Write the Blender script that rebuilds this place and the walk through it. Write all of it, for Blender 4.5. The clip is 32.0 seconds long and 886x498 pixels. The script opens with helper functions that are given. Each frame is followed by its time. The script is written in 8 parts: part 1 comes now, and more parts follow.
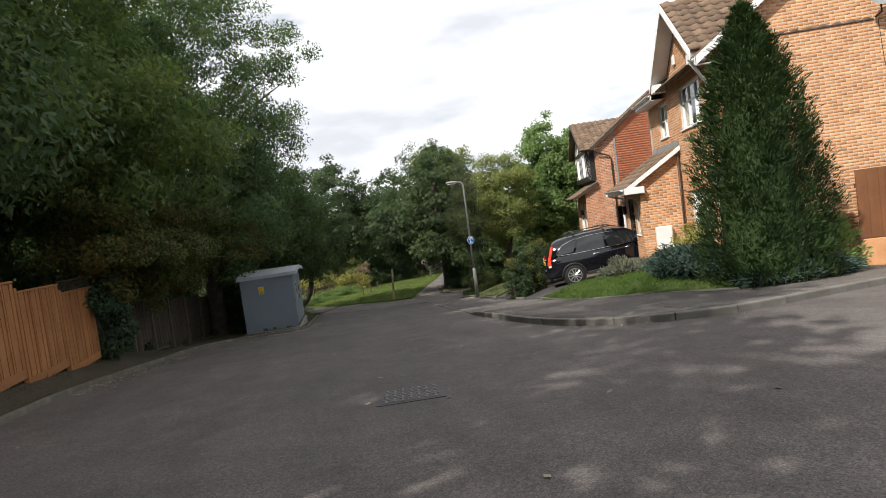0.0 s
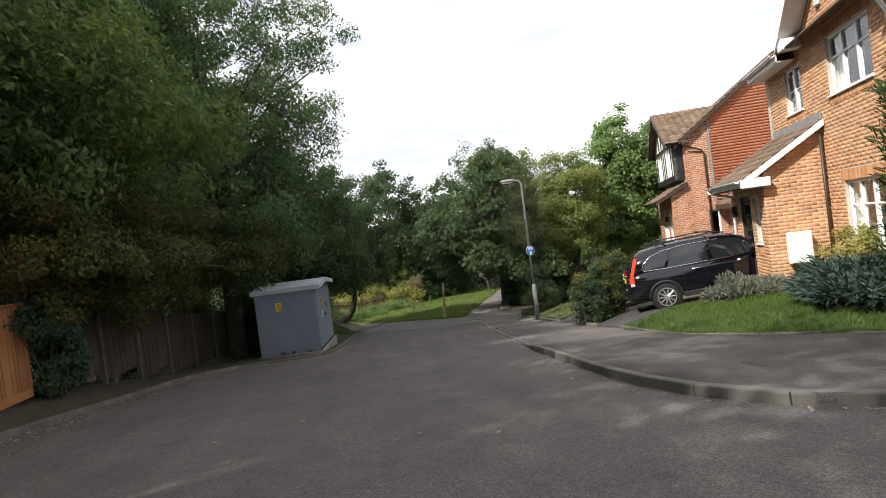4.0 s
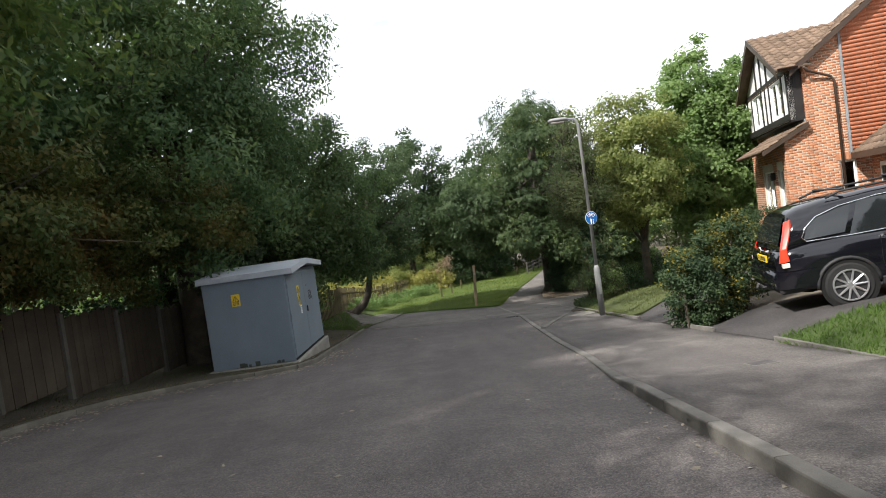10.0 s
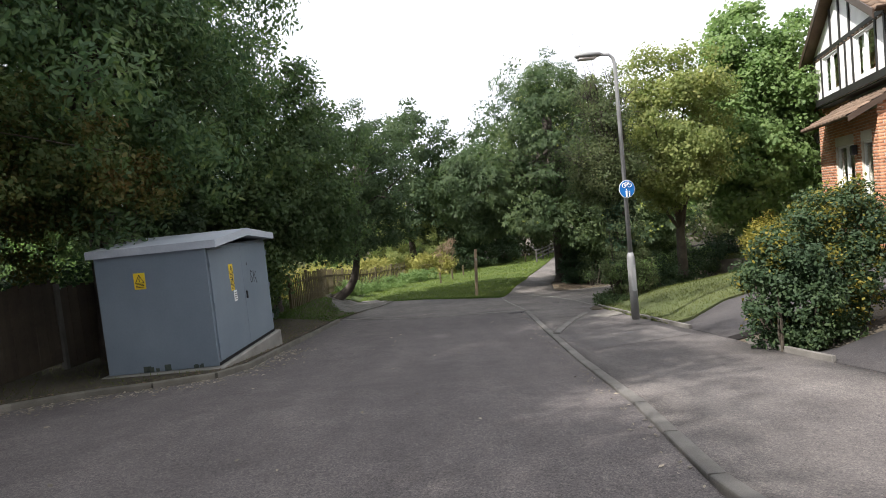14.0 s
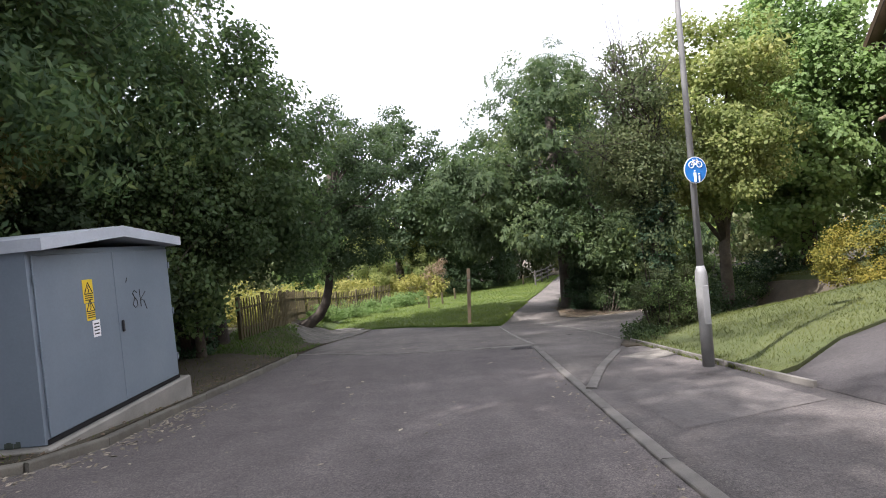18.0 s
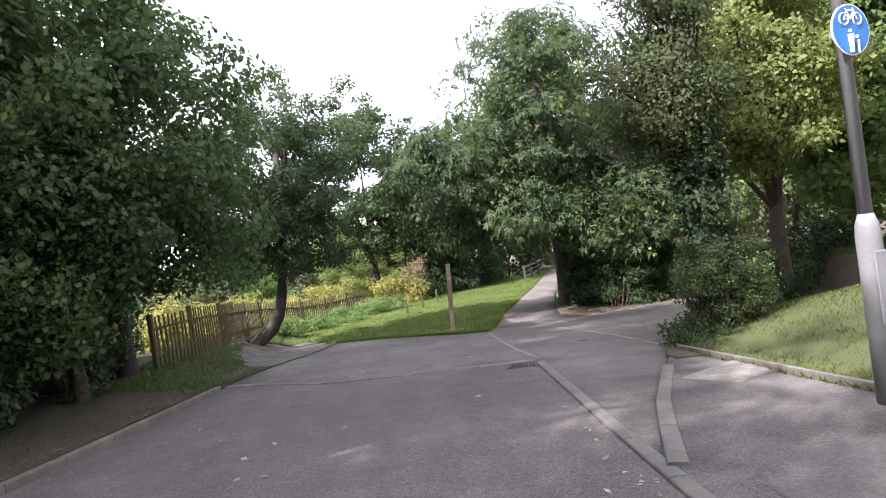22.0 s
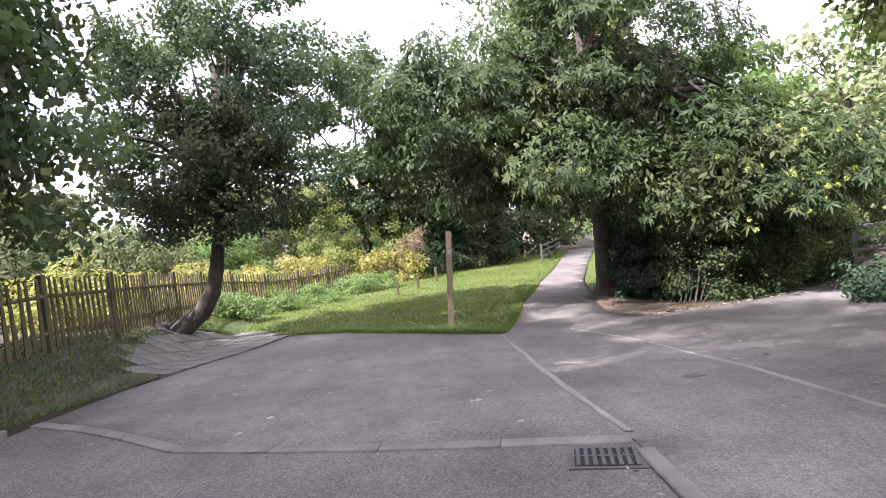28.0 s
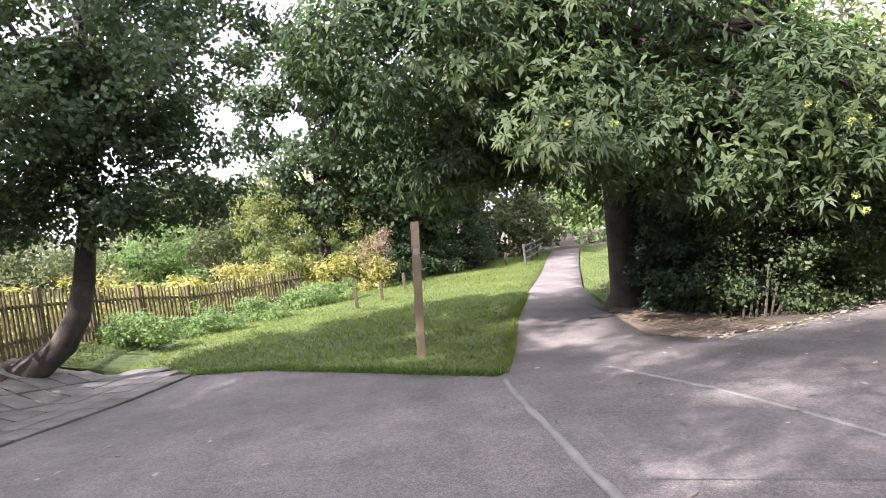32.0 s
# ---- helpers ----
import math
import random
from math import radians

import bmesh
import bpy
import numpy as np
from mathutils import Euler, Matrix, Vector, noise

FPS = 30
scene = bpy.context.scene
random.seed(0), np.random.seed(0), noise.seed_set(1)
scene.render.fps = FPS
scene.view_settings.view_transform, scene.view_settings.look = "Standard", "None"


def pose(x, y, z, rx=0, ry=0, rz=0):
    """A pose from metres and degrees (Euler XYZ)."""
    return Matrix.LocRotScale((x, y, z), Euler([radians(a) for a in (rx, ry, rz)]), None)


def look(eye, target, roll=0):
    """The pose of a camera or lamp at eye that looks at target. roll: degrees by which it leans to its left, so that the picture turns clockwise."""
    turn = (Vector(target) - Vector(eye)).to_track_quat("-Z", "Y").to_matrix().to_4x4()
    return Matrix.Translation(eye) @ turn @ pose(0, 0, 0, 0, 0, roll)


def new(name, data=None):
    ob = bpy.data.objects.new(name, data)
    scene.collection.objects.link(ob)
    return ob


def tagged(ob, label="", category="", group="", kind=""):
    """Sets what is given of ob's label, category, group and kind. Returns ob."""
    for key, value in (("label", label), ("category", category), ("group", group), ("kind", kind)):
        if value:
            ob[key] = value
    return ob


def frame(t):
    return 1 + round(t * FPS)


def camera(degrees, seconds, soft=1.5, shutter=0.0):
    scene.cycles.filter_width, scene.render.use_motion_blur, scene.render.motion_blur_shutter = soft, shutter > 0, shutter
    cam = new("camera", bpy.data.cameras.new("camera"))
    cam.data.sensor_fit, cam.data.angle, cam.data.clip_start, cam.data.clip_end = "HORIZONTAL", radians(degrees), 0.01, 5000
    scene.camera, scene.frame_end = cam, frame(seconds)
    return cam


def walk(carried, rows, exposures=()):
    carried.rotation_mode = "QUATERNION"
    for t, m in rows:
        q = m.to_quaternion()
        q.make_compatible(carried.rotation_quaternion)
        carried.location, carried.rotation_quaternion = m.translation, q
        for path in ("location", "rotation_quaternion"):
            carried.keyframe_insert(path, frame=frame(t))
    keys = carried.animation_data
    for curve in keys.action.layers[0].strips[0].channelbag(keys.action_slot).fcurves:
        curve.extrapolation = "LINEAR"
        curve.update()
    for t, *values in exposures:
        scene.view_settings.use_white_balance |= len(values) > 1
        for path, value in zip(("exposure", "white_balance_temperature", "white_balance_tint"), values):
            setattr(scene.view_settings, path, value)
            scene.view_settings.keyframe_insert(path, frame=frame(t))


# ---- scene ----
cam = camera(75.3, 32.0, 0.95)
METRES, EYE, TILT, LEAN, TURN = 30.0, 1.33, 0.0, 0.0, -14.1
ROWS = [
    (0.0, 0.0, 0.0, 0.0, -0.41, -3.1, 7.66),
    (0.5, 0.0032, 0.0169, -0.0009, 1.05, -2.6, 5.53),
    (1.0, 0.0034, 0.0336, -0.0017, 0.36, -4.07, 5.59),
    (1.5, 0.0062, 0.0506, -0.003, 1.45, -3.92, 5.83),
    (2.0, 0.0054, 0.0673, -0.0042, 2.18, -2.37, 6.94),
    (2.5, 0.008, 0.0837, -0.0053, 4.61, -3.67, 6.89),
    (3.0, 0.0081, 0.1009, -0.007, 0.85, -2.34, 6.0),
    (3.5, 0.0101, 0.118, -0.0086, 5.76, -1.72, 7.14),
    (5.5, 0.0095, 0.1853, -0.015, 6.19, 1.36, 7.53),
    (6.0, 0.008, 0.2009, -0.0159, 8.52, 0.22, 5.11),
    (6.5, 0.0061, 0.2159, -0.0166, 9.46, -2.65, 7.09),
    (7.0, 0.0049, 0.232, -0.018, 9.15, -3.97, 5.42),
    (7.5, 0.002, 0.2479, -0.0195, 8.04, -3.09, 7.68),
    (8.0, 0.0014, 0.264, -0.0207, 9.86, -2.9, 5.24),
    (8.5, -0.001, 0.2799, -0.0223, 7.12, -1.68, 6.81),
    (9.0, 0.0002, 0.2961, -0.0236, 8.16, -4.23, 7.31),
    (9.5, -0.0016, 0.3118, -0.0253, 6.22, -3.52, 6.67),
    (10.0, -0.0012, 0.3278, -0.0272, 9.56, -2.22, 8.01),
    (10.5, -0.0021, 0.3431, -0.029, 9.69, -0.65, 5.85),
    (11.0, -0.0013, 0.359, -0.0312, 8.47, -1.33, 6.9),
    (11.5, -0.0023, 0.3742, -0.0326, 11.19, -2.51, 5.18),
    (12.0, -0.003, 0.3896, -0.0348, 9.84, -1.66, 6.95),
    (12.5, -0.0044, 0.4045, -0.0359, 10.79, -2.26, 4.24),
    (13.0, -0.0069, 0.4189, -0.0375, 9.35, -2.56, 6.88),
    (13.5, -0.0072, 0.4337, -0.039, 10.72, -3.6, 5.55),
    (15.5, -0.0109, 0.4961, -0.0452, 9.59, -3.46, 7.65),
    (16.0, -0.0148, 0.5111, -0.0477, 11.48, -0.27, 5.4),
    (16.5, -0.0169, 0.5258, -0.0505, 9.92, 0.85, 7.25),
    (17.0, -0.0195, 0.541, -0.0519, 11.31, -1.21, 5.74),
    (17.5, -0.0224, 0.5571, -0.054, 10.27, -1.15, 7.31),
    (18.0, -0.0238, 0.5718, -0.0548, 9.89, -1.29, 5.54),
    (18.5, -0.0269, 0.586, -0.0564, 5.44, -1.29, 7.53),
    (19.0, -0.0269, 0.5998, -0.0568, 5.25, -4.87, 6.71),
    (19.5, -0.0295, 0.614, -0.0587, 4.81, -2.27, 6.86),
    (20.0, -0.0287, 0.63, -0.0606, 9.3, -3.64, 7.77),
    (20.5, -0.0317, 0.6454, -0.0633, 7.21, 0.18, 6.11),
    (21.0, -0.031, 0.6613, -0.0652, 8.22, -0.79, 8.22),
    (21.5, -0.0335, 0.6767, -0.0676, 8.4, 0.56, 6.15),
    (22.0, -0.0343, 0.6907, -0.0692, 8.3, -1.22, 8.47),
    (22.5, -0.0362, 0.704, -0.0701, 9.72, -1.5, 5.94),
    (23.0, -0.039, 0.7166, -0.0709, 10.1, -1.11, 6.17),
    (23.5, -0.0402, 0.7308, -0.0723, 11.54, -5.02, 5.23),
    (24.0, -0.0433, 0.7452, -0.0735, 7.68, -4.0, 6.9),
    (24.5, -0.0439, 0.7609, -0.0748, 9.27, -5.62, 6.0),
    (25.0, -0.0469, 0.776, -0.0765, 6.51, -3.02, 6.74),
    (25.5, -0.0473, 0.7913, -0.0783, 10.41, -2.85, 7.59),
    (27.5, -0.0555, 0.8489, -0.0844, 8.46, -2.23, 7.48),
    (28.0, -0.0562, 0.8628, -0.0854, 9.01, -3.35, 5.98),
    (28.5, -0.0575, 0.8771, -0.0869, 8.67, -3.29, 7.9),
    (29.0, -0.0581, 0.8919, -0.0885, 11.88, -3.74, 6.3),
    (29.5, -0.0616, 0.9063, -0.0901, 13.89, -2.54, 7.76),
    (30.0, -0.0646, 0.9207, -0.0906, 12.31, -3.7, 6.05),
    (30.5, -0.0692, 0.9354, -0.0922, 11.08, -2.93, 7.18),
    (31.0, -0.0712, 0.9517, -0.0932, 11.17, -4.97, 7.93),
    (31.5, -0.0742, 0.9683, -0.0957, 6.77, -2.63, 6.64),
    (32.0, -0.0732, 0.9855, -0.0963, 6.12, -3.17, 6.84),
]
walk(cam, [(t, pose(0, 0, EYE, TILT, LEAN, TURN) @ pose(METRES * x, METRES * y, METRES * z, 90 + pitch, roll, yaw)) for t, x, y, z, yaw, pitch, roll in ROWS],
     [(0, 0.36, 6450, 10.5), (3, 0.54, 6400, 10.5), (6, 0.56, 6350, 10.5), (9, 0.76, 6250, 10.5), (13, 0.95, 6200, 12.5), (16, 1.22, 6100, 15.5), (19, 1.42, 6050, 19.5), (23, 1.78, 5950, 23), (28, 2.06, 5950, 26.5), (32, 2.16, 6000, 27.5)])

# ---- world, sun, exposure ----
SUN_FROM = Vector((-0.88, -0.48, 0.0)).normalized()
SUN_ELEV = radians(46)
world = bpy.data.worlds.new("world")
scene.world = world
world.use_nodes = True
wn, wl = world.node_tree.nodes, world.node_tree.links
wn.clear()
sky = wn.new("ShaderNodeTexSky")
sky.sky_type, sky.sun_disc = "NISHITA", False
sky.sun_elevation, sky.sun_rotation = SUN_ELEV, math.atan2(SUN_FROM.x, SUN_FROM.y)
sky.air_density, sky.dust_density = 1.0, 2.0
tc = wn.new("ShaderNodeTexCoord")
mp = wn.new("ShaderNodeMapping")
mp.inputs["Scale"].default_value = (1.0, 1.0, 3.2)
cl = wn.new("ShaderNodeTexNoise")
cl.inputs["Scale"].default_value, cl.inputs["Detail"].default_value, cl.inputs["Roughness"].default_value = 2.6, 7.0, 0.55
cl2 = wn.new("ShaderNodeTexNoise")
cl2.inputs["Scale"].default_value, cl2.inputs["Detail"].default_value = 4.3, 6.0
rc = wn.new("ShaderNodeValToRGB")
rc.color_ramp.elements[0].position, rc.color_ramp.elements[1].position = 0.22, 0.40
sh = wn.new("ShaderNodeValToRGB")
sh.color_ramp.elements[0].position, sh.color_ramp.elements[1].position = 0.38, 0.66
sh.color_ramp.elements[0].color, sh.color_ramp.elements[1].color = (11.2, 11.25, 11.4, 1), (7.2, 7.45, 7.9, 1)
mx = wn.new("ShaderNodeMix")
mx.data_type = "RGBA"
bg = wn.new("ShaderNodeBackground")
bg.inputs["Strength"].default_value = 0.09
wo = wn.new("ShaderNodeOutputWorld")
wl.new(tc.outputs["Generated"], mp.inputs["Vector"])
wl.new(mp.outputs[0], cl.inputs["Vector"])
wl.new(mp.outputs[0], cl2.inputs["Vector"])
wl.new(cl.outputs["Fac"], rc.inputs[0])
wl.new(cl2.outputs["Fac"], sh.inputs[0])
wl.new(rc.outputs[0], mx.inputs["Factor"])
wl.new(sky.outputs[0], mx.inputs["A"])
wl.new(sh.outputs[0], mx.inputs["B"])
wl.new(mx.outputs["Result"], bg.inputs[0])
wl.new(bg.outputs[0], wo.inputs[0])
sun_data = bpy.data.lights.new("sun", "SUN")
sun_data.energy, sun_data.angle, sun_data.color = 5.0, radians(0.6), (1.0, 0.94, 0.85)
sun_at = Vector((SUN_FROM.x * math.cos(SUN_ELEV), SUN_FROM.y * math.cos(SUN_ELEV), math.sin(SUN_ELEV))) * 60
sun = new("sun", sun_data)
sun.matrix_world = look(sun_at, (0, 0, 0))


# ---- materials ----
def shader(name):
    m = bpy.data.materials.new(name)
    m.use_nodes = True
    return m, m.node_tree.nodes, m.node_tree.links, m.node_tree.nodes["Principled BSDF"]


def ramp(n, stops):
    r = n.new("ShaderNodeValToRGB")
    e = r.color_ramp.elements
    while len(e) < len(stops):
        e.new(0.5)
    for el, (p, c) in zip(e, stops):
        el.position, el.color = p, (*c, 1)
    return r


def noise_tex(n, l, scale, detail=6.0, rough=0.6, vec=None):
    t = n.new("ShaderNodeTexNoise")
    t.inputs["Scale"].default_value, t.inputs["Detail"].default_value, t.inputs["Roughness"].default_value = scale, detail, rough
    if vec is not None:
        l.new(vec, t.inputs["Vector"])
    return t


def mix_rgb(n, l, a, b, fac, mode="MIX"):
    m = n.new("ShaderNodeMix")
    m.data_type, m.blend_type = "RGBA", mode
    for sock, v in (("Factor", fac), ("A", a), ("B", b)):
        if isinstance(v, (int, float)):
            m.inputs[sock].default_value = v
        elif isinstance(v, tuple):
            m.inputs[sock].default_value = (*v, 1)
        else:
            l.new(v, m.inputs[sock])
    return m.outputs["Result"]


def surface(name, dark, light, scale=3.0, fine=60.0, rough=0.8, bump=0.3, metal=0.0, fine_amount=0.35, dist=0.01, island=0.0, per_object=0.0, spec=0.4):
    """A plain surface: colour between two tones at a large and a small scale, with fine relief."""
    m, n, l, b = shader(name)
    co = n.new("ShaderNodeTexCoord").outputs["Object"]
    big = noise_tex(n, l, scale, 5.0, 0.6, co)
    small = noise_tex(n, l, fine, 4.0, 0.7, co)
    r = ramp(n, [(0.3, dark), (0.7, light)])
    l.new(big.outputs["Fac"], r.inputs[0])
    g = ramp(n, [(0.25, (0.45, 0.45, 0.45)), (0.75, (1.35, 1.35, 1.35))])
    l.new(small.outputs["Fac"], g.inputs[0])
    c = mix_rgb(n, l, r.outputs[0], g.outputs[0], fine_amount, "MULTIPLY")
    for amount, node, out in ((island, "ShaderNodeNewGeometry", "Random Per Island"), (per_object, "ShaderNodeObjectInfo", "Random")):
        if amount:
            v = ramp(n, [(0.0, (1 - amount,) * 3), (1.0, (1 + amount,) * 3)])
            l.new(n.new(node).outputs[out], v.inputs[0])
            c = mix_rgb(n, l, c, v.outputs[0], 1.0, "MULTIPLY")
    l.new(c, b.inputs["Base Color"])
    b.inputs["Roughness"].default_value, b.inputs["Metallic"].default_value = rough, metal
    b.inputs["Specular IOR Level"].default_value = spec
    if bump:
        bp = n.new("ShaderNodeBump")
        bp.inputs["Strength"].default_value, bp.inputs["Distance"].default_value = bump, dist
        l.new(small.outputs["Fac"], bp.inputs["Height"])
        l.new(bp.outputs[0], b.inputs["Normal"])
    return m


def leaf_material(name, tones, trans=0.35, rough=0.5, tip=None):
    """Leaves: each its own tone, drifting over the crown, letting light through."""
    m, n, l, b = shader(name)
    geo = n.new("ShaderNodeNewGeometry")
    co = n.new("ShaderNodeTexCoord").outputs["Object"]
    drift = noise_tex(n, l, 0.55, 3.0, 0.6, co)
    add = n.new("ShaderNodeMath")
    add.operation = "MULTIPLY_ADD"
    l.new(geo.outputs["Random Per Island"], add.inputs[0])
    add.inputs[1].default_value = 0.45
    sub = n.new("ShaderNodeMath")
    sub.operation = "MULTIPLY_ADD"
    l.new(drift.outputs["Fac"], sub.inputs[0])
    sub.inputs[1].default_value, sub.inputs[2].default_value = 1.5, -0.48
    l.new(sub.outputs[0], add.inputs[2])
    k = len(tones)
    r = ramp(n, [(i / (k - 1), c) for i, c in enumerate(tones)])
    l.new(add.outputs[0], r.inputs[0])
    l.new(r.outputs[0], b.inputs["Base Color"])
    b.inputs["Roughness"].default_value = rough + 0.12
    b.inputs["Specular IOR Level"].default_value = 0.22
    tr = n.new("ShaderNodeBsdfTranslucent")
    warm = mix_rgb(n, l, r.outputs[0], (1.15, 1.28, 0.92), 1.0, "MULTIPLY")
    l.new(warm, tr.inputs["Color"])
    mixs = n.new("ShaderNodeMixShader")
    mixs.inputs[0].default_value = trans
    l.new(b.outputs[0], mixs.inputs[1])
    l.new(tr.outputs[0], mixs.inputs[2])
    l.new(mixs.outputs[0], n["Material Output"].inputs["Surface"])
    return m


def asphalt_material(name, dark, light, grit=220.0, speck=0.5):
    m, n, l, b = shader(name)
    co = n.new("ShaderNodeTexCoord").outputs["Object"]
    big = noise_tex(n, l, 0.35, 6.0, 0.6, co)
    mid = noise_tex(n, l, 2.2, 5.0, 0.65, co)
    vor = n.new("ShaderNodeTexVoronoi")
    vor.inputs["Scale"].default_value = grit * 0.45
    l.new(co, vor.inputs["Vector"])
    fine = noise_tex(n, l, grit, 2.0, 0.6, co)
    r = ramp(n, [(0.32, dark), (0.68, light)])
    l.new(big.outputs["Fac"], r.inputs[0])
    g = ramp(n, [(0.25, (0.78, 0.77, 0.75)), (0.8, (1.2, 1.19, 1.17))])
    l.new(mid.outputs["Fac"], g.inputs[0])
    c = mix_rgb(n, l, r.outputs[0], g.outputs[0], 1.0, "MULTIPLY")
    chip = noise_tex(n, l, 26.0, 3.0, 0.75, co)
    q = ramp(n, [(0.3, (0.72, 0.72, 0.73)), (0.5, (1.0, 1.0, 1.0)), (0.72, (1.34, 1.32, 1.28))])
    l.new(chip.outputs["Fac"], q.inputs[0])
    c = mix_rgb(n, l, c, q.outputs[0], 0.8, "MULTIPLY")
    worn = n.new("ShaderNodeMapping")
    worn.inputs["Rotation"].default_value, worn.inputs["Scale"].default_value = (0, 0, 0.12), (1.5, 0.16, 1.0)
    l.new(co, worn.inputs["Vector"])
    lanes = noise_tex(n, l, 1.0, 4.0, 0.6, worn.outputs[0])
    wl2 = ramp(n, [(0.35, (0.86, 0.85, 0.85)), (0.65, (1.14, 1.13, 1.11))])
    l.new(lanes.outputs["Fac"], wl2.inputs[0])
    c = mix_rgb(n, l, c, wl2.outputs[0], 0.8, "MULTIPLY")
    s = ramp(n, [(0.0, (0.35, 0.35, 0.36)), (0.5, (1.0, 1.0, 1.0)), (1.0, (1.9, 1.85, 1.75))])
    l.new(vor.outputs["Color"], s.inputs[0])
    c = mix_rgb(n, l, c, s.outputs[0], speck, "MULTIPLY")
    l.new(c, b.inputs["Base Color"])
    b.inputs["Roughness"].default_value = 0.85
    b.inputs["Specular IOR Level"].default_value = 0.3
    bp = n.new("ShaderNodeBump")
    bp.inputs["Strength"].default_value, bp.inputs["Distance"].default_value = 0.5, 0.004
    l.new(fine.outputs["Fac"], bp.inputs["Height"])
    l.new(bp.outputs[0], b.inputs["Normal"])
    return m


def glass_material(name, tint=(0.9, 0.95, 0.95)):
    m, n, l, b = shader(name)
    b.inputs["Base Color"].default_value = (*tint, 1)
    b.inputs["Roughness"].default_value = 0.02
    b.inputs["Transmission Weight"].default_value = 1.0
    b.inputs["IOR"].default_value = 1.45
    return m


M_ROAD = asphalt_material("road_asphalt", (0.081, 0.073, 0.072), (0.109, 0.099, 0.097), 220.0, 0.75)
M_PAVE = asphalt_material("pavement_asphalt", (0.084, 0.077, 0.075), (0.115, 0.106, 0.102), 260.0, 0.7)
M_APRON = asphalt_material("apron_asphalt", (0.084, 0.078, 0.073), (0.15, 0.139, 0.131), 260.0, 0.6)
M_DRIVE = asphalt_material("drive_asphalt", (0.04, 0.038, 0.04), (0.06, 0.056, 0.056), 240.0, 0.4)
M_KERB = surface("kerb_concrete", (0.092, 0.086, 0.076), (0.165, 0.155, 0.138), 2.5, 90.0, 0.9, 0.4, per_object=0.12)
M_CONCRETE = surface("concrete", (0.15, 0.145, 0.125), (0.25, 0.24, 0.21), 1.6, 70.0, 0.9, 0.4)
M_EARTH = surface("earth", (0.05, 0.042, 0.03), (0.11, 0.09, 0.06), 1.4, 24.0, 0.95, 0.8, dist=0.03)
M_TURF = surface("turf", (0.05, 0.078, 0.018), (0.092, 0.12, 0.033), 0.8, 35.0, 0.95, 0.8, dist=0.03)
M_GRASS = leaf_material("grass_blades", [(0.045, 0.085, 0.016), (0.07, 0.12, 0.022), (0.1, 0.15, 0.034)], 0.3, 0.6)
M_BANKGRASS = leaf_material("bank_grass_blades", [(0.058, 0.075, 0.021), (0.09, 0.106, 0.03), (0.132, 0.136, 0.045)], 0.3, 0.6)
M_LEAF_ASH = leaf_material("ash_leaves", [(0.05, 0.09, 0.05), (0.08, 0.132, 0.06), (0.118, 0.17, 0.064), (0.2, 0.225, 0.06)], 0.46)
# Darker copy of the ash leaves, shade on these trees put into the tones
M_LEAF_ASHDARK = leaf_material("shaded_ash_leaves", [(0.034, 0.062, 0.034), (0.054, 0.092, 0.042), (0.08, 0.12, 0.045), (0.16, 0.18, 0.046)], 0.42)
# Yellowish ash leaves, with a sunlit look put into the brighter tones
M_LEAF_ASHGOLD = leaf_material("sunlit_turning_ash_leaves", [(0.052, 0.088, 0.038), (0.086, 0.132, 0.045), (0.13, 0.172, 0.048), (0.235, 0.245, 0.055)], 0.48)
M_LEAF_HAW = leaf_material("hawthorn_leaves", [(0.037, 0.062, 0.020), (0.062, 0.088, 0.025), (0.112, 0.094, 0.025), (0.150, 0.075, 0.025)])
M_LEAF_LIME = leaf_material("hazel_leaves", [(0.038, 0.062, 0.034), (0.058, 0.088, 0.041), (0.095, 0.126, 0.05)], 0.4)
# Lighter copy of the hazel leaves, their lit look put into the tones
M_LEAF_HAZEL = leaf_material("lit_broad_hazel_leaves", [(0.052, 0.086, 0.04), (0.08, 0.122, 0.048), (0.13, 0.172, 0.06)], 0.45)
M_LEAF_THORN = leaf_material("dull_thorn_leaves", [(0.05, 0.075, 0.036), (0.088, 0.112, 0.05), (0.145, 0.15, 0.07)], 0.5)
M_LEAF_CHEST = leaf_material("chestnut_leaves", [(0.039, 0.066, 0.032), (0.064, 0.096, 0.042), (0.12, 0.155, 0.056)], 0.45, 0.45)
# Yellowing tones, kept bright to carry the sunlight on sycamore and saplings
M_LEAF_YELLOW = leaf_material("sunlit_yellowing_leaves", [(0.12, 0.155, 0.055), (0.17, 0.205, 0.07), (0.23, 0.25, 0.085), (0.33, 0.32, 0.11)], 0.5)
M_LEAF_BRIGHT = leaf_material("sycamore_leaves", [(0.105, 0.165, 0.066), (0.154, 0.226, 0.079), (0.220, 0.292, 0.106)], 0.48)
M_LEAF_FAR = leaf_material("far_leaves", [(0.05, 0.07, 0.036), (0.08, 0.10, 0.042), (0.12, 0.12, 0.048)])
M_LEAF_PALE = leaf_material("pale_leaves", [(0.09, 0.12, 0.060), (0.14, 0.16, 0.072), (0.2, 0.2, 0.108)])
M_LEAF_GOLD = leaf_material("golden_bracken", [(0.19, 0.195, 0.06), (0.29, 0.275, 0.08), (0.38, 0.335, 0.1)])
M_LEAF_BROWN = leaf_material("rusty_leaves", [(0.16, 0.12, 0.08), (0.24, 0.17, 0.12), (0.30, 0.22, 0.17)])
M_LEAF_HEDGE = leaf_material("hedge_leaves", [(0.022, 0.042, 0.022), (0.042, 0.07, 0.031), (0.075, 0.105, 0.038)])
M_LEAF_HEDGEGOLD = leaf_material("golden_hedge_leaves", [(0.085, 0.095, 0.02), (0.175, 0.155, 0.028), (0.27, 0.205, 0.038)])
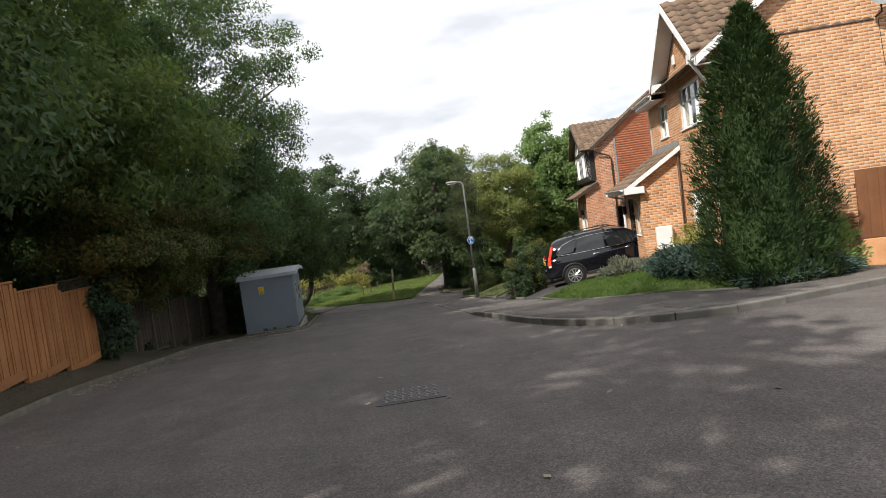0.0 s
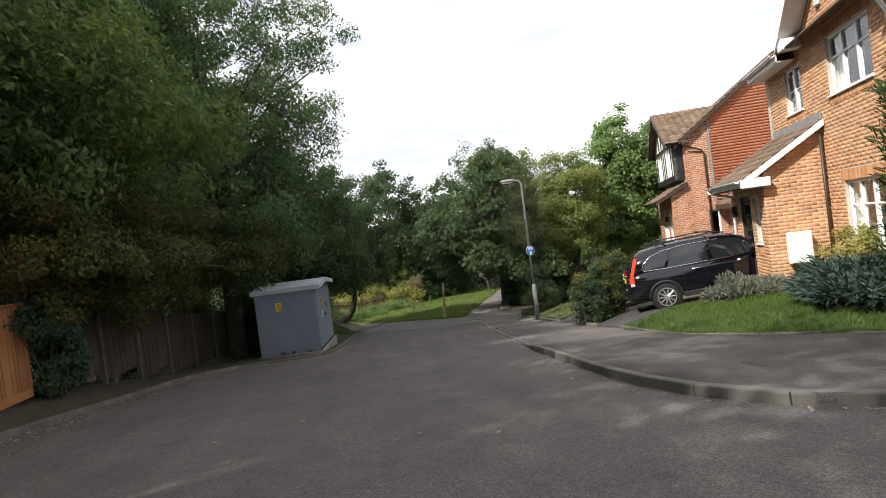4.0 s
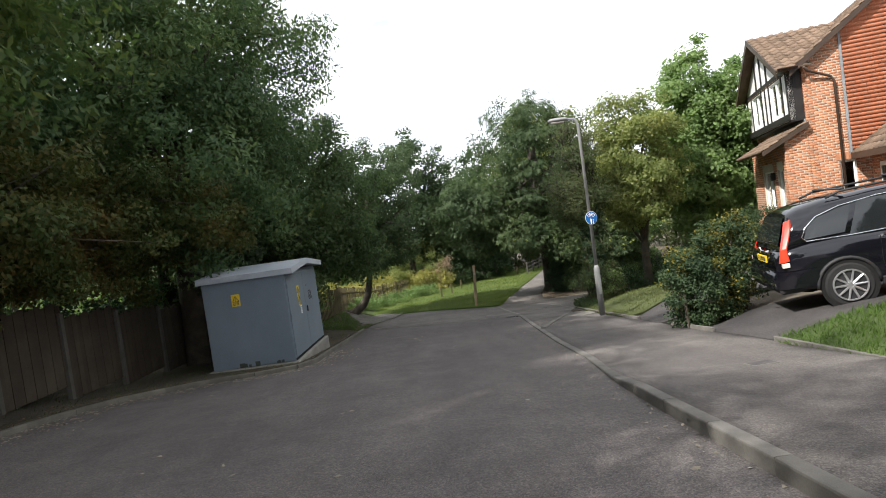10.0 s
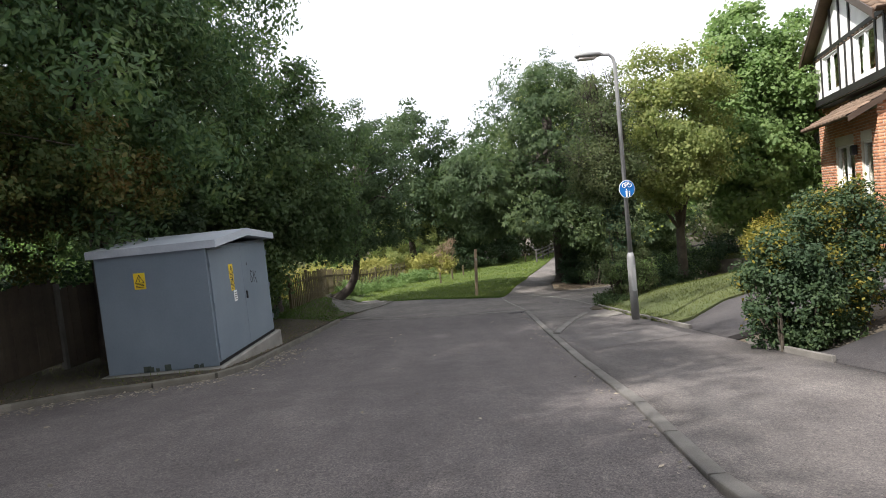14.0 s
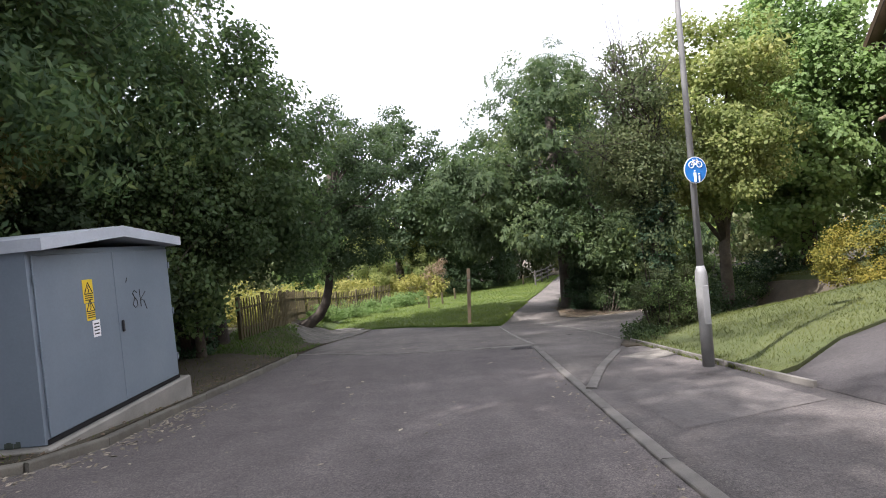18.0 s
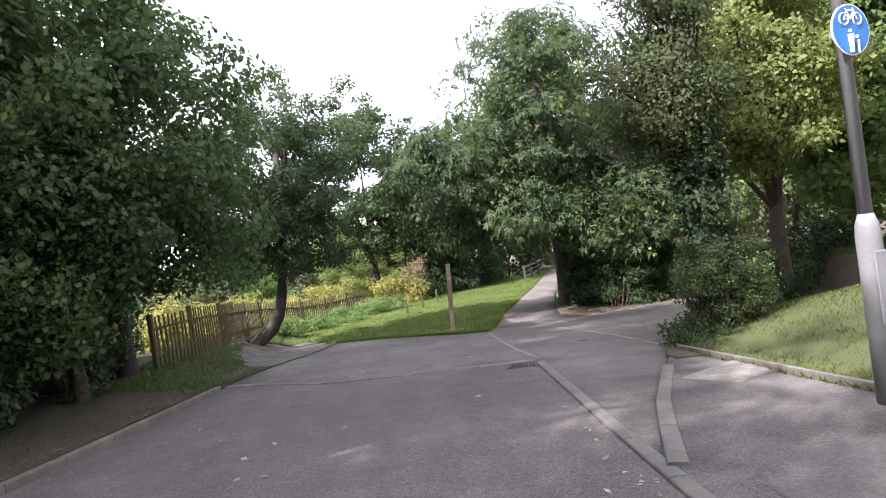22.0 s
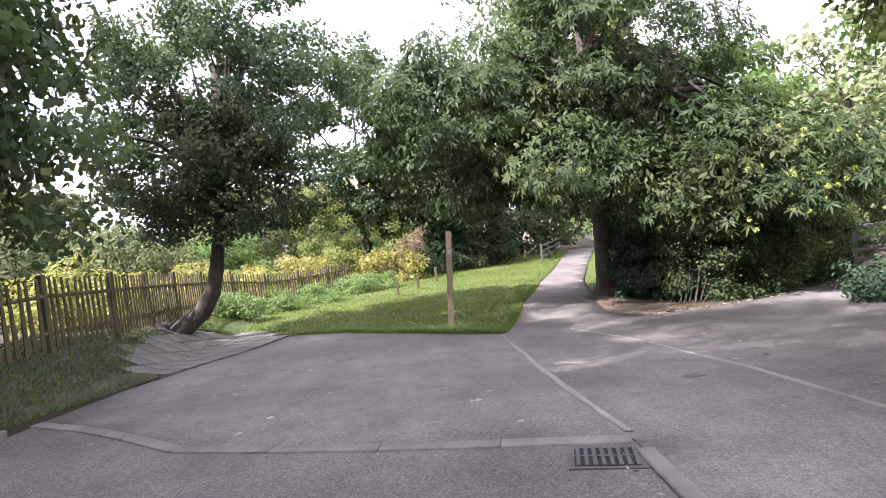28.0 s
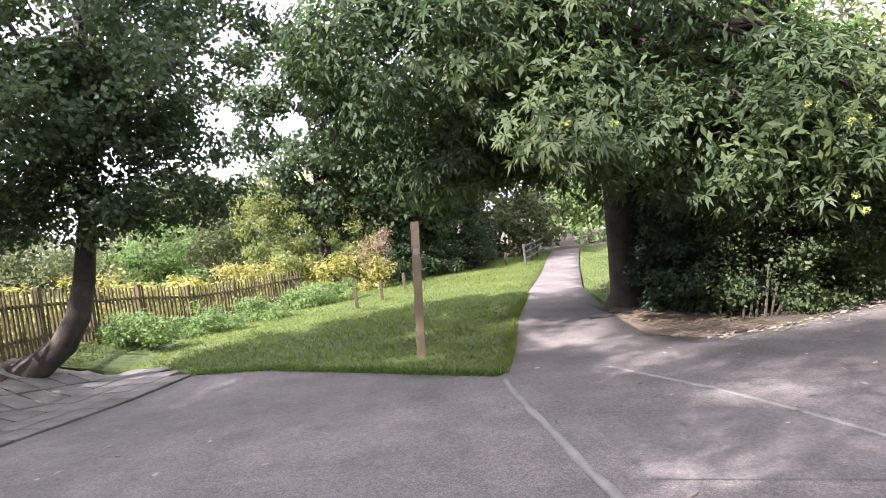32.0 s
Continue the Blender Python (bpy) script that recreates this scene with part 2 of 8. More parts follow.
M_LEAF_IVY = leaf_material("ivy_leaves", [(0.025, 0.049, 0.028), (0.041, 0.076, 0.039), (0.069, 0.109, 0.048)], 0.2, 0.55)
M_LEAF_CONIFER = leaf_material("conifer_sprays", [(0.017, 0.034, 0.011), (0.029, 0.054, 0.016), (0.05, 0.078, 0.022)], 0.2, 0.6)
M_LEAF_JUNIPER = leaf_material("juniper_sprays", [(0.03, 0.055, 0.045), (0.05, 0.08, 0.065), (0.075, 0.11, 0.09)], 0.2, 0.6)
M_LEAF_LAVENDER = leaf_material("lavender_leaves", [(0.09, 0.10, 0.07), (0.14, 0.15, 0.11), (0.19, 0.19, 0.15)], 0.2, 0.7)
M_BARK = surface("bark", (0.035, 0.028, 0.02), (0.09, 0.075, 0.055), 3.0, 28.0, 0.95, 0.9, dist=0.02)
M_BARK_IVY = surface("old_bark", (0.025, 0.02, 0.015), (0.07, 0.058, 0.045), 3.0, 22.0, 0.95, 0.9, dist=0.02)
M_FENCE = surface("orange_fence_wood", (0.24, 0.10, 0.035), (0.36, 0.165, 0.06), 1.2, 40.0, 0.8, 0.3, per_object=0.12)
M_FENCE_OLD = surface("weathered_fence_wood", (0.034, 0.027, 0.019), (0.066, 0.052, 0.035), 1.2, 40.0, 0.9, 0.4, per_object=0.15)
M_PICKET = surface("picket_wood", (0.066, 0.056, 0.03), (0.135, 0.112, 0.055), 2.0, 40.0, 0.9, 0.4, per_object=0.18)
M_POSTWOOD = surface("post_wood", (0.15, 0.11, 0.068), (0.235, 0.18, 0.115), 2.0, 40.0, 0.85, 0.4)
M_RAILWOOD = surface("rail_wood", (0.2, 0.18, 0.15), (0.32, 0.29, 0.25), 2.0, 40.0, 0.9, 0.4)
M_SUB = surface("grey_painted_steel", (0.125, 0.155, 0.186), (0.168, 0.202, 0.232), 0.7, 30.0, 0.5, 0.05, fine_amount=0.12, spec=0.4)
M_SUBROOF = surface("pale_grey_roof_paint", (0.30, 0.33, 0.36), (0.40, 0.43, 0.46), 1.2, 30.0, 0.6, 0.1, fine_amount=0.15)
M_GALV = surface("galvanised_steel", (0.2, 0.206, 0.2), (0.28, 0.28, 0.274), 3.0, 60.0, 0.55, 0.08, metal=0.1, fine_amount=0.2)
M_WHITE = surface("white_upvc", (0.72, 0.72, 0.71), (0.8, 0.8, 0.8), 2.0, 50.0, 0.35, 0.02, fine_amount=0.06)
M_BLACKWOOD = surface("black_painted_timber", (0.012, 0.011, 0.011), (0.025, 0.023, 0.022), 3.0, 40.0, 0.5, 0.15, fine_amount=0.3)
M_RENDER = surface("white_render", (0.66, 0.65, 0.62), (0.78, 0.77, 0.74), 1.5, 80.0, 0.9, 0.2, fine_amount=0.12)
M_MORTAR = surface("mortar", (0.46, 0.42, 0.35), (0.58, 0.53, 0.45), 2.0, 80.0, 0.95, 0.3)
M_BRICK = surface("orange_brick", (0.45, 0.215, 0.095), (0.62, 0.325, 0.16), 3.0, 70.0, 0.9, 0.3, island=0.2)
M_BRICK_RED = surface("red_brick", (0.37, 0.16, 0.085), (0.50, 0.235, 0.125), 3.0, 70.0, 0.9, 0.3, island=0.24)
M_TILEHANG = surface("orange_hung_tile", (0.56, 0.205, 0.11), (0.66, 0.26, 0.145), 2.0, 60.0, 0.85, 0.2, island=0.1)
M_ROOFTILE = surface("brown_roof_tile", (0.11, 0.075, 0.05), (0.19, 0.13, 0.09), 2.2, 40.0, 0.9, 0.4, island=0.25)
M_LEAD = surface("lead_flashing", (0.18, 0.19, 0.20), (0.28, 0.29, 0.30), 3.0, 40.0, 0.6, 0.1)
M_BROWNPIPE = surface("brown_plastic", (0.04, 0.026, 0.018), (0.06, 0.04, 0.028), 3.0, 40.0, 0.45, 0.03, fine_amount=0.1)
M_DOORBROWN = surface("dark_brown_door", (0.045, 0.025, 0.016), (0.075, 0.042, 0.026), 3.0, 40.0, 0.5, 0.1)
# Dark tone carries the rooms' dimness; floors and partitions are added behind the glass
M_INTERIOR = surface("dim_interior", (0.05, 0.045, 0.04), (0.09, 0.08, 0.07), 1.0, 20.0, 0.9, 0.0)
M_CURTAIN = surface("net_curtain", (0.6, 0.6, 0.58), (0.75, 0.75, 0.73), 3.0, 60.0, 0.95, 0.1, fine_amount=0.15)
M_GLASS = glass_material("window_glass")
M_CARPAINT = surface("black_car_paint", (0.004, 0.004, 0.006), (0.006, 0.006, 0.009), 1.0, 20.0, 0.06, 0.0, fine_amount=0.0, spec=0.7)
M_CARGLASS = surface("dark_car_glass", (0.010, 0.012, 0.013), (0.016, 0.018, 0.02), 1.0, 20.0, 0.05, 0.0, fine_amount=0.0, spec=0.8)
M_RUBBER = surface("tyre_rubber", (0.012, 0.012, 0.012), (0.022, 0.022, 0.022), 3.0, 60.0, 0.85, 0.1)
M_BLACKPLASTIC = surface("black_plastic", (0.015, 0.015, 0.016), (0.025, 0.025, 0.026), 3.0, 60.0, 0.6, 0.05)
M_ALLOY = surface("alloy", (0.5, 0.5, 0.51), (0.62, 0.62, 0.63), 3.0, 40.0, 0.3, 0.0, metal=0.8, fine_amount=0.05)
M_CHROME = surface("chrome", (0.65, 0.65, 0.66), (0.72, 0.72, 0.73), 3.0, 40.0, 0.12, 0.0, metal=1.0, fine_amount=0.0)
M_REDLAMP = surface("red_lens", (0.55, 0.03, 0.015), (0.7, 0.05, 0.02), 3.0, 40.0, 0.15, 0.0, fine_amount=0.05)
M_CLEARLAMP = surface("clear_lens", (0.55, 0.5, 0.45), (0.7, 0.66, 0.62), 3.0, 40.0, 0.15, 0.0, fine_amount=0.05)
M_YELLOW = surface("yellow_sign", (0.62, 0.44, 0.02), (0.72, 0.52, 0.03), 3.0, 40.0, 0.5, 0.0, fine_amount=0.1)
M_BLACKINK = surface("black_ink", (0.02, 0.02, 0.02), (0.03, 0.03, 0.03), 3.0, 40.0, 0.6, 0.0, fine_amount=0.05)
M_BLUE = surface("blue_sign", (0.01, 0.13, 0.42), (0.015, 0.17, 0.5), 3.0, 40.0, 0.35, 0.0, fine_amount=0.05)
M_IRON = surface("cast_iron", (0.05, 0.045, 0.045), (0.09, 0.082, 0.08), 4.0, 60.0, 0.7, 0.3, metal=0.2)
M_DEADLEAF = surface("dead_leaf", (0.14, 0.12, 0.085), (0.3, 0.265, 0.205), 5.0, 50.0, 0.9, 0.1, island=0.45)
# Near-black for seams, and for shade painted into gaps, pits and wheel arches
M_DARK = surface("recess_shade", (0.004, 0.004, 0.004), (0.008, 0.008, 0.008), 3.0, 40.0, 0.9, 0.0)
M_KERB_DIRTY = surface("dirty_kerb", (0.07, 0.066, 0.052), (0.145, 0.135, 0.11), 2.0, 60.0, 0.95, 0.5, per_object=0.15)
M_VERGE = surface("verge_soil", (0.034, 0.03, 0.018), (0.066, 0.055, 0.034), 1.2, 30.0, 0.95, 0.8, dist=0.03)
M_MEADOWGRASS = leaf_material("meadow_blades", [(0.09, 0.13, 0.026), (0.13, 0.175, 0.036), (0.185, 0.22, 0.055)], 0.4, 0.6)
M_LEAF_WOODHEDGE = leaf_material("hedgerow_leaves", [(0.036, 0.06, 0.029), (0.064, 0.095, 0.041), (0.12, 0.158, 0.057)], 0.4)
M_LITTER = surface("leaf_litter", (0.07, 0.05, 0.03), (0.15, 0.11, 0.07), 5.0, 50.0, 0.95, 0.1, island=0.4)
M_COBBLE = surface("exposed_aggregate", (0.117, 0.108, 0.091), (0.247, 0.227, 0.195), 5.0, 34.0, 0.95, 0.8, fine_amount=0.8, dist=0.02)
M_FARRAIL = surface("weathered_rail", (0.06, 0.056, 0.05), (0.11, 0.104, 0.092), 2.0, 40.0, 0.95, 0.4)
M_TURF_DRY = surface("dry_turf", (0.05, 0.066, 0.02), (0.092, 0.105, 0.035), 0.8, 35.0, 0.95, 0.8, dist=0.03)
M_POSTGREY = surface("mossy_concrete", (0.06, 0.058, 0.048), (0.11, 0.105, 0.09), 2.0, 50.0, 0.95, 0.4)
M_TURF_LAWN = surface("lawn_turf", (0.035, 0.06, 0.014), (0.065, 0.095, 0.024), 0.8, 35.0, 0.95, 0.8, dist=0.03)


# ---- building helpers ----
def part(name, bm, material, parent=None, label="", smooth=False):
    """Links a bmesh as one mesh object, under a thing or a part."""
    me = bpy.data.meshes.new(name)
    bm.to_mesh(me)
    bm.free()
    me.materials.append(material)
    if smooth:
        me.polygons.foreach_set("use_smooth", [len(p.vertices) <= 4 for p in me.polygons])
    ob = new(name, me)
    if parent is not None:
        ob.parent = parent
    if label:
        ob["label"] = label
    return ob


def raw(name, verts, faces, material, parent=None, label="", smooth=False):
    """The same from arrays of vertices and faces (all of one size)."""
    me = bpy.data.meshes.new(name)
    verts, faces = np.asarray(verts, dtype=np.float32), np.asarray(faces, dtype=np.int32)
    k = faces.shape[1]
    me.vertices.add(len(verts))
    me.vertices.foreach_set("co", verts.ravel())
    me.loops.add(faces.size)
    me.loops.foreach_set("vertex_index", faces.ravel())
    me.polygons.add(len(faces))
    me.polygons.foreach_set("loop_start", np.arange(0, faces.size, k, dtype=np.int32))
    if smooth:
        me.polygons.foreach_set("use_smooth", np.ones(len(faces), dtype=bool))
    me.update(calc_edges=True)
    me.materials.append(material)
    ob = new(name, me)
    if parent is not None:
        ob.parent = parent
    if label:
        ob["label"] = label
    return ob


def thing(name, m=None):
    ob = new(name)
    ob.empty_display_size = 0.2
    if m is not None:
        ob.matrix_world = m
    return ob


def box(x0, x1, y0, y1, z0, z1, bevel=0.0, bm=None, m=None):
    bm = bm or bmesh.new()
    vs = [bm.verts.new((x, y, z)) for z in (z0, z1) for y in (y0, y1) for x in (x0, x1)]
    fs = [bm.faces.new([vs[i] for i in f]) for f in ((0, 2, 3, 1), (4, 5, 7, 6), (0, 1, 5, 4), (2, 6, 7, 3), (0, 4, 6, 2), (1, 3, 7, 5))]
    if bevel:
        es = {e for f in fs for e in f.edges}
        got = bmesh.ops.bevel(bm, geom=list(es), offset=bevel, segments=1, affect="EDGES", profile=0.5)
        vs = list({v for f in got["faces"] for v in f.verts} | {v for v in vs if v.is_valid})
    if m is not None:
        bmesh.ops.transform(bm, matrix=m, verts=[v for v in vs if v.is_valid])
    return bm


def prism(outline, depth, axis="y", bm=None, at=0.0):
    """A flat outline of (u, v) drawn out by depth: along y (u = x, v = z), along x (u = y, v = z) or along z (u = x, v = y)."""
    bm = bm or bmesh.new()
    put = {"y": lambda u, v, d: (u, d, v), "x": lambda u, v, d: (d, u, v), "z": lambda u, v, d: (u, v, d)}[axis]
    lo = [bm.verts.new(put(u, v, at)) for u, v in outline]
    hi = [bm.verts.new(put(u, v, at + depth)) for u, v in outline]
    k = len(outline)
    bm.faces.new(lo)
    bm.faces.new(hi[::-1])
    for i in range(k):
        bm.faces.new((lo[i], hi[i], hi[(i + 1) % k], lo[(i + 1) % k]))
    bmesh.ops.recalc_face_normals(bm, faces=bm.faces[:])
    return bm


def tube(points, radii, sides=8, bm=None, cap=True):
    """A round bar along points, with its radius at each."""
    bm = bm or bmesh.new()
    rings = []
    pts = [Vector(p) for p in points]
    s = None
    for i, p in enumerate(pts):
        d = (pts[min(i + 1, len(pts) - 1)] - pts[max(i - 1, 0)]).normalized()
        s = d.cross(Vector((0, 0, 1)) if abs(d.z) < 0.95 else Vector((1, 0, 0))).normalized() if s is None or (s - d * s.dot(d)).length < 0.05 else (s - d * s.dot(d)).normalized()
        t = d.cross(s)
        r = radii[i] if hasattr(radii, "__len__") else radii
        rings.append([bm.verts.new(p + (s * math.cos(a) + t * math.sin(a)) * r) for a in [2 * math.pi * k / sides for k in range(sides)]])
    for a, b in zip(rings, rings[1:]):
        for k in range(sides):
            bm.faces.new((a[k], a[(k + 1) % sides], b[(k + 1) % sides], b[k]))
    if cap:
        bm.faces.new(rings[0][::-1])
        bm.faces.new(rings[-1])
    bmesh.ops.recalc_face_normals(bm, faces=bm.faces[:])
    return bm


def patch(name, outline, material, height, step=0.6, label="", category="ground", skirt=0.0):
    """A sheet of ground inside an outline in plan, laid on the height function."""
    bm = bmesh.new()
    bm.faces.new([bm.verts.new((x, y, 0)) for x, y in outline])
    xs, ys = [p[0] for p in outline], [p[1] for p in outline]
    for lo, hi, n in ((min(xs), max(xs), (1, 0, 0)), (min(ys), max(ys), (0, 1, 0))):
        c = lo + step
        while c < hi:
            bmesh.ops.bisect_plane(bm, geom=bm.verts[:] + bm.edges[:] + bm.faces[:], plane_co=(c * n[0], c * n[1], 0), plane_no=n)
            c += step
    bmesh.ops.triangulate(bm, faces=bm.faces[:])
    for v in bm.verts:
        v.co.z = height(v.co.x, v.co.y)
    bmesh.ops.recalc_face_normals(bm, faces=bm.faces[:])
    if sum(f.normal.z for f in bm.faces) < 0:
        bmesh.ops.reverse_faces(bm, faces=bm.faces[:])
    if skirt:
        edges = [e for e in bm.edges if len(e.link_faces) == 1]
        got = bmesh.ops.extrude_edge_only(bm, edges=edges)
        for v in got["geom"]:
            if isinstance(v, bmesh.types.BMVert):
                v.co.z -= skirt
    for f in bm.faces:
        f.smooth = abs(f.normal.z) > 0.6
    return tagged(part(name, bm, material), label, category, kind="structure")


def along(points, step):
    """Points at even steps on a line in plan, with the heading there."""
    out, left = [], 0.0
    for (x0, y0), (x1, y1) in zip(points, points[1:]):
        d = math.hypot(x1 - x0, y1 - y0)
        s = left
        while s < d:
            out.append((x0 + (x1 - x0) * s / d, y0 + (y1 - y0) * s / d, math.atan2(y1 - y0, x1 - x0)))
            s += step
        left = s - d
    return out


# ---- terrain ----
US = (-400, -60, -30, 0, 3.52, 6.94, 10.29, 13.0, 16.24, 18.92, 21.5, 23.78, 25.9, 27.7, 29.6, 37, 45, 60, 100, 400)
ZS = (4.2, 4.0, 2.4, 0, -.26, -.54, -.87, -1.17, -1.56, -1.82, -2.13, -2.35, -2.56, -2.72, -2.89, -3.55, -3.95, -4.3, -4.6, -5.0)
KERB_Y = (8, 10, 13, 16.3, 18, 21.4, 24.7, 29.3, 35)
KERB_X = (4.5, 4.28, 4.36, 4.74, 5.0, 5.37, 5.69, 6.19, 7.0)


def slope(x, y):
    """Height of the road's plane."""
    return float(np.interp(0.9801 * y + 0.1987 * x, US, ZS))


def land(x, y):
    """Height of the open ground: the road's plane and the bank that rises beside it."""
    w = min(x - float(np.interp(y, KERB_Y, KERB_X)), (y - 7.4) if x > 5 else 99)
    rise = float(np.interp(w, (0, 2.5, 3.4, 5.5, 7, 10, 20), (0, 0.05, 0.33, 0.62, 0.86, 1.2, 1.6)))
    rise -= float(np.interp(y, (13.5, 15.5, 19.5, 21), (0, 1, 1, 0)) * np.interp(w, (4, 6.5, 9), (0, 0.17, 0.2)))
    fade = float(np.interp(y, (27.6, 31.5), (1, 0))) if x < 14 else float(np.interp(y, (33, 37), (1, 0)))
    bank = float(np.interp(x, (-0.9, 0.35), (1, 0))) * float(np.interp(y, (28, 33, 36, 40, 45, 51), (0, 0.35, 0.6, 0.52, 0.3, 0)))
    foot = float(np.interp(x, (-4.85, -4.4), (0.3, 0))) * float(np.interp(y, (18, 21), (1, 0)))
    return slope(x, y) + rise * fade + bank + foot

KERB_LEFT = [(-4.2, -14), (-4.2, 9), (-4.3, 11), (-4.2, 13), (-4.1, 15), (-4.0, 17), (-3.8, 19), (-3.2, 20.8), (-2.1, 21.9), (-0.9, 22.25), (-0.25, 22.6), (0.0, 23.3), (0.1, 25.8), (0.35, 29), (0.55, 32.1)]
KERB_FLUSH = [(0.55, 32.1), (0.8, 31.95), (1.75, 31.3), (2.55, 30.45), (4.1, 29.87), (6.17, 29.3)]
KERB_RIGHT = [(30, 8.4), (14, 7.9), (9.5, 7.56), (8, 7.45), (6.4, 7.3), (5.45, 7.6), (4.85, 8.05), (4.42, 8.9), (4.24, 10.2), (4.29, 11.5), (4.44, 13), (4.6, 14.8), (4.75, 16.3), (5.0, 18), (5.34, 21.4), (5.6, 23.9), (6.17, 29.3)]
PAVE_BACK = [(7.87, 28.0), (7.8, 26), (7.72, 24), (7.62, 21.3), (7.45, 19.2), (7.3, 17.1), (6.9, 13.7), (6.98, 11.6), (7.1, 10.6), (8.0, 9.75), (9.2, 9.2), (10.6, 9.1), (14, 9.7), (30, 10.6)]


def sheet_ground():
    def steps(lo, hi, near_lo, near_hi, s):
        out, v, g = [], near_lo, s
        while v > lo:
            g *= 1.35
            v -= g
            out.insert(0, v)
        out += list(np.arange(near_lo, near_hi, s))
        v, g = near_hi, s
        while v < hi:
            out.append(v)
            g *= 1.35
            v += g
        return out
    xs, ys = steps(-1500, 1500, -14, 26, 0.8), steps(-1500, 1500, -12, 66, 0.8)
    verts = [(x, y, land(x, y) - 0.09 + (0.05 * noise.noise((x * 0.7, y * 0.7, 0)) if abs(x) < 60 and (x < -5 or x > 9) else 0)) for y in ys for x in xs]
    w = len(xs)
    faces = [(j * w + i, j * w + i + 1, (j + 1) * w + i + 1, (j + 1) * w + i) for j in range(len(ys) - 1) for i in range(w - 1)]
    tagged(raw("ground", verts, faces, M_EARTH, smooth=True), "rough earth and leaf litter under trees", "ground", kind="structure")


sheet_ground()
patch("road", KERB_LEFT + KERB_FLUSH[1:] + KERB_RIGHT[::-1][1:] + [(30, -14)], M_ROAD, slope, 0.7, "grey asphalt road sloping gently downhill", "road")
APRON = KERB_FLUSH + [(5.6, 23.9), (7.52, 27.6), (7.95, 28.5), (8.4, 29.3), (10, 29.9), (22, 30.5), (24, 38.8), (15.9, 37.7), (14.7, 37.5), (12.8, 36.9), (10.6, 36.2), (9.3, 36.2), (8.9, 37), (9.5, 39.7), (11.0, 44.8), (13.5, 51.5), (17.6, 62), (15.9, 62), (14.3, 58), (11.3, 49.7), (9.3, 44.6), (7.75, 40.1), (7.0, 37.4), (6.45, 35.7), (5.2, 36.9), (3.4, 38.4), (2.1, 38.9), (1.2, 35.9), (0.7, 33.8)]
patch("footpath_apron", APRON, M_APRON, lambda x, y: slope(x, y) + 0.012, 0.8, "worn light grey tarmac apron and footpath", "pavement", skirt=0.05)


def kerb_rise(y):
    return float(np.interp(y, (15.5, 16.5), (0.115, 0.025)))


def pave_z(x, y):
    return max(slope(x, y) + kerb_rise(y), land(x, y) + float(np.interp(y, (15.5, 16.5), (0.06, 0.012))))


patch("pavement", KERB_RIGHT[:-1] + [(7.52, 27.6)] + PAVE_BACK, M_PAVE, pave_z, 0.7, "grey tarmac pavement beside the road", "pavement", skirt=0.08)
LAWN_1 = [(7.3, 17.0), (6.9, 13.7), (6.98, 11.6), (7.1, 10.6), (8.0, 9.8), (9.2, 9.25), (10.6, 9.15), (11.5, 13.0), (12.0, 14.9), (9.4, 16.2)]
patch("front_lawn", LAWN_1, M_TURF_LAWN, lambda x, y: land(x, y) + 0.07, 0.5, "bright green front lawn with long blades", "lawn", skirt=0.1)
DRIVE_1 = [(7.32, 17.05), (9.4, 16.25), (13.0, 14.8), (14.2, 17.8), (10.5, 19.0), (7.45, 19.4)]
patch("driveway", DRIVE_1, M_DRIVE, lambda x, y: land(x, y) + 0.02, 0.5, "dark tarmac driveway under the parked car", "driveway", skirt=0.08)
DRIVE_2 = [(7.6, 21.3), (7.72, 23.25), (9.0, 23.8), (10.3, 24.3), (12.6, 25.6), (14.5, 23.6), (11.5, 21.4)]
patch("driveway", DRIVE_2, M_DRIVE, lambda x, y: land(x, y) + 0.02, 0.5, "dark tarmac driveway climbing to a house", "driveway", skirt=0.08)
BANK = [(7.72, 23.3), (7.8, 26), (7.87, 28.0), (8.4, 28.8), (10, 29.7), (12.4, 31.9), (14.5, 34), (19, 36), (17.5, 27), (12.6, 25.65), (10.3, 24.35), (9.0, 23.85)]
patch("grass_bank", BANK, M_TURF_DRY, lambda x, y: land(x, y) + 0.05, 0.5, "sloping mown grass bank", "lawn", skirt=0.1)
MEADOW = [(6.45, 35.7), (7.0, 37.4), (7.75, 40.1), (9.3, 44.6), (11.3, 49.7), (14.3, 58), (15.9, 62), (6, 62), (2.2, 53), (0.4, 48), (-0.9, 45.0), (-1.1, 41), (-0.4, 39.8), (0.9, 40.3), (2.1, 38.9), (3.4, 38.4), (5.2, 36.9)]
patch("meadow", MEADOW, M_TURF, lambda x, y: land(x, y) + 0.03, 0.8, "green grass beside the footpath", "lawn", skirt=0.1)
PATH_SIDE = [(9.7, 39.9), (11.05, 44.8), (13.55, 51.5), (17.65, 62), (22, 62), (16.5, 50), (12.5, 42), (11.2, 39.5)]
patch("path_verge", PATH_SIDE, M_TURF, lambda x, y: land(x, y) + 0.025, 0.8, "grass strip beside the footpath", "lawn", skirt=0.1)
UNDER_TREE = [(8.92, 37), (9.5, 39.6), (9.68, 39.9), (11.2, 39.5), (15.9, 39.5), (15.9, 37.72), (14.7, 37.52), (12.8, 36.92), (10.6, 36.22), (9.3, 36.22)]
patch("bare_earth", UNDER_TREE, M_EARTH, lambda x, y: land(x, y) + 0.022, 0.6, "bare earth under the chestnut", "ground", skirt=0.1)


def verge_z(x, y):
    return land(x, y) + float(np.interp(y, (31, 33.5), (0.085, 0.025)))


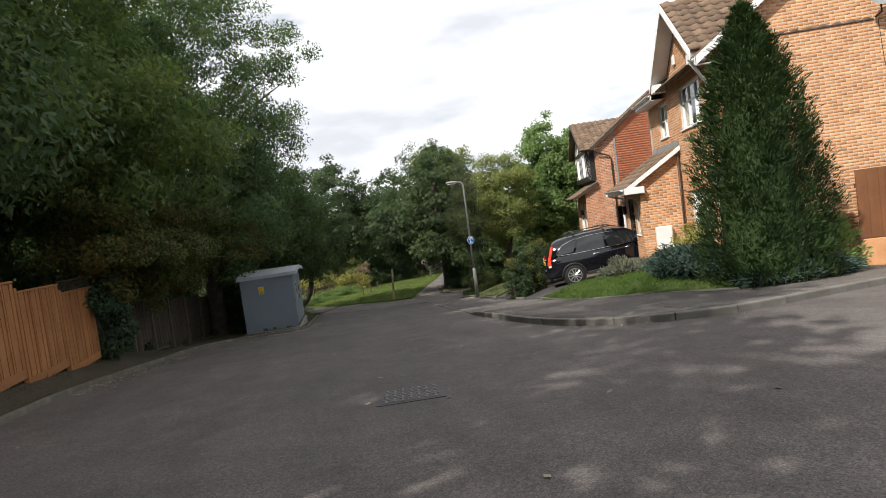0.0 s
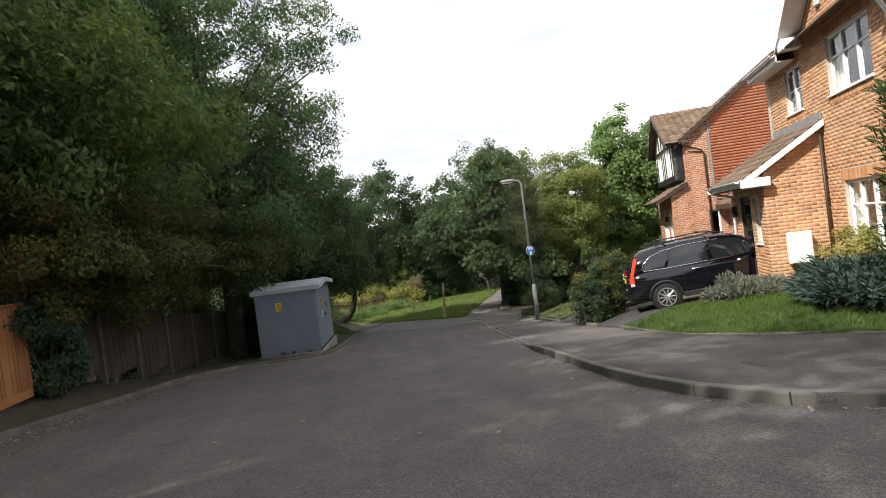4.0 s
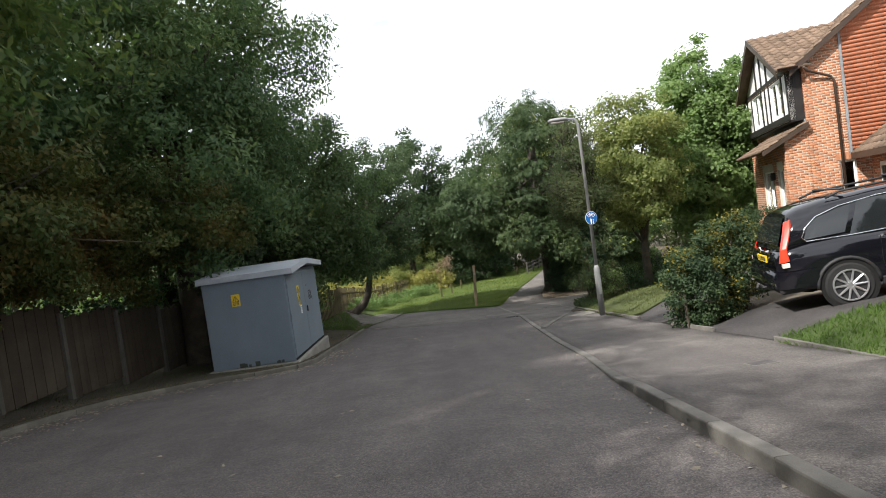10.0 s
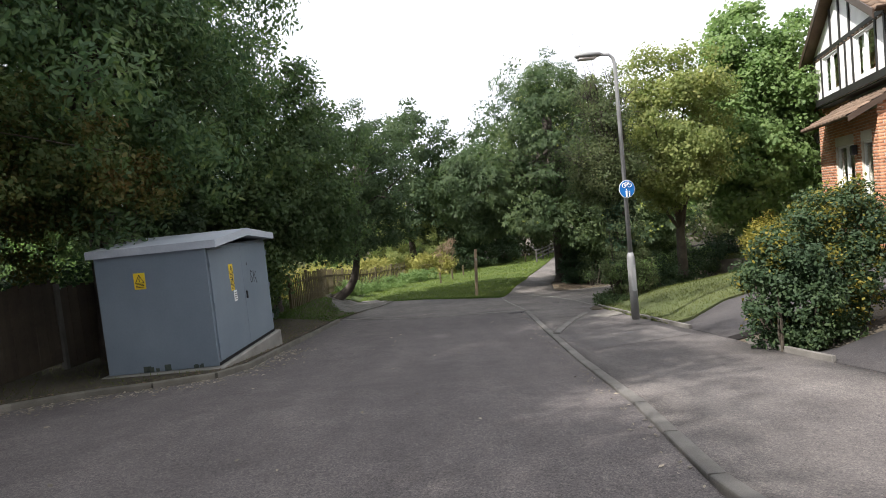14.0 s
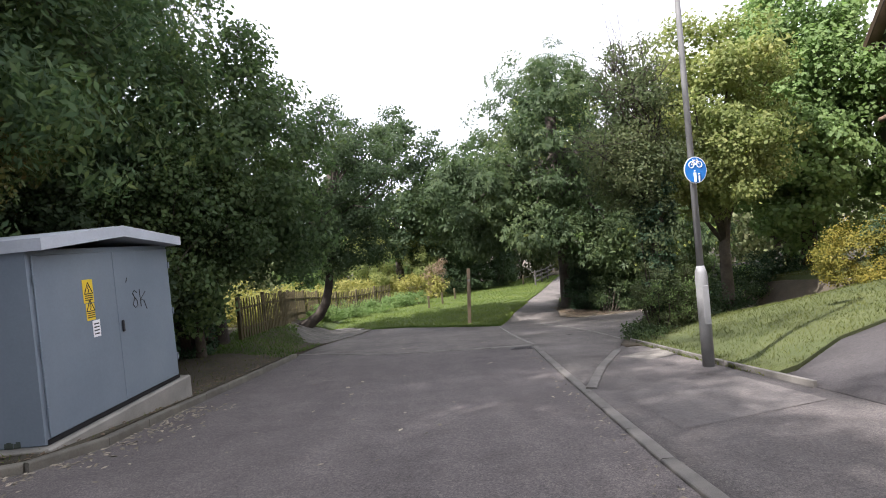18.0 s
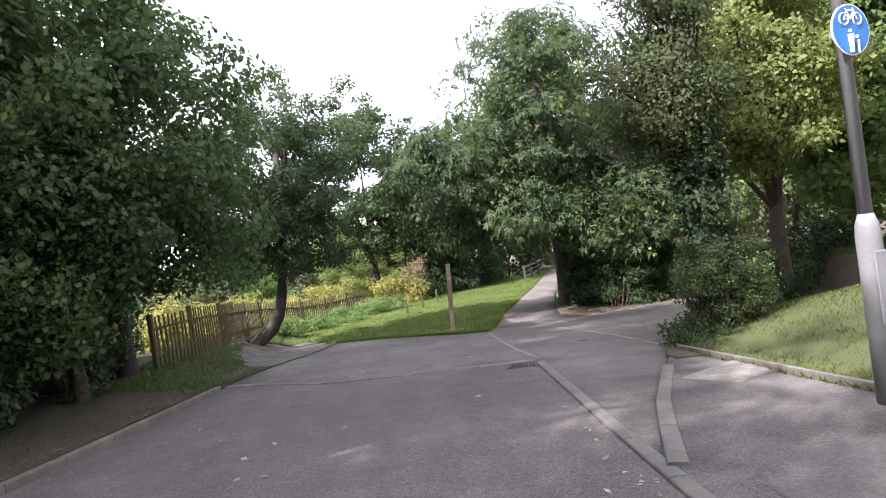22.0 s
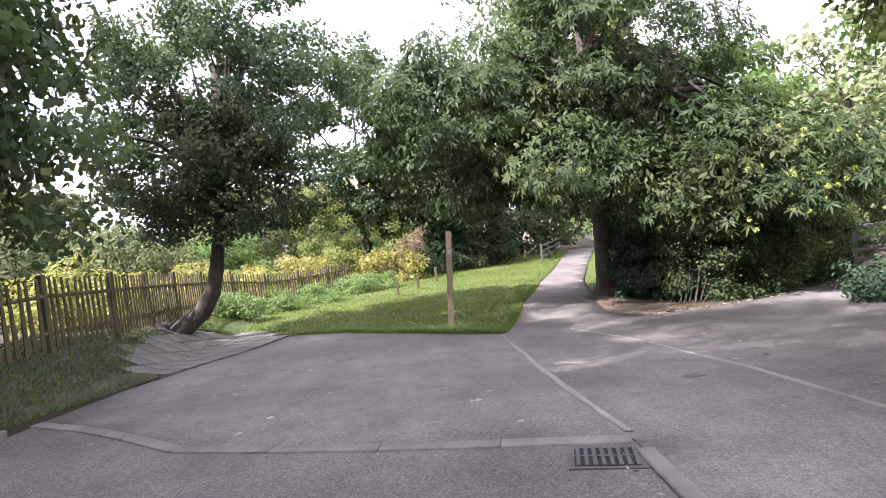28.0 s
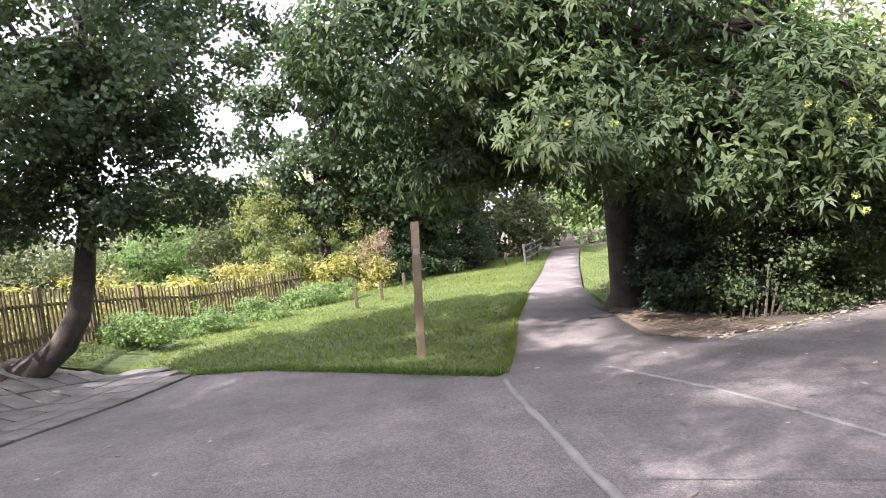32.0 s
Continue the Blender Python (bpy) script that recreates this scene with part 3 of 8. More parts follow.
VERGE = [(-4.3, 0), (-4.3, 9), (-4.4, 11), (-4.3, 13), (-4.2, 15), (-4.1, 17), (-3.9, 19), (-3.3, 20.9), (-2.15, 22.03), (-0.95, 22.38), (-0.35, 22.7), (-0.12, 23.4), (-0.02, 25.8), (0.22, 29), (0.42, 32.1), (0.6, 33.8), (0.8, 34.8), (0.15, 35.5), (-0.3, 36.8), (-0.5, 38.5), (-0.9, 40.5), (-6.5, 42), (-6.5, 0)]
SLAB = [(0.8, 34.7), (1.15, 35.7), (2.1, 38.9), (0.9, 40.25), (-0.5, 39.75), (-0.7, 38.4), (-0.5, 36.6), (-0.1, 35.3)]
patch("verge", VERGE, M_VERGE, lambda x, y: verge_z(x, y), 0.6, "grass verge with fallen leaves under the trees", "verge", skirt=0.12)


# ---- kerbs ----
def kerb_run(points, rise, name, label, length=0.914, width=0.125, gap=0.008, material=None):
    cache = {}
    marks = along(points, length)
    for (x, y, h), (x2, y2, _) in zip(marks, marks[1:]):
        z, z2 = slope(x, y) + rise(x, y), slope(x2, y2) + rise(x2, y2)
        d = math.hypot(x2 - x, y2 - y)
        key = round(d, 1)
        if key not in cache:
            bm = box(gap / 2, d - gap / 2, -width / 2, width / 2, -0.16, 0.0)
            top = [e for e in bm.edges if all(v.co.z > -0.01 for v in e.verts) and abs(e.verts[0].co.x - e.verts[1].co.x) > 0.1]
            bmesh.ops.bevel(bm, geom=top, offset=0.018, segments=2, affect="EDGES", profile=0.5)
            me = bpy.data.meshes.new(name)
            bm.to_mesh(me)
            bm.free()
            me.materials.append(material or M_KERB)
            cache[key] = me
        ob = new(name, cache[key])
        ob.matrix_world = Matrix.Translation((x, y, z)) @ Euler((0, -math.atan2(z2 - z, d), math.atan2(y2 - y, x2 - x))).to_matrix().to_4x4()
        tagged(ob, label, "kerb", "kerb stones", "structure")


kerb_run(KERB_RIGHT, lambda x, y: kerb_rise(y) + 0.004, "kerb_stone", "grey concrete kerb stone edging the pavement")
kerb_run(KERB_LEFT, lambda x, y: 0.095, "kerb_stone", "dirty concrete kerb stone edging the verge", material=M_KERB_DIRTY)
kerb_run(KERB_FLUSH, lambda x, y: 0.022, "kerb_stone", "flush concrete edging stone across the road's end", 0.914, 0.14)
kerb_run([(5.66, 23.78), (6.3, 25.3), (7.48, 27.5)], lambda x, y: 0.05, "kerb_stone", "flush concrete edging stone between pavement and path", 0.914, 0.14)


# ---- plants ----
def leaf_mesh(centres, outward, size, rng, spread=0.7, droop=0.25, slim=0.5, vary=0.35):
    """Folded leaves of six corners at the centres, facing roughly outward."""
    n = len(centres)
    up = outward + rng.normal(0, spread, (n, 3))
    up /= np.linalg.norm(up, axis=1)[:, None] + 1e-9
    d = rng.normal(0, 1, (n, 3))
    d[:, 2] -= droop * 3
    d -= (d * up).sum(1)[:, None] * up
    d /= np.linalg.norm(d, axis=1)[:, None] + 1e-9
    s = np.cross(d, up)
    L = size * (1 + rng.uniform(-vary, vary, n))[:, None]
    W = L * slim * 0.5
    c = centres
    v = np.stack([c - d * L * 0.5, c - d * L * 0.08 + s * W - up * W * 0.35, c + d * L * 0.5 - up * L * 0.12, c - d * L * 0.08 - s * W - up * W * 0.35], axis=1).reshape(-1, 3)
    i = np.arange(n)[:, None] * 4
    return v, np.concatenate([i + np.array([[0, 1, 2, 3]])])


def blob_points(rng, blobs, clumps, clump_r, leaves, shell=0.55, floor=None):
    """Leaf centres in clumps spread through ellipsoids (x, y, z, rx, ry, rz), thick towards their skins."""
    blobs = np.array(blobs, dtype=float)
    vol = (blobs[:, 3] * blobs[:, 4] * blobs[:, 5]) ** 0.7
    pick = rng.choice(len(blobs), clumps, p=vol / vol.sum())
    d = rng.normal(0, 1, (clumps, 3))
    d /= np.linalg.norm(d, axis=1)[:, None]
    r = shell + (1 - shell) * rng.random(clumps) ** 0.6
    r *= 1 + 0.12 * rng.normal(0, 1, clumps)
    c = blobs[pick, :3] + d * r[:, None] * blobs[pick, 3:]
    cr = clump_r * rng.uniform(0.6, 1.3, clumps)
    k = rng.choice(clumps, leaves, p=cr ** 2 / (cr ** 2).sum())
    off = rng.normal(0, 1, (leaves, 3))
    off *= (rng.random(leaves) ** 0.45 / (np.linalg.norm(off, axis=1) + 1e-9) * cr[k])[:, None]
    off[:, 2] *= 0.72
    p = c[k] + off
    if floor is not None:
        p[:, 2] = np.maximum(p[:, 2], floor + rng.random(leaves) * 0.3)
    out = off / (np.linalg.norm(off, axis=1)[:, None] + 1e-9) * 0.6 + d[k] * 0.6 + np.array([0, 0, 0.5])
    return p, out, c


def rosette_mesh(centres, outward, size, rng, count=7, slim=0.26):
    """Sprays of long leaves that fan out and droop from each twig's end."""
    n = len(centres)
    ax = outward + rng.normal(0, 0.35, (n, 3))
    ax /= np.linalg.norm(ax, axis=1)[:, None] + 1e-9
    t1 = np.cross(ax, rng.normal(0, 1, (n, 3)))
    t1 /= np.linalg.norm(t1, axis=1)[:, None] + 1e-9
    t2 = np.cross(ax, t1)
    V = []
    for k in range(count):
        a = 2 * math.pi * k / count + rng.uniform(-0.3, 0.3, n)
        d = (t1 * np.cos(a)[:, None] + t2 * np.sin(a)[:, None]) * 0.9 + ax * rng.uniform(0.1, 0.6, n)[:, None]
        d[:, 2] -= 0.25
        d /= np.linalg.norm(d, axis=1)[:, None]
        s = np.cross(d, ax)
        s /= np.linalg.norm(s, axis=1)[:, None] + 1e-9
        up = np.cross(s, d)
        L = (size * rng.uniform(0.65, 1.2, n))[:, None]
        W = L * slim * 0.5
        m = centres + d * L * 0.5
        V.append(np.stack([centres, m + s * W + up * W * 0.3, centres + d * L - np.array([0, 0, 0.22]) * L, m - s * W + up * W * 0.3], 1))
    v = np.concatenate(V).reshape(-1, 3)
    return v, np.arange(len(v)).reshape(-1, 4)


CROWNS = {}


def tree(name, label, x, y, blobs, leaf, leaves, material, trunk_r=0.2, clumps=120, clump_r=0.7, slim=0.5, seed=1, lean=(0, 0), bark=None, limbs=14, shell=0.55, z=None, fork=0.35, droop=0.25, stems=1, category="tree", twigs=0, rosette=0, arch=0.0, path=None, inner=None, fringe=None):
    """A tree: tapered trunk with limbs up into the crown, and a crown of many small leaves. Blobs are relative to the base."""
    rng = np.random.default_rng(seed)
    z = land(x, y) - 0.1 if z is None else z
    t = thing(name, Matrix.Translation((x, y, z)))
    p, out, c = blob_points(rng, blobs, clumps, clump_r, leaves, shell, floor=0.15)
    if rosette:
        v, f = rosette_mesh(p, out, leaf, rng, rosette)
    else:
        v, f = leaf_mesh(p, out, leaf, rng, slim=slim, droop=droop)
    raw("crown", v, f, material, t)
    CROWNS[name] = p + np.array([x, y, z])
    if inner:
        q, o2, _ = blob_points(rng, blobs, clumps, clump_r * 1.1, inner[0], shell * 0.6, floor=0.4)
        v, f = leaf_mesh(q, o2, inner[1], rng, slim=0.4, droop=0.4)
        raw("inner_foliage", v, f, material, t)
    top = max(b[2] for b in blobs)
    for s in range(stems):
        bm = bmesh.new()
        a = rng.uniform(0, 6.28)
        o = Vector((math.cos(a), math.sin(a), 0)) * (0.35 * (stems > 1))
        mid = Vector((lean[0] * 0.6, lean[1] * 0.6, top * fork)) + o * 2
        end = Vector((lean[0], lean[1], top)) + o * 3
        r0 = trunk_r * (1 if s == 0 else 0.7)
        line = [o, o + Vector((lean[0] * (0.2 + arch * 0.5), lean[1] * 0.2, top * fork * (0.35 - arch * 0.2))), mid, mid.lerp(end, 0.5) + Vector(rng.normal(0, 0.2, 3)), end]
        if path:
            line = [Vector(q) for q in path]
            mid, end = line[-2], line[-1]
            k = len(line)
            tube([line[0] - Vector((0, 0, 0.25))] + line, [r0 * 1.7] + [r0 * (1.35 if i == 0 else 1.06 - 0.72 * i / k) for i in range(k)], 10, bm)
        else:
            tube([o + Vector((0, 0, -0.2))] + line, [r0 * 1.5, r0 * 1.25, r0, r0 * 0.8, r0 * 0.45, r0 * 0.12], 9, bm)
        order = rng.permutation(len(c))[: limbs // stems]
        for k in order:
            tip = Vector(c[k])
            g = float(rng.uniform(0.0, 0.75))
            start = mid.lerp(end, g)
            h = start.lerp(tip, 0.5) + Vector((0, 0, (tip - start).length * 0.12)) + Vector(rng.normal(0, 0.12, 3))
            r = r0 * (0.42 - 0.3 * g)
            limb = tube([start, start.lerp(h, 0.5), h, tip], [r, r * 0.75, r * 0.5, 0.012], 6, None if limbs > 8 else bm)
            if limbs > 8:
                part("limb", limb, bark or M_BARK, t, smooth=True)
        part("trunk" if s == 0 else "stem", bm, bark or M_BARK, t, smooth=True)
    bm = bmesh.new()
    for k in rng.permutation(len(c))[:twigs]:
        tip = Vector(c[k])
        for _ in range(4):
            e = tip + Vector(rng.normal(0, 0.5, 3)) * clump_r
            tube([tip, tip.lerp(e, 0.5) + Vector(rng.normal(0, 0.05, 3)), e], [0.012, 0.008, 0.003], 4, bm, cap=False)
    if twigs:
        tagged(part("twig_work", bm, bark or M_BARK, t), kind="stuff")
    else:
        bm.free()
    if fringe:
        fb, fn, fc, fsize = fringe
        q, o2, c2 = blob_points(rng, fb, fc, clump_r * 0.9, fn, 0.3, floor=0.4)
        v, f = leaf_mesh(q, o2, fsize, rng, slim=slim, droop=droop)
        raw("outer_foliage", v, f, material, t)
        tw = bmesh.new()
        for k in range(fc):
            tip = Vector(c2[k])
            start = mid.lerp(end, float(rng.uniform(0.0, 0.8)))
            h = start.lerp(tip, 0.55) + Vector((0, 0, 0.15)) + Vector(rng.normal(0, 0.15, 3))
            tube([start, start.lerp(h, 0.5), h, tip], [0.03, 0.02, 0.013, 0.004], 5, tw, cap=False)
            for _ in range(7):
                e = tip + Vector(rng.normal(0, 0.45, 3))
                tube([h.lerp(tip, 0.7), tip.lerp(e, 0.5) + Vector(rng.normal(0, 0.06, 3)), e], [0.008, 0.006, 0.002], 4, tw, cap=False)
        tagged(part("twig_work", tw, bark or M_BARK, t), kind="stuff")
    return tagged(t, label, category)


def shrub(name, label, x, y, blobs, leaf, leaves, material, clumps=60, clump_r=0.35, slim=0.55, seed=1, shell=0.7, category="shrub", droop=0.0, z=None, stems=7, group="", extra=None):
    rng = np.random.default_rng(seed)
    z = land(x, y) - 0.05 if z is None else z
    t = thing(name, Matrix.Translation((x, y, z)))
    p, out, c = blob_points(rng, blobs, clumps, clump_r, leaves, shell, floor=0.02)
    v, f = leaf_mesh(p, out, leaf, rng, slim=slim, droop=droop)
    raw("foliage", v, f, material, t)
    # Second leaf colour: turning tips, or lit leaves on the hedges under the chestnut
    if extra:
        mat2, share = extra
        k = rng.choice(len(c), max(3, int(len(c) * share)), replace=False)
        q = c[rng.choice(k, int(leaves * share))] + rng.normal(0, clump_r * 0.45, (int(leaves * share), 3))
        q[:, 2] = np.maximum(q[:, 2], 0.02)
        v, f = leaf_mesh(q, q * 0 + np.array([0, 0, 1.0]), leaf, rng, slim=slim)
        raw("turning_lit_foliage", v, f, mat2, t)
    bm = bmesh.new()
    for k in rng.permutation(len(c))[:stems]:
        tip = Vector(c[k])
        o = Vector((tip.x * 0.35 + rng.normal(0, 0.05), tip.y * 0.35 + rng.normal(0, 0.05), -0.05))
        tube([o, o.lerp(tip, 0.5) + Vector(rng.normal(0, 0.05, 3)), tip], [0.022, 0.015, 0.005], 5, bm)
    tagged(part("woody_base", bm, M_BARK, t), kind="stuff")
    return tagged(t, label, category, group)


def tufts(name, label, outline, count, material, height, seed, blade=(0.06, 0.11), width=0.006, category="grass"):
    """Grass blades over an area in plan."""
    rng = np.random.default_rng(seed)
    o = np.array(outline)
    lo, hi = o.min(0), o.max(0)
    pts = []
    x0, y0 = o[:, 0], o[:, 1]
    x1, y1 = np.roll(x0, -1), np.roll(y0, -1)
    while len(pts) < count:
        q = lo + rng.random((count, 2)) * (hi - lo)
        inside = np.zeros(len(q), dtype=bool)
        for a, b, c2, d in zip(x0, y0, x1, y1):
            cross = ((b > q[:, 1]) != (d > q[:, 1])) & (q[:, 0] < (c2 - a) * (q[:, 1] - b) / (d - b + 1e-12) + a)
            inside ^= cross
        pts += list(q[inside])
    pts = np.array(pts[:count])
    z = np.array([height(x, y) for x, y in pts])
    n = count
    base = np.column_stack([pts, z])
    a = rng.uniform(0, 6.283, n)
    s = np.column_stack([np.cos(a), np.sin(a), np.zeros(n)])
    h = rng.uniform(blade[0], blade[1], n)[:, None]
    bend = rng.normal(0, 0.5, (n, 2))
    tip = base + np.column_stack([bend * h, h[:, 0] * 0.9])
    w = width * rng.uniform(0.7, 1.4, n)[:, None]
    v = np.stack([base - s * w, base + s * w, tip], axis=1).reshape(-1, 3)
    f = np.arange(n * 3).reshape(-1, 3)
    tagged(raw(name, v, f, material), label, category, kind="stuff")


# ---- houses ----
HOUSE_FRAME = pose(0, 0, 0, 0, 0, -22)


def bricks_on(parent, axis, at, lo, hi, z0, z1, holes, material, keep=None, proud=0.004, bl=0.215, bh=0.065, j=0.01, solid=False, name="brickwork"):
    """Bricks in stretcher bond on a wall that faces -y (axis "y") or -x (axis "x"), as one mesh."""
    rng = np.random.default_rng(int(abs(at) * 100) + int(lo * 10))
    quads, rows = [], int((z1 - z0) / (bh + j))
    for r in range(rows):
        za = z0 + r * (bh + j) + j / 2
        zb = za + bh
        u = lo - (0.5 * (bl + j) if r % 2 else 0)
        while u < hi:
            ua, ub = max(u, lo), min(u + bl, hi)
            u += bl + j
            if ub - ua < 0.03:
                continue
            spans = [(ua, ub)]
            for h0, h1, g0, g1 in holes:
                if zb > g0 and za < g1:
                    spans = [s for a, b in spans for s in ((a, min(b, h0)), (max(a, h1), b)) if s[1] - s[0] > 0.03]
            for a, b in spans:
                if keep is None or keep((a + b) / 2, zb):
                    quads.append((a, b, za, zb, rng.uniform(-0.0015, 0.0015)))
    q = np.array(quads)
    n = len(q)
    o = at - proud + q[:, 4]
    c = 0.004
    U = np.stack([q[:, 0], q[:, 1], q[:, 1], q[:, 0], q[:, 0] + c, q[:, 1] - c, q[:, 1] - c, q[:, 0] + c], 1)
    Z = np.stack([q[:, 2], q[:, 2], q[:, 3], q[:, 3], q[:, 2] + c, q[:, 2] + c, q[:, 3] - c, q[:, 3] - c], 1)
    D = np.stack([np.full(n, at + 0.002)] * 4 + [o] * 4, 1)
    v = np.stack([U, D, Z] if axis == "y" else [D, U, Z], 2).reshape(-1, 3)
    f = np.array([(4, 5, 6, 7), (0, 1, 5, 4), (1, 2, 6, 5), (2, 3, 7, 6), (3, 0, 4, 7)])
    if axis == "x":
        f = f[:, ::-1]
    f = (np.arange(n)[:, None, None] * 8 + f[None]).reshape(-1, 4)
    ob = raw(name, v, f, material, parent)
    ob["kind"] = "stuff"
    return ob


def wall_core(parent, axis, at, lo, hi, z0, z1, holes=(), thick=0.24, name="wall", material=None):
    """A wall with thickness and openings right through it."""
    us = sorted({lo, hi, *[h for o in holes for h in o[:2] if lo < h < hi]})
    zs = sorted({z0, z1, *[h for o in holes for h in o[2:] if z0 < h < z1]})
    bm = bmesh.new()
    for u0, u1 in zip(us, us[1:]):
        for a, b in zip(zs, zs[1:]):
            if any(u0 >= o[0] - 1e-6 and u1 <= o[1] + 1e-6 and a >= o[2] - 1e-6 and b <= o[3] + 1e-6 for o in holes):
                continue
            if axis == "y":
                box(u0, u1, at, at + thick, a, b, bm=bm)
            else:
                box(at, at + thick, u0, u1, a, b, bm=bm)
    bmesh.ops.remove_doubles(bm, verts=bm.verts[:], dist=1e-4)
    inner = [f for f in bm.faces if False]
    return part(name, bm, material or M_MORTAR, parent)


def oriented(axis, at):
    """From (u, outward, z) on a wall to the house's frame; outward counts from the wall's face."""
    if axis == "y":
        return Matrix(((1, 0, 0, 0), (0, -1, 0, at), (0, 0, 1, 0), (0, 0, 0, 1)))
    return Matrix(((0, -1, 0, at), (1, 0, 0, 0), (0, 0, 1, 0), (0, 0, 0, 1)))


def wbox(axis, at, u0, u1, o0, o1, z0, z1, bevel=0.0, bm=None):
    if axis == "y":
        return box(u0, u1, at - o1, at - o0, z0, z1, bevel, bm)
    return box(at - o1, at - o0, u0, u1, z0, z1, bevel, bm)


def window_unit(parent, axis, at, u0, u1, z0, z1, lights, bars=(), curtain=0.0, recess=0.06, sill=True, fr=0.055):
    """A white window set into an opening: frame, mullions, panes, sill and, where drawn, curtains."""
    bm = bmesh.new()
    d0, d1 = -recess - 0.06, -recess
    wbox(axis, at, u0, u1, d0, d1, z0, z0 + fr, 0.006, bm)
    wbox(axis, at, u0, u1, d0, d1, z1 - fr, z1, 0.006, bm)
    wbox(axis, at, u0, u0 + fr, d0, d1, z0 + fr, z1 - fr, 0.006, bm)
    wbox(axis, at, u1 - fr, u1, d0, d1, z0 + fr, z1 - fr, 0.006, bm)
    w = part("window", bm, M_WHITE, parent)
    step = (u1 - u0) / lights
    for k in range(1, lights):
        part("mullion", wbox(axis, at, u0 + k * step - 0.04, u0 + k * step + 0.04, d0, d1 + 0.006, z0 + fr, z1 - fr, 0.006), M_WHITE, w)
    for b in bars:
        zb = z0 + (z1 - z0) * b
        part("glazing_bar", wbox(axis, at, u0 + fr, u1 - fr, d0 + 0.02, d1 - 0.004, zb - 0.018, zb + 0.018), M_WHITE, w)
    for k in range(lights):
        g = part("pane", wbox(axis, at, u0 + k * step + (fr if k == 0 else 0.04), u0 + (k + 1) * step - (fr if k == lights - 1 else 0.04), -recess - 0.036, -recess - 0.03, z0 + fr, z1 - fr), M_GLASS, w)
        g.visible_shadow = False
    if sill:
        part("sill", wbox(axis, at, u0 - 0.05, u1 + 0.05, -recess, 0.05, z0 - 0.045, z0, 0.008), M_WHITE, w)
    if curtain:
        for side in (0, 1):
            bm = bmesh.new()
            width = (u1 - u0) * curtain
            k = 14
            s = u0 + 0.02 if side == 0 else u1 - 0.02 - width
            prev = None
            for i in range(k + 1):
                u, o = s + width * i / k, -recess - 0.16 - 0.03 * (i % 2)
                p = [(u, at - o, z) if axis == "y" else (at - o, u, z) for z in (z0 - 0.1, z1 + 0.1)]
                cur = [bm.verts.new(q) for q in p]
                if prev:
                    bm.faces.new((prev[0], cur[0], cur[1], prev[1]))
                prev = cur
            part("curtain", bm, M_CURTAIN, w, "white net curtain")
    return w


def soldier_course(parent, axis, at, u0, u1, z0, material, h=0.215):
    n = max(1, int((u1 - u0) / 0.075))
    bm = bmesh.new()
    for i in range(n):
        s = u0 + (u1 - u0) * i / n
        wbox(axis, at, s + 0.005, s + (u1 - u0) / n - 0.005, -0.002, 0.012, z0, z0 + h, 0.0, bm)
    ob = part("lintel_bricks", bm, material, parent)
    ob["kind"] = "stuff"


def tile_roof(parent, eave0, eave1, up, material=None, tw=0.30, gauge=0.30, thick=0.05, trim=None, name="roof", slab=None):
    """A roof slope from its eave line up along a vector: boards and overlapping tiles with a roll each."""
    e0, e1, up = Vector(eave0), Vector(eave1), Vector(up)
    run, rise = (e1 - e0), up.length
    L = run.length
    ux, uy = run.normalized(), up.normalized()
    un = ux.cross(uy).normalized()
    if un.z < 0:
        un = -un
    bm = bmesh.new()
    corners = [e0, e1, e1 + up, e0 + up] if slab is None else [e0 + ux * a + uy * b for a, b in slab]
    kc = len(corners)
    lo = [bm.verts.new(c - un * thick) for c in corners]
    hi = [bm.verts.new(c) for c in corners]
    bm.faces.new(lo)
    bm.faces.new(hi[::-1])
    for i in range(kc):
        bm.faces.new((lo[i], hi[i], hi[(i + 1) % kc], lo[(i + 1) % kc]))
    bmesh.ops.recalc_face_normals(bm, faces=bm.faces[:])
    r = part(name, bm, material or M_ROOFTILE, parent)
    prof = [(0.0, 0.0), (0.25, 0.0), (0.38, 0.03), (0.55, 0.038), (0.72, 0.03), (0.85, 0.0), (0.99, 0.0)]
    V, F = [], []
    rows, cols = max(1, int(round(rise / gauge))), max(1, int(round(L / tw)))
    g, w = rise / rows, L / cols
    rng = random.Random(int(L * 100) + rows)
    for j in range(rows):
        for i in range(cols):
            if trim is not None and not trim((i + 0.5) * w, (j + 0.5) * g):
                continue
            b = len(V)
            lift = rng.uniform(0, 0.006)
            for s, h0 in ((-0.02, 0.034 + lift), (g + 0.01, 0.008)):
                for pu, ph in prof:
                    V.append(e0 + ux * ((i + pu) * w) + uy * (j * g + s) + un * (h0 + ph))
            k = len(prof)
            for p in range(k - 1):
                F.append((b + p, b + p + 1, b + k + p + 1, b + k + p))
            for pu, ph in prof:
                V.append(e0 + ux * ((i + pu) * w) + uy * (j * g - 0.02) + un * 0.004)
            for p in range(k - 1):
                F.append((b + 2 * k + p, b + 2 * k + p + 1, b + p + 1, b + p))
    ob = raw("roof_tiles", [tuple(v) for v in V], F, material or M_ROOFTILE, r)
    ob["kind"] = "stuff"
    return r


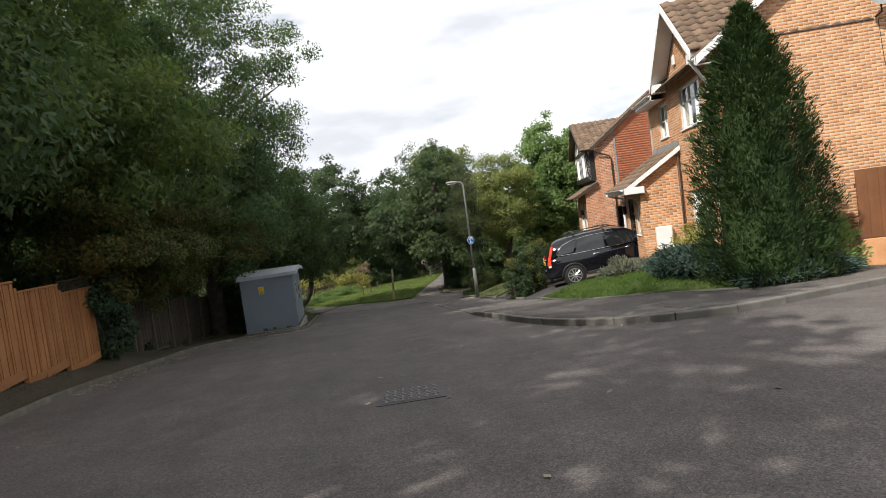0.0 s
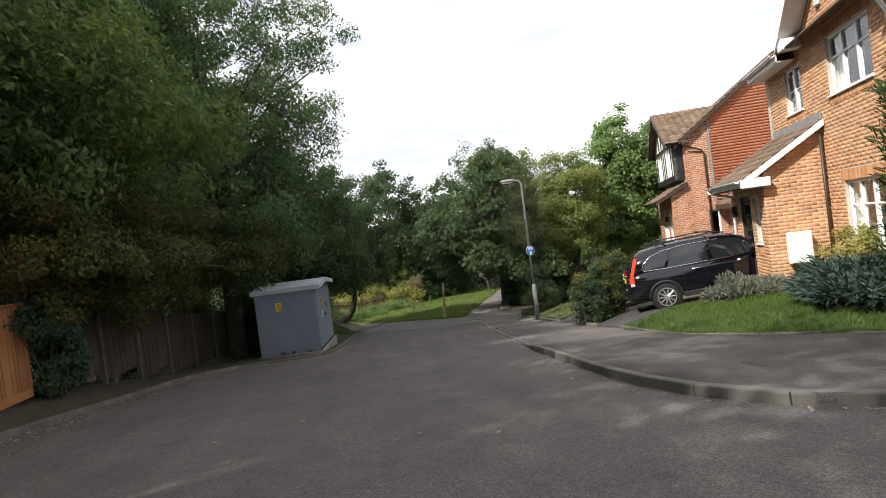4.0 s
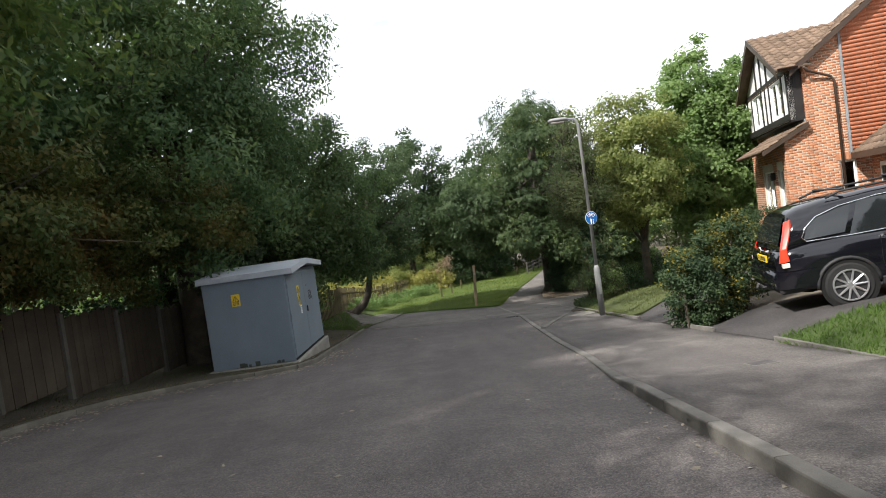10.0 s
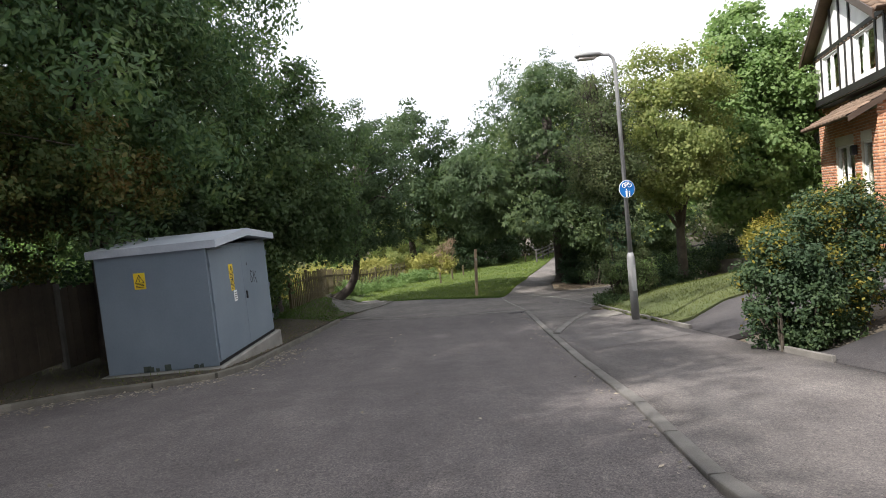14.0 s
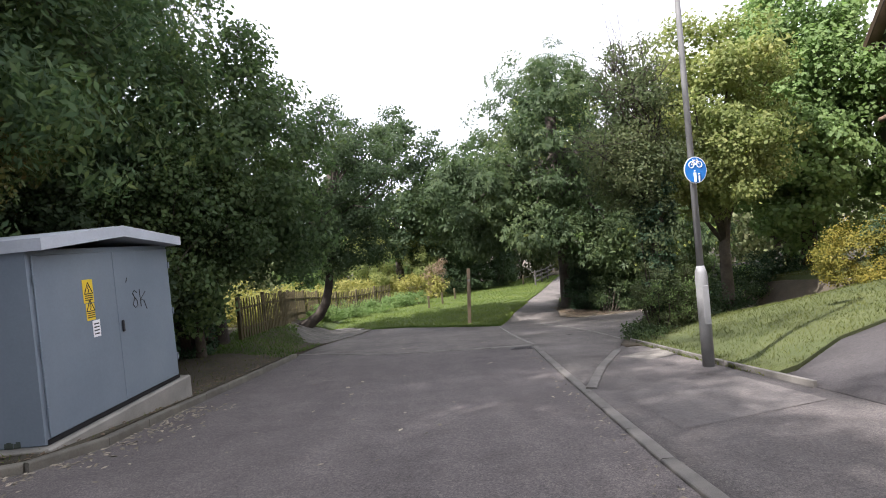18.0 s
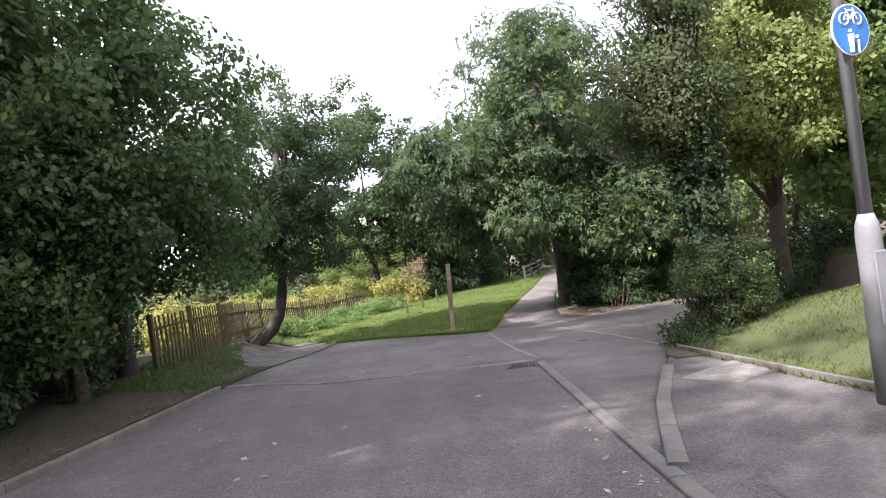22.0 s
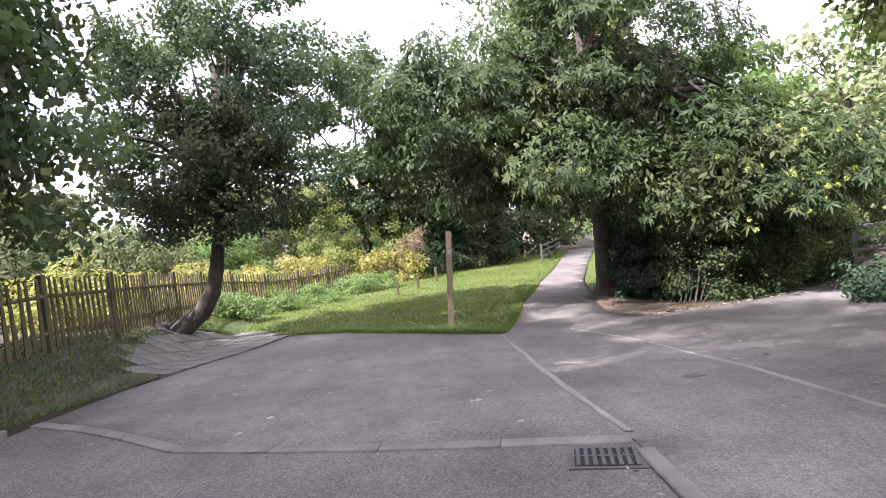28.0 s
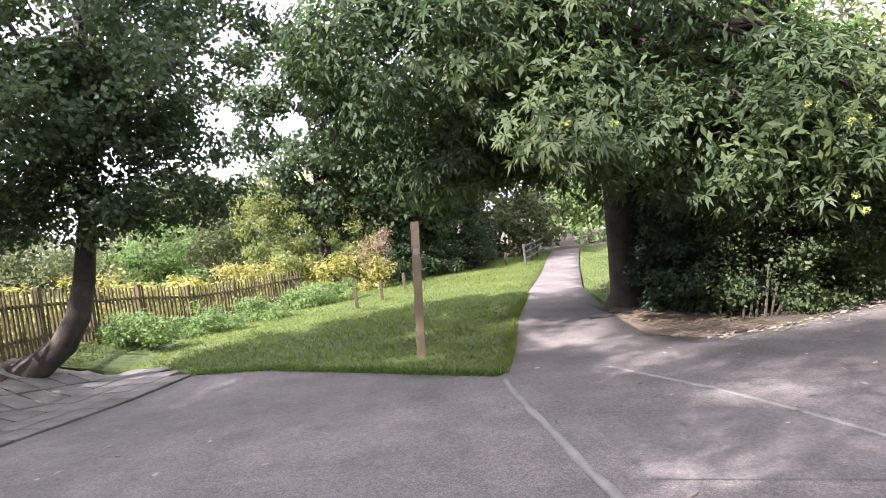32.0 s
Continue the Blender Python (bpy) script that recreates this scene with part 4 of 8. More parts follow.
def gutter(parent, p0, p1, material, r=0.055, name="gutter"):
    p0, p1 = Vector(p0), Vector(p1)
    d = (p1 - p0).normalized()
    s = d.cross(Vector((0, 0, 1))).normalized()
    bm = bmesh.new()
    ring = []
    for p in (p0, p1):
        row = []
        for rr in (r, r * 0.86):
            for k in range(9):
                a = math.pi * k / 8
                row.append(bm.verts.new(p + s * math.cos(a) * rr - Vector((0, 0, 1)) * math.sin(a) * rr))
        ring.append(row)
    for o in (0, 9):
        for k in range(8):
            bm.faces.new((ring[0][o + k], ring[0][o + k + 1], ring[1][o + k + 1], ring[1][o + k]))
    for k in (0, 8):
        bm.faces.new((ring[0][k], ring[1][k], ring[1][9 + k], ring[0][9 + k]))
    for row in ring:
        bm.faces.new(row[:9] + row[9:][::-1])
    return part(name, bm, material, parent)


def board(parent, p0, p1, height, thick, out, material, name):
    """A board from p0 to p1 hanging down by height, thick along out."""
    p0, p1, out = Vector(p0), Vector(p1), Vector(out).normalized() * thick
    dz = Vector((0, 0, -height))
    bm = bmesh.new()
    a = [bm.verts.new(p) for p in (p0, p1, p1 + dz, p0 + dz)]
    b = [bm.verts.new(p + out) for p in (p0, p1, p1 + dz, p0 + dz)]
    bm.faces.new(a)
    bm.faces.new(b[::-1])
    for i in range(4):
        bm.faces.new((a[i], b[i], b[(i + 1) % 4], a[(i + 1) % 4]))
    bmesh.ops.recalc_face_normals(bm, faces=bm.faces[:])
    return part(name, bm, material, parent)


def near_house():
    h = thing("house", HOUSE_FRAME)
    tagged(h, "orange brick house with white gable boards and tiled porch", "house")
    G, F, E, B = -1.3, 4.9, 14.6, 12.4          # foot, front, end wall, back
    EV, RZ = 4.55, 7.35                          # eave, ridge
    # front wall
    win = [(15.55, 17.35, 2.9, 4.06), (15.6, 17.15, -0.12, 1.16), (18.8, 19.8, 2.92, 3.98)]
    wall_core(h, "x", F, E, 21.0, G, EV, win)
    bricks_on(h, "x", F, E, 21.0, G, EV, [(a, b, c - 0.05, d + 0.21) for a, b, c, d in win], M_BRICK)
    for (a, b, c, d), n, cu in zip(win, (3, 3, 2), (0.12, 0.2, 0.0)):
        window_unit(h, "x", F, a, b, c, d, n, bars=(0.62,) if n == 3 else (0.5,), curtain=cu)
        soldier_course(h, "x", F, a - 0.1, b + 0.1, d + 0.005, M_BRICK)
        soldier_course(h, "x", F, a - 0.05, b + 0.05, c - 0.17, M_BRICK, 0.11)
    # gable over the bay of windows
    ga, gb, gz, gt = 14.7, 18.7, EV, 6.3
    gm = (ga + gb) / 2
    part("gable", prism([(ga + 0.2, gz - 0.02), (gb - 0.2, gz - 0.02), (gm, gt - 0.25)], 0.22, "x", at=F), M_MORTAR, h)
    bricks_on(h, "x", F, ga + 0.2, gb - 0.2, gz, gt - 0.3, [], M_BRICK, keep=lambda u, z: z < gz + (gt - 0.3 - gz) * (1 - abs(u - gm) / (gm - ga - 0.2)))
    for s, e in ((gb, 1), (ga, -1)):
        over = 0.42
        tile_roof(h, (F - over, s + 0.1 * e, gz - 0.05), (F + 3.6, s + 0.1 * e, gz - 0.05), (0, gm - s - 0.1 * e, gt - gz + 0.05))
        board(h, (F - over, s + 0.12 * e, gz - 0.06), (F - over, gm, gt - 0.02), 0.2, 0.03, (-1, 0, 0), M_WHITE, "bargeboard")
        part("soffit_box", box(F - over, F - 0.02, s - 0.28 * (e > 0) - 0.02 * (e < 0), s + 0.28 * (e < 0) + 0.02 * (e > 0), gz - 0.32, gz - 0.08, 0.01), M_WHITE, h)
        part("soffit", prism([(s, gz - 0.1), (gm, gt - 0.12), (gm, gt - 0.16), (s, gz - 0.14)], over, "x", at=F - over), M_WHITE, h)
    part("alarm_box", box(F - 0.07, F - 0.006, 17.3, 17.5, 4.75, 5.02, 0.02), M_CURTAIN, h, "cream plastic alarm box")
    # end wall with its gable
    wall_core(h, "y", E, F, B, G, EV)
    mid = (F + B) / 2
    part("gable", prism([(F, EV), (B, EV), (mid, RZ)], 0.22, "y", at=E), M_MORTAR, h)
    bricks_on(h, "y", E, F, B, G, RZ, [], M_BRICK, keep=lambda u, z: z < EV + (RZ - EV - 0.05) * (1 - abs(u - mid) / (mid - F)))
    wall_core(h, "x", B, E, 21.0, G, EV, thick=0.22)
    wall_core(h, "y", 21.0, F, B, G, EV, thick=0.22)
    part("gable", prism([(F, EV), (B, EV), (mid, RZ)], 0.22, "y", at=21.0), M_MORTAR, h)
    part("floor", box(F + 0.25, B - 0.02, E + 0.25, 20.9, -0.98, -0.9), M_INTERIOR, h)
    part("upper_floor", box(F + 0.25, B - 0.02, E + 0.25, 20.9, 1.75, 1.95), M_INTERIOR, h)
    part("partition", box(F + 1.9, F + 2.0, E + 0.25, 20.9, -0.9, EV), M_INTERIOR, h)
    over = 0.38
    sl = (RZ - EV) / (mid - F)
    tile_roof(h, (F - over, E - 0.2, EV - over * sl), (F - over, 21.3, EV - over * sl), (mid - F + over, 0, RZ - EV + over * sl), trim=lambda u, v: not (ga - E + 0.3 < u < gb - E + 0.1 and v < 2.2 * (1 - abs(u + E - 0.2 - gm) / (gm - ga))))
    tile_roof(h, (B + over, E - 0.2, EV - over * sl), (B + over, 21.3, EV - over * sl), (mid - B - over, 0, RZ - EV + over * sl))
    for s in (1, -1):
        x0 = F - over if s > 0 else B + over
        board(h, (x0, E - 0.24, EV - over * sl + 0.02), (mid, E - 0.24, RZ + 0.02), 0.2, 0.03, (0, -1, 0), M_WHITE, "bargeboard")
    ez = EV - over * sl
    for a0, a1 in ((18.95, 21.3), (E - 0.2, ga - 0.15)):
        board(h, (F - over, a0, ez + 0.02), (F - over, a1, ez + 0.02), 0.18, 0.025, (-1, 0, 0), M_WHITE, "fascia")
        part("soffit", box(F - over, F - 0.004, a0, a1, ez - 0.18, ez - 0.16), M_WHITE, h)
        gutter(h, (F - over - 0.09, a0, ez + 0.0), (F - over - 0.09, a1, ez + 0.0), M_WHITE)
    part("downpipe", tube([(F - over - 0.09, 14.55, ez - 0.05), (F - 0.1, 14.75, ez - 0.5), (F - 0.07, 14.75, ez - 0.6), (F - 0.07, 14.75, -1.0)], 0.036, 8), M_WHITE, h, smooth=True)
    # lean-to porch
    P0, P1, PF = 17.95, 20.6, 3.6
    tri_top, tri_low = 2.5, 1.65
    porch_keep = lambda u, z: z < tri_low - 0.1 + (tri_top - tri_low) * (u - PF) / (F - PF)
    wall_core(h, "y", P0, PF + 0.05, F - 0.004, G, tri_low - 0.12, thick=0.22)
    part("gable", prism([(PF + 0.05, tri_low - 0.12), (F - 0.004, tri_low - 0.12), (F - 0.004, tri_top - 0.12), ], 0.2, "y", at=P0), M_MORTAR, h)
    bricks_on(h, "y", P0, PF + 0.05, F, G, tri_top, [], M_BRICK, keep=porch_keep)
    # porch front: narrow window, glazed brown door, brick between
    PX, pz = PF + 0.05, tri_low - 0.34
    pw, pd = (18.42, 18.78, 0.0, 1.05), (19.1, 20.0, -0.98, 1.12)
    wall_core(h, "x", PX, P0 + 0.22, P1, G, pz, [pw, pd], thick=0.2)
    bricks_on(h, "x", PX, P0, P1, G, pz, [(pw[0], pw[1], pw[2] - 0.05, pw[3]), pd], M_BRICK)
    window_unit(h, "x", PX, *pw, 1, bars=(0.6,))
    soldier_course(h, "x", PX, pw[0] - 0.05, pw[1] + 0.05, pw[2] - 0.28, M_BRICK)
    door = part("door", wbox("x", PX, pd[0] + 0.05, pd[1] - 0.05, -0.11, -0.06, pd[2], pd[3] - 0.05, 0.008), M_DOORBROWN, h, "dark brown glazed porch door")
    for u in (pd[0], pd[1] - 0.05):
        part("frame", wbox("x", PX, u, u + 0.05, -0.12, -0.01, pd[2], pd[3], 0.006), M_DOORBROWN, h)
    part("frame", wbox("x", PX, pd[0] + 0.05, pd[1] - 0.05, -0.12, -0.01, pd[3] - 0.05, pd[3], 0.006), M_DOORBROWN, h)
    for k in range(2):
        for j in range(3):
            u0, z0 = pd[0] + 0.16 + k * 0.3, -0.02 + j * 0.34
            part("pane", wbox("x", PX, u0, u0 + 0.27, -0.058, -0.052, z0, z0 + 0.31), M_CARGLASS, door, "dim leaded glass pane")
    for k in range(2):
        part("door_panel", wbox("x", PX, pd[0] + 0.16 + k * 0.3, pd[0] + 0.43 + k * 0.3, -0.058, -0.048, -0.85, -0.15, 0.006), M_DOORBROWN, door)
    tile_roof(h, (PF - 0.4, P0 - 0.12, tri_low - 0.22), (PF - 0.4, P1 + 0.3, tri_low - 0.22), (F - PF + 0.38, 0, tri_top - tri_low + 0.22))
    board(h, (PF - 0.4, P0 - 0.16, tri_low - 0.2), (F - 0.02, P0 - 0.16, tri_top + 0.02), 0.14, 0.03, (0, -1, 0), M_WHITE, "bargeboard")
    part("soffit_box", box(PF - 0.42, PF + 0.16, P0 - 0.2, P0 - 0.01, tri_low - 0.38, tri_low - 0.18, 0.01), M_WHITE, h)
    board(h, (PF - 0.4, P0 - 0.1, tri_low - 0.2), (PF - 0.4, P1 + 0.3, tri_low - 0.2), 0.15, 0.025, (-1, 0, 0), M_WHITE, "fascia")
    gutter(h, (PF - 0.49, P0 - 0.12, tri_low - 0.2), (PF - 0.49, P1 + 0.3, tri_low - 0.2), M_WHITE)
    part("flashing", box(F - 0.05, F - 0.008, P0 - 0.1, P1 + 0.3, tri_top + 0.02, tri_top + 0.17, 0.006), M_LEAD, h)
    part("soffit", box(PF - 0.38, F - 0.006, P0 + 0.2, P1, tri_low - 0.36, tri_low - 0.33), M_BLACKWOOD, h, "dark porch ceiling")
    part("downpipe", tube([(PF - 0.49, P1 + 0.2, tri_low - 0.24), (PF - 0.49, P1 + 0.18, tri_low - 0.34), (PX - 0.06, P1 - 0.1, pz - 0.16), (PX - 0.05, P1 - 0.1, pz - 0.28), (PX - 0.05, P1 - 0.1, -1.2)], 0.034, 8), M_WHITE, h, "white plastic downpipe at the porch corner", smooth=True)
    part("porch_step", box(PF - 0.75, PX - 0.012, pd[0] - 0.25, pd[1] + 0.25, G, -1.0, 0.01), M_CONCRETE, h)
    part("downpipe", tube([(F - 0.09, 17.85, 2.25), (F - 0.09, 17.85, -1.1)], 0.03, 8), M_BROWNPIPE, h, smooth=True)
    # porch lantern
    part("wall_lantern", box(PX - 0.16, PX - 0.03, P1 - 0.42, P1 - 0.3, 0.62, 0.9, 0.02), M_BLACKWOOD, h)
    # plant trellis on the porch wall
    bm = bmesh.new()
    for k in range(4):
        for s in (1, -1):
            u = 4.2 + k * 0.07
            tube([(u - 0.13 * s, P0 - 0.03, -0.75), (u + 0.13 * s, P0 - 0.03, -0.3)], 0.008, 5, bm)
    part("trellis", bm, M_BROWNPIPE, h)
    # satellite dish
    d = part("dish_arm", tube([(8.55, E - 0.02, 4.55), (8.55, E - 0.25, 4.6), (8.5, E - 0.32, 4.9)], 0.02, 6), M_BLACKPLASTIC, h)
    bm = bmesh.new()
    rings = []
    for k in range(4):
        rr = 0.28 * k / 3
        rings.append([bm.verts.new((8.5 + math.cos(t) * rr, E - 0.34 - 0.05 * (k / 3) ** 2, 5.0 + math.sin(t) * rr)) for t in [2 * math.pi * i / 16 for i in range(16)]] if k else [bm.verts.new((8.5, E - 0.34, 5.0))])
    for i in range(16):
        bm.faces.new((rings[0][0], rings[1][i], rings[1][(i + 1) % 16]))
        for k in (1, 2):
            bm.faces.new((rings[k][i], rings[k + 1][i], rings[k + 1][(i + 1) % 16], rings[k][(i + 1) % 16]))
    part("satellite_dish", bm, M_LEAD, h, "grey satellite dish on the gable wall")
    part("dish_cable", tube([(8.6, E - 0.01, 4.5), (8.65, E - 0.012, 3.6), (8.8, E - 0.012, 2.6), (8.8, E - 0.012, 1.2)], 0.006, 5), M_BLACKPLASTIC, h)


near_house()


def meter_box():
    t = thing("meter_box", HOUSE_FRAME @ Matrix.Translation((4.2, 17.95, -0.47)))
    part("casing", box(-0.23, 0.23, -0.2, -0.01, 0, 0.68, 0.015), M_WHITE, t)
    part("door", box(-0.21, 0.21, -0.212, -0.203, 0.02, 0.66, 0.003), M_WHITE, t)
    part("conduit", box(-0.06, 0.04, -0.12, -0.01, -0.6, -0.004, 0.005), M_WHITE, t)
    tagged(t, "white plastic meter box on the brick porch wall", "meter box")


meter_box()


def far_house():
    h = thing("house", HOUSE_FRAME)
    tagged(h, "brick house with orange tile hanging and black-and-white bay", "house")
    G, A, F, B = -2.4, 29.2, 4.0, 11.6
    EV, mid, RZ = 3.85, 7.8, 6.7
    L = 36.5
    roof_z = lambda b: EV + (RZ - EV) * (1 - abs(b - mid) / (mid - F))
    # side wall towards the drive: brick strip, then hung tiles
    win = [(4.72, 5.12, -0.35, 0.8)]
    wall_core(h, "y", A, F, B, G, EV, win)
    part("gable", prism([(F, EV), (B, EV), (mid, RZ)], 0.22, "y", at=A), M_MORTAR, h)
    bricks_on(h, "y", A, F, 5.0, G, RZ, [(4.72, 5.12, -0.4, 1.0)], M_BRICK_RED, keep=lambda u, z: z < roof_z(u) - 0.1)
    bricks_on(h, "y", A, 5.0, B, G, 0.95, [(4.72, 5.12, -0.4, 1.0)], M_BRICK_RED)
    window_unit(h, "y", A, 4.72, 5.12, -0.35, 0.8, 1)
    soldier_course(h, "y", A, 4.62, 5.22, 0.82, M_BRICK_RED)
    # hung tiles in rows
    V, Fc = [], []
    z, r = 0.95, 0
    while z < RZ:
        u = 5.06 - (0.09 if r % 2 else 0)
        while u < B - 0.1:
            a, b2 = max(u, 5.06), min(u + 0.165, B - 0.02)
            if b2 - a > 0.02 and z + 0.12 < roof_z((a + b2) / 2) - 0.08:
                k = len(V)
                V += [(a + 0.002, A - 0.034, z), (b2 - 0.002, A - 0.034, z), (b2 - 0.002, A - 0.012, z + 0.125), (a + 0.002, A - 0.012, z + 0.125), (a + 0.002, A - 0.004, z), (b2 - 0.002, A - 0.004, z)]
                Fc += [(k, k + 1, k + 2, k + 3), (k + 4, k + 5, k + 1, k)]
            u += 0.168
        z += 0.115
        r += 1
    ob = raw("hung_tiles", V, Fc, M_TILEHANG, h)
    ob["kind"] = "stuff"
    part("quoin_strip", box(4.985, 5.05, A - 0.04, A - 0.008, 0.95, roof_z(5.02) - 0.12), M_LEAD, h, "pale lead edge strip beside the tiles")
    # front wall and back walls
    wall_core(h, "x", F, A, L, G, EV, thick=0.22)
    bricks_on(h, "x", F, A, L, 1.9, EV, [], M_BRICK_RED)
    wall_core(h, "x", B, A, L, G, EV, thick=0.22)
    wall_core(h, "y", L, F, B, G, EV, thick=0.22)
    part("gable", prism([(F, EV), (B, EV), (mid, RZ)], 0.22, "y", at=L), M_MORTAR, h)
    # main roof
    sl = (RZ - EV) / (mid - F)
    over = 0.36
    tile_roof(h, (F - over, A - 0.16, EV - over * sl), (F - over, L + 0.2, EV - over * sl), (mid - F + over, 0, RZ - EV + over * sl))
    tile_roof(h, (B + over, A - 0.16, EV - over * sl), (B + over, L + 0.2, EV - over * sl), (mid - B - over, 0, RZ - EV + over * sl))
    board(h, (F - over, A - 0.2, EV - over * sl + 0.02), (mid, A - 0.2, RZ + 0.02), 0.18, 0.03, (0, -1, 0), M_BROWNPIPE, "bargeboard")
    # first-floor bay, half timbered
    bx, b0, b1, z0, z1 = 3.62, A + 0.06, 34.7, 2.2, 3.75
    wins = [(29.9, 31.3, 2.48, 3.55), (32.5, 33.9, 2.48, 3.55)]
    wall_core(h, "x", bx, b0, b1, z0, z1, wins, thick=0.14, name="bay_wall", material=M_RENDER)
    wall_core(h, "y", b0, bx, F - 0.01, z0, z1, thick=0.12, name="bay_wall", material=M_BLACKWOOD)
    wall_core(h, "y", b1 - 0.12, bx, F - 0.01, z0, z1, thick=0.12, name="bay_wall", material=M_RENDER)
    part("bay_floor", box(bx + 0.01, F - 0.01, b0, b1, z0 - 0.05, z0 - 0.004), M_BLACKWOOD, h)
    for a, b2, c, d in wins:
        window_unit(h, "x", bx, a, b2, c, d, 2, curtain=0.3, recess=0.03, sill=False)
    for z in (z0, z1 - 0.12):
        part("timber", wbox("x", bx, b0, b1, 0.004, 0.035, z, z + (0.2 if z == z0 else 0.12), 0.006), M_BLACKWOOD, h)
    for a in (b0, 29.78, 31.32, 31.85, 32.36, 33.92, b1 - 0.1):
        part("timber", wbox("x", bx, a, a + 0.09, 0.004, 0.03, z0 + 0.2, z1 - 0.12, 0.005), M_BLACKWOOD, h)
    # gable above the bay
    ga, gb, gt = A - 0.1, 35.0, 5.4
    gm = (ga + gb) / 2 + 0.2
    part("gable", prism([(ga + 0.3, z1), (gb - 0.2, z1), (gm, gt - 0.2)], 0.12, "x", at=bx + 0.01), M_RENDER, h)
    for u0, u1 in ((gm - 0.05, gm + 0.05), (gm - 0.8, gm - 0.7), (gm + 0.7, gm + 0.8)):
        top = z1 + (gt - z1 - 0.3) * (1 - abs((u0 + u1) / 2 - gm) / (gm - ga))
        part("timber", wbox("x", bx, u0, u1, 0.004, 0.03, z1, top, 0.004), M_BLACKWOOD, h)
    for s, e in ((ga, -1), (gb, 1)):
        R = math.hypot(gm - s - 0.1 * e, gt - z1 + 0.1)
        tile_roof(h, (bx - 0.3, s + 0.1 * e, z1 - 0.1), (F + 2.6, s + 0.1 * e, z1 - 0.1), (0, gm - s - 0.1 * e, gt - z1 + 0.1), trim=lambda u, v: u < 0.8 + v * 2.6 / R, slab=[(0, 0), (0.75, 0), (3.35, R), (0, R)])
        board(h, (bx - 0.3, s + 0.1 * e, z1 - 0.08), (bx - 0.3, gm, gt + 0.02), 0.2, 0.03, (-1, 0, 0), M_BROWNPIPE, "bargeboard")
    gutter(h, (bx - 0.3, ga - 0.2, z1 - 0.06), (F - 0.15, ga - 0.2, z1 - 0.06), M_BROWNPIPE)
    part("downpipe", tube([(F + 0.0, A - 0.28, 3.62), (F + 0.1, A - 0.2, 3.5), (4.7, A - 0.07, 3.25), (4.78, A - 0.06, 3.1), (4.78, A - 0.06, -1.6)], 0.036, 8), M_BROWNPIPE, h, smooth=True)
    # canopy and ground floor in front
    c0 = 2.72
    tile_roof(h, (c0, A - 0.1, 1.38), (c0, 32.9, 1.38), (F - c0, 0, 0.68))
    board(h, (c0, A - 0.14, 1.39), (F, A - 0.14, 2.07), 0.14, 0.03, (0, -1, 0), M_BROWNPIPE, "bargeboard")
    part("flashing", box(F - 0.05, F - 0.005, A, 32.9, 2.05, 2.17, 0.006), M_LEAD, h)
    wins2 = [(2.95, 3.25, -0.6, 0.85)]
    wall_core(h, "y", A, 3.35, F - 0.004, G, 1.2, thick=0.22)
    bricks_on(h, "y", A, 3.35, F, G, 1.95, [], M_BRICK_RED, keep=lambda u, z: z < 1.38 + 0.68 * (u - c0) / (F - c0) - 0.12)
    part("gable", prism([(3.35, 1.2), (F - 0.004, 1.2), (F - 0.004, 1.9), (3.35, 1.58)], 0.2, "y", at=A), M_MORTAR, h)
    gw = [(29.6, 30.3, -1.3, 0.8), (30.8, 32.2, -0.4, 0.8)]
    wall_core(h, "x", 3.35, A, 33.6, G, 1.5, gw, thick=0.22)
    bricks_on(h, "x", 3.35, A, 33.6, G, 1.5, [(a, b2, c, d + 0.2) for a, b2, c, d in gw], M_BRICK_RED)
    for a, b2, c, d in gw:
        window_unit(h, "x", 3.35, a, b2, c, d, 1 if b2 - a < 1 else 2)
    wall_core(h, "y", 33.4, 3.6, F - 0.004, G, 1.5, thick=0.2)
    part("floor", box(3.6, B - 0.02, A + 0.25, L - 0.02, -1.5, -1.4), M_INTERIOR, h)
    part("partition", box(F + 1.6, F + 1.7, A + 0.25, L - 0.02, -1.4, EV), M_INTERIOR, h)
    part("wall_lamp", box(3.2, 3.33, 30.5, 30.62, 0.5, 0.75, 0.02), M_BLACKWOOD, h)


far_house()


def garage():
    h = thing("garage", HOUSE_FRAME)
    tagged(h, "brick garage with brown door and hipped tiled roof", "garage")
    G, A0, A1, F, B = -2.2, 24.9, 28.9, 5.4, 9.5
    hole = [(26.0, 28.3, G, 0.55)]
    wall_core(h, "x", F, A0 + 0.3, A1, G, 1.0, hole)
    bricks_on(h, "x", F, A0 + 0.3, A1, G, 1.0, hole, M_BRICK_RED)
    part("frame", wbox("x", F, 25.93, 28.37, -0.05, 0.02, 0.5, 0.62, 0.008), M_WHITE, h)
    for u in (25.93, 28.3):
        part("frame", wbox("x", F, u, u + 0.07, -0.05, 0.02, G, 0.5, 0.008), M_WHITE, h)
    bm = bmesh.new()
    for k in range(14):
        u = 26.02 + k * 0.163
        wbox("x", F, u, u + 0.155, -0.1, -0.05, G, 0.5, 0.008, bm)
    part("door", bm, M_DOORBROWN, h, "brown vertical-boarded garage door")
    tile_roof(h, (F - 0.4, A0 + 0.25, 0.95), (F - 0.4, A1 + 0.2, 0.95), (2.6, 0, 2.0))
    board(h, (F - 0.4, A0 + 0.25, 0.96), (F - 0.4, A1 + 0.2, 0.96), 0.16, 0.03, (-1, 0, 0), M_BROWNPIPE, "fascia")


garage()


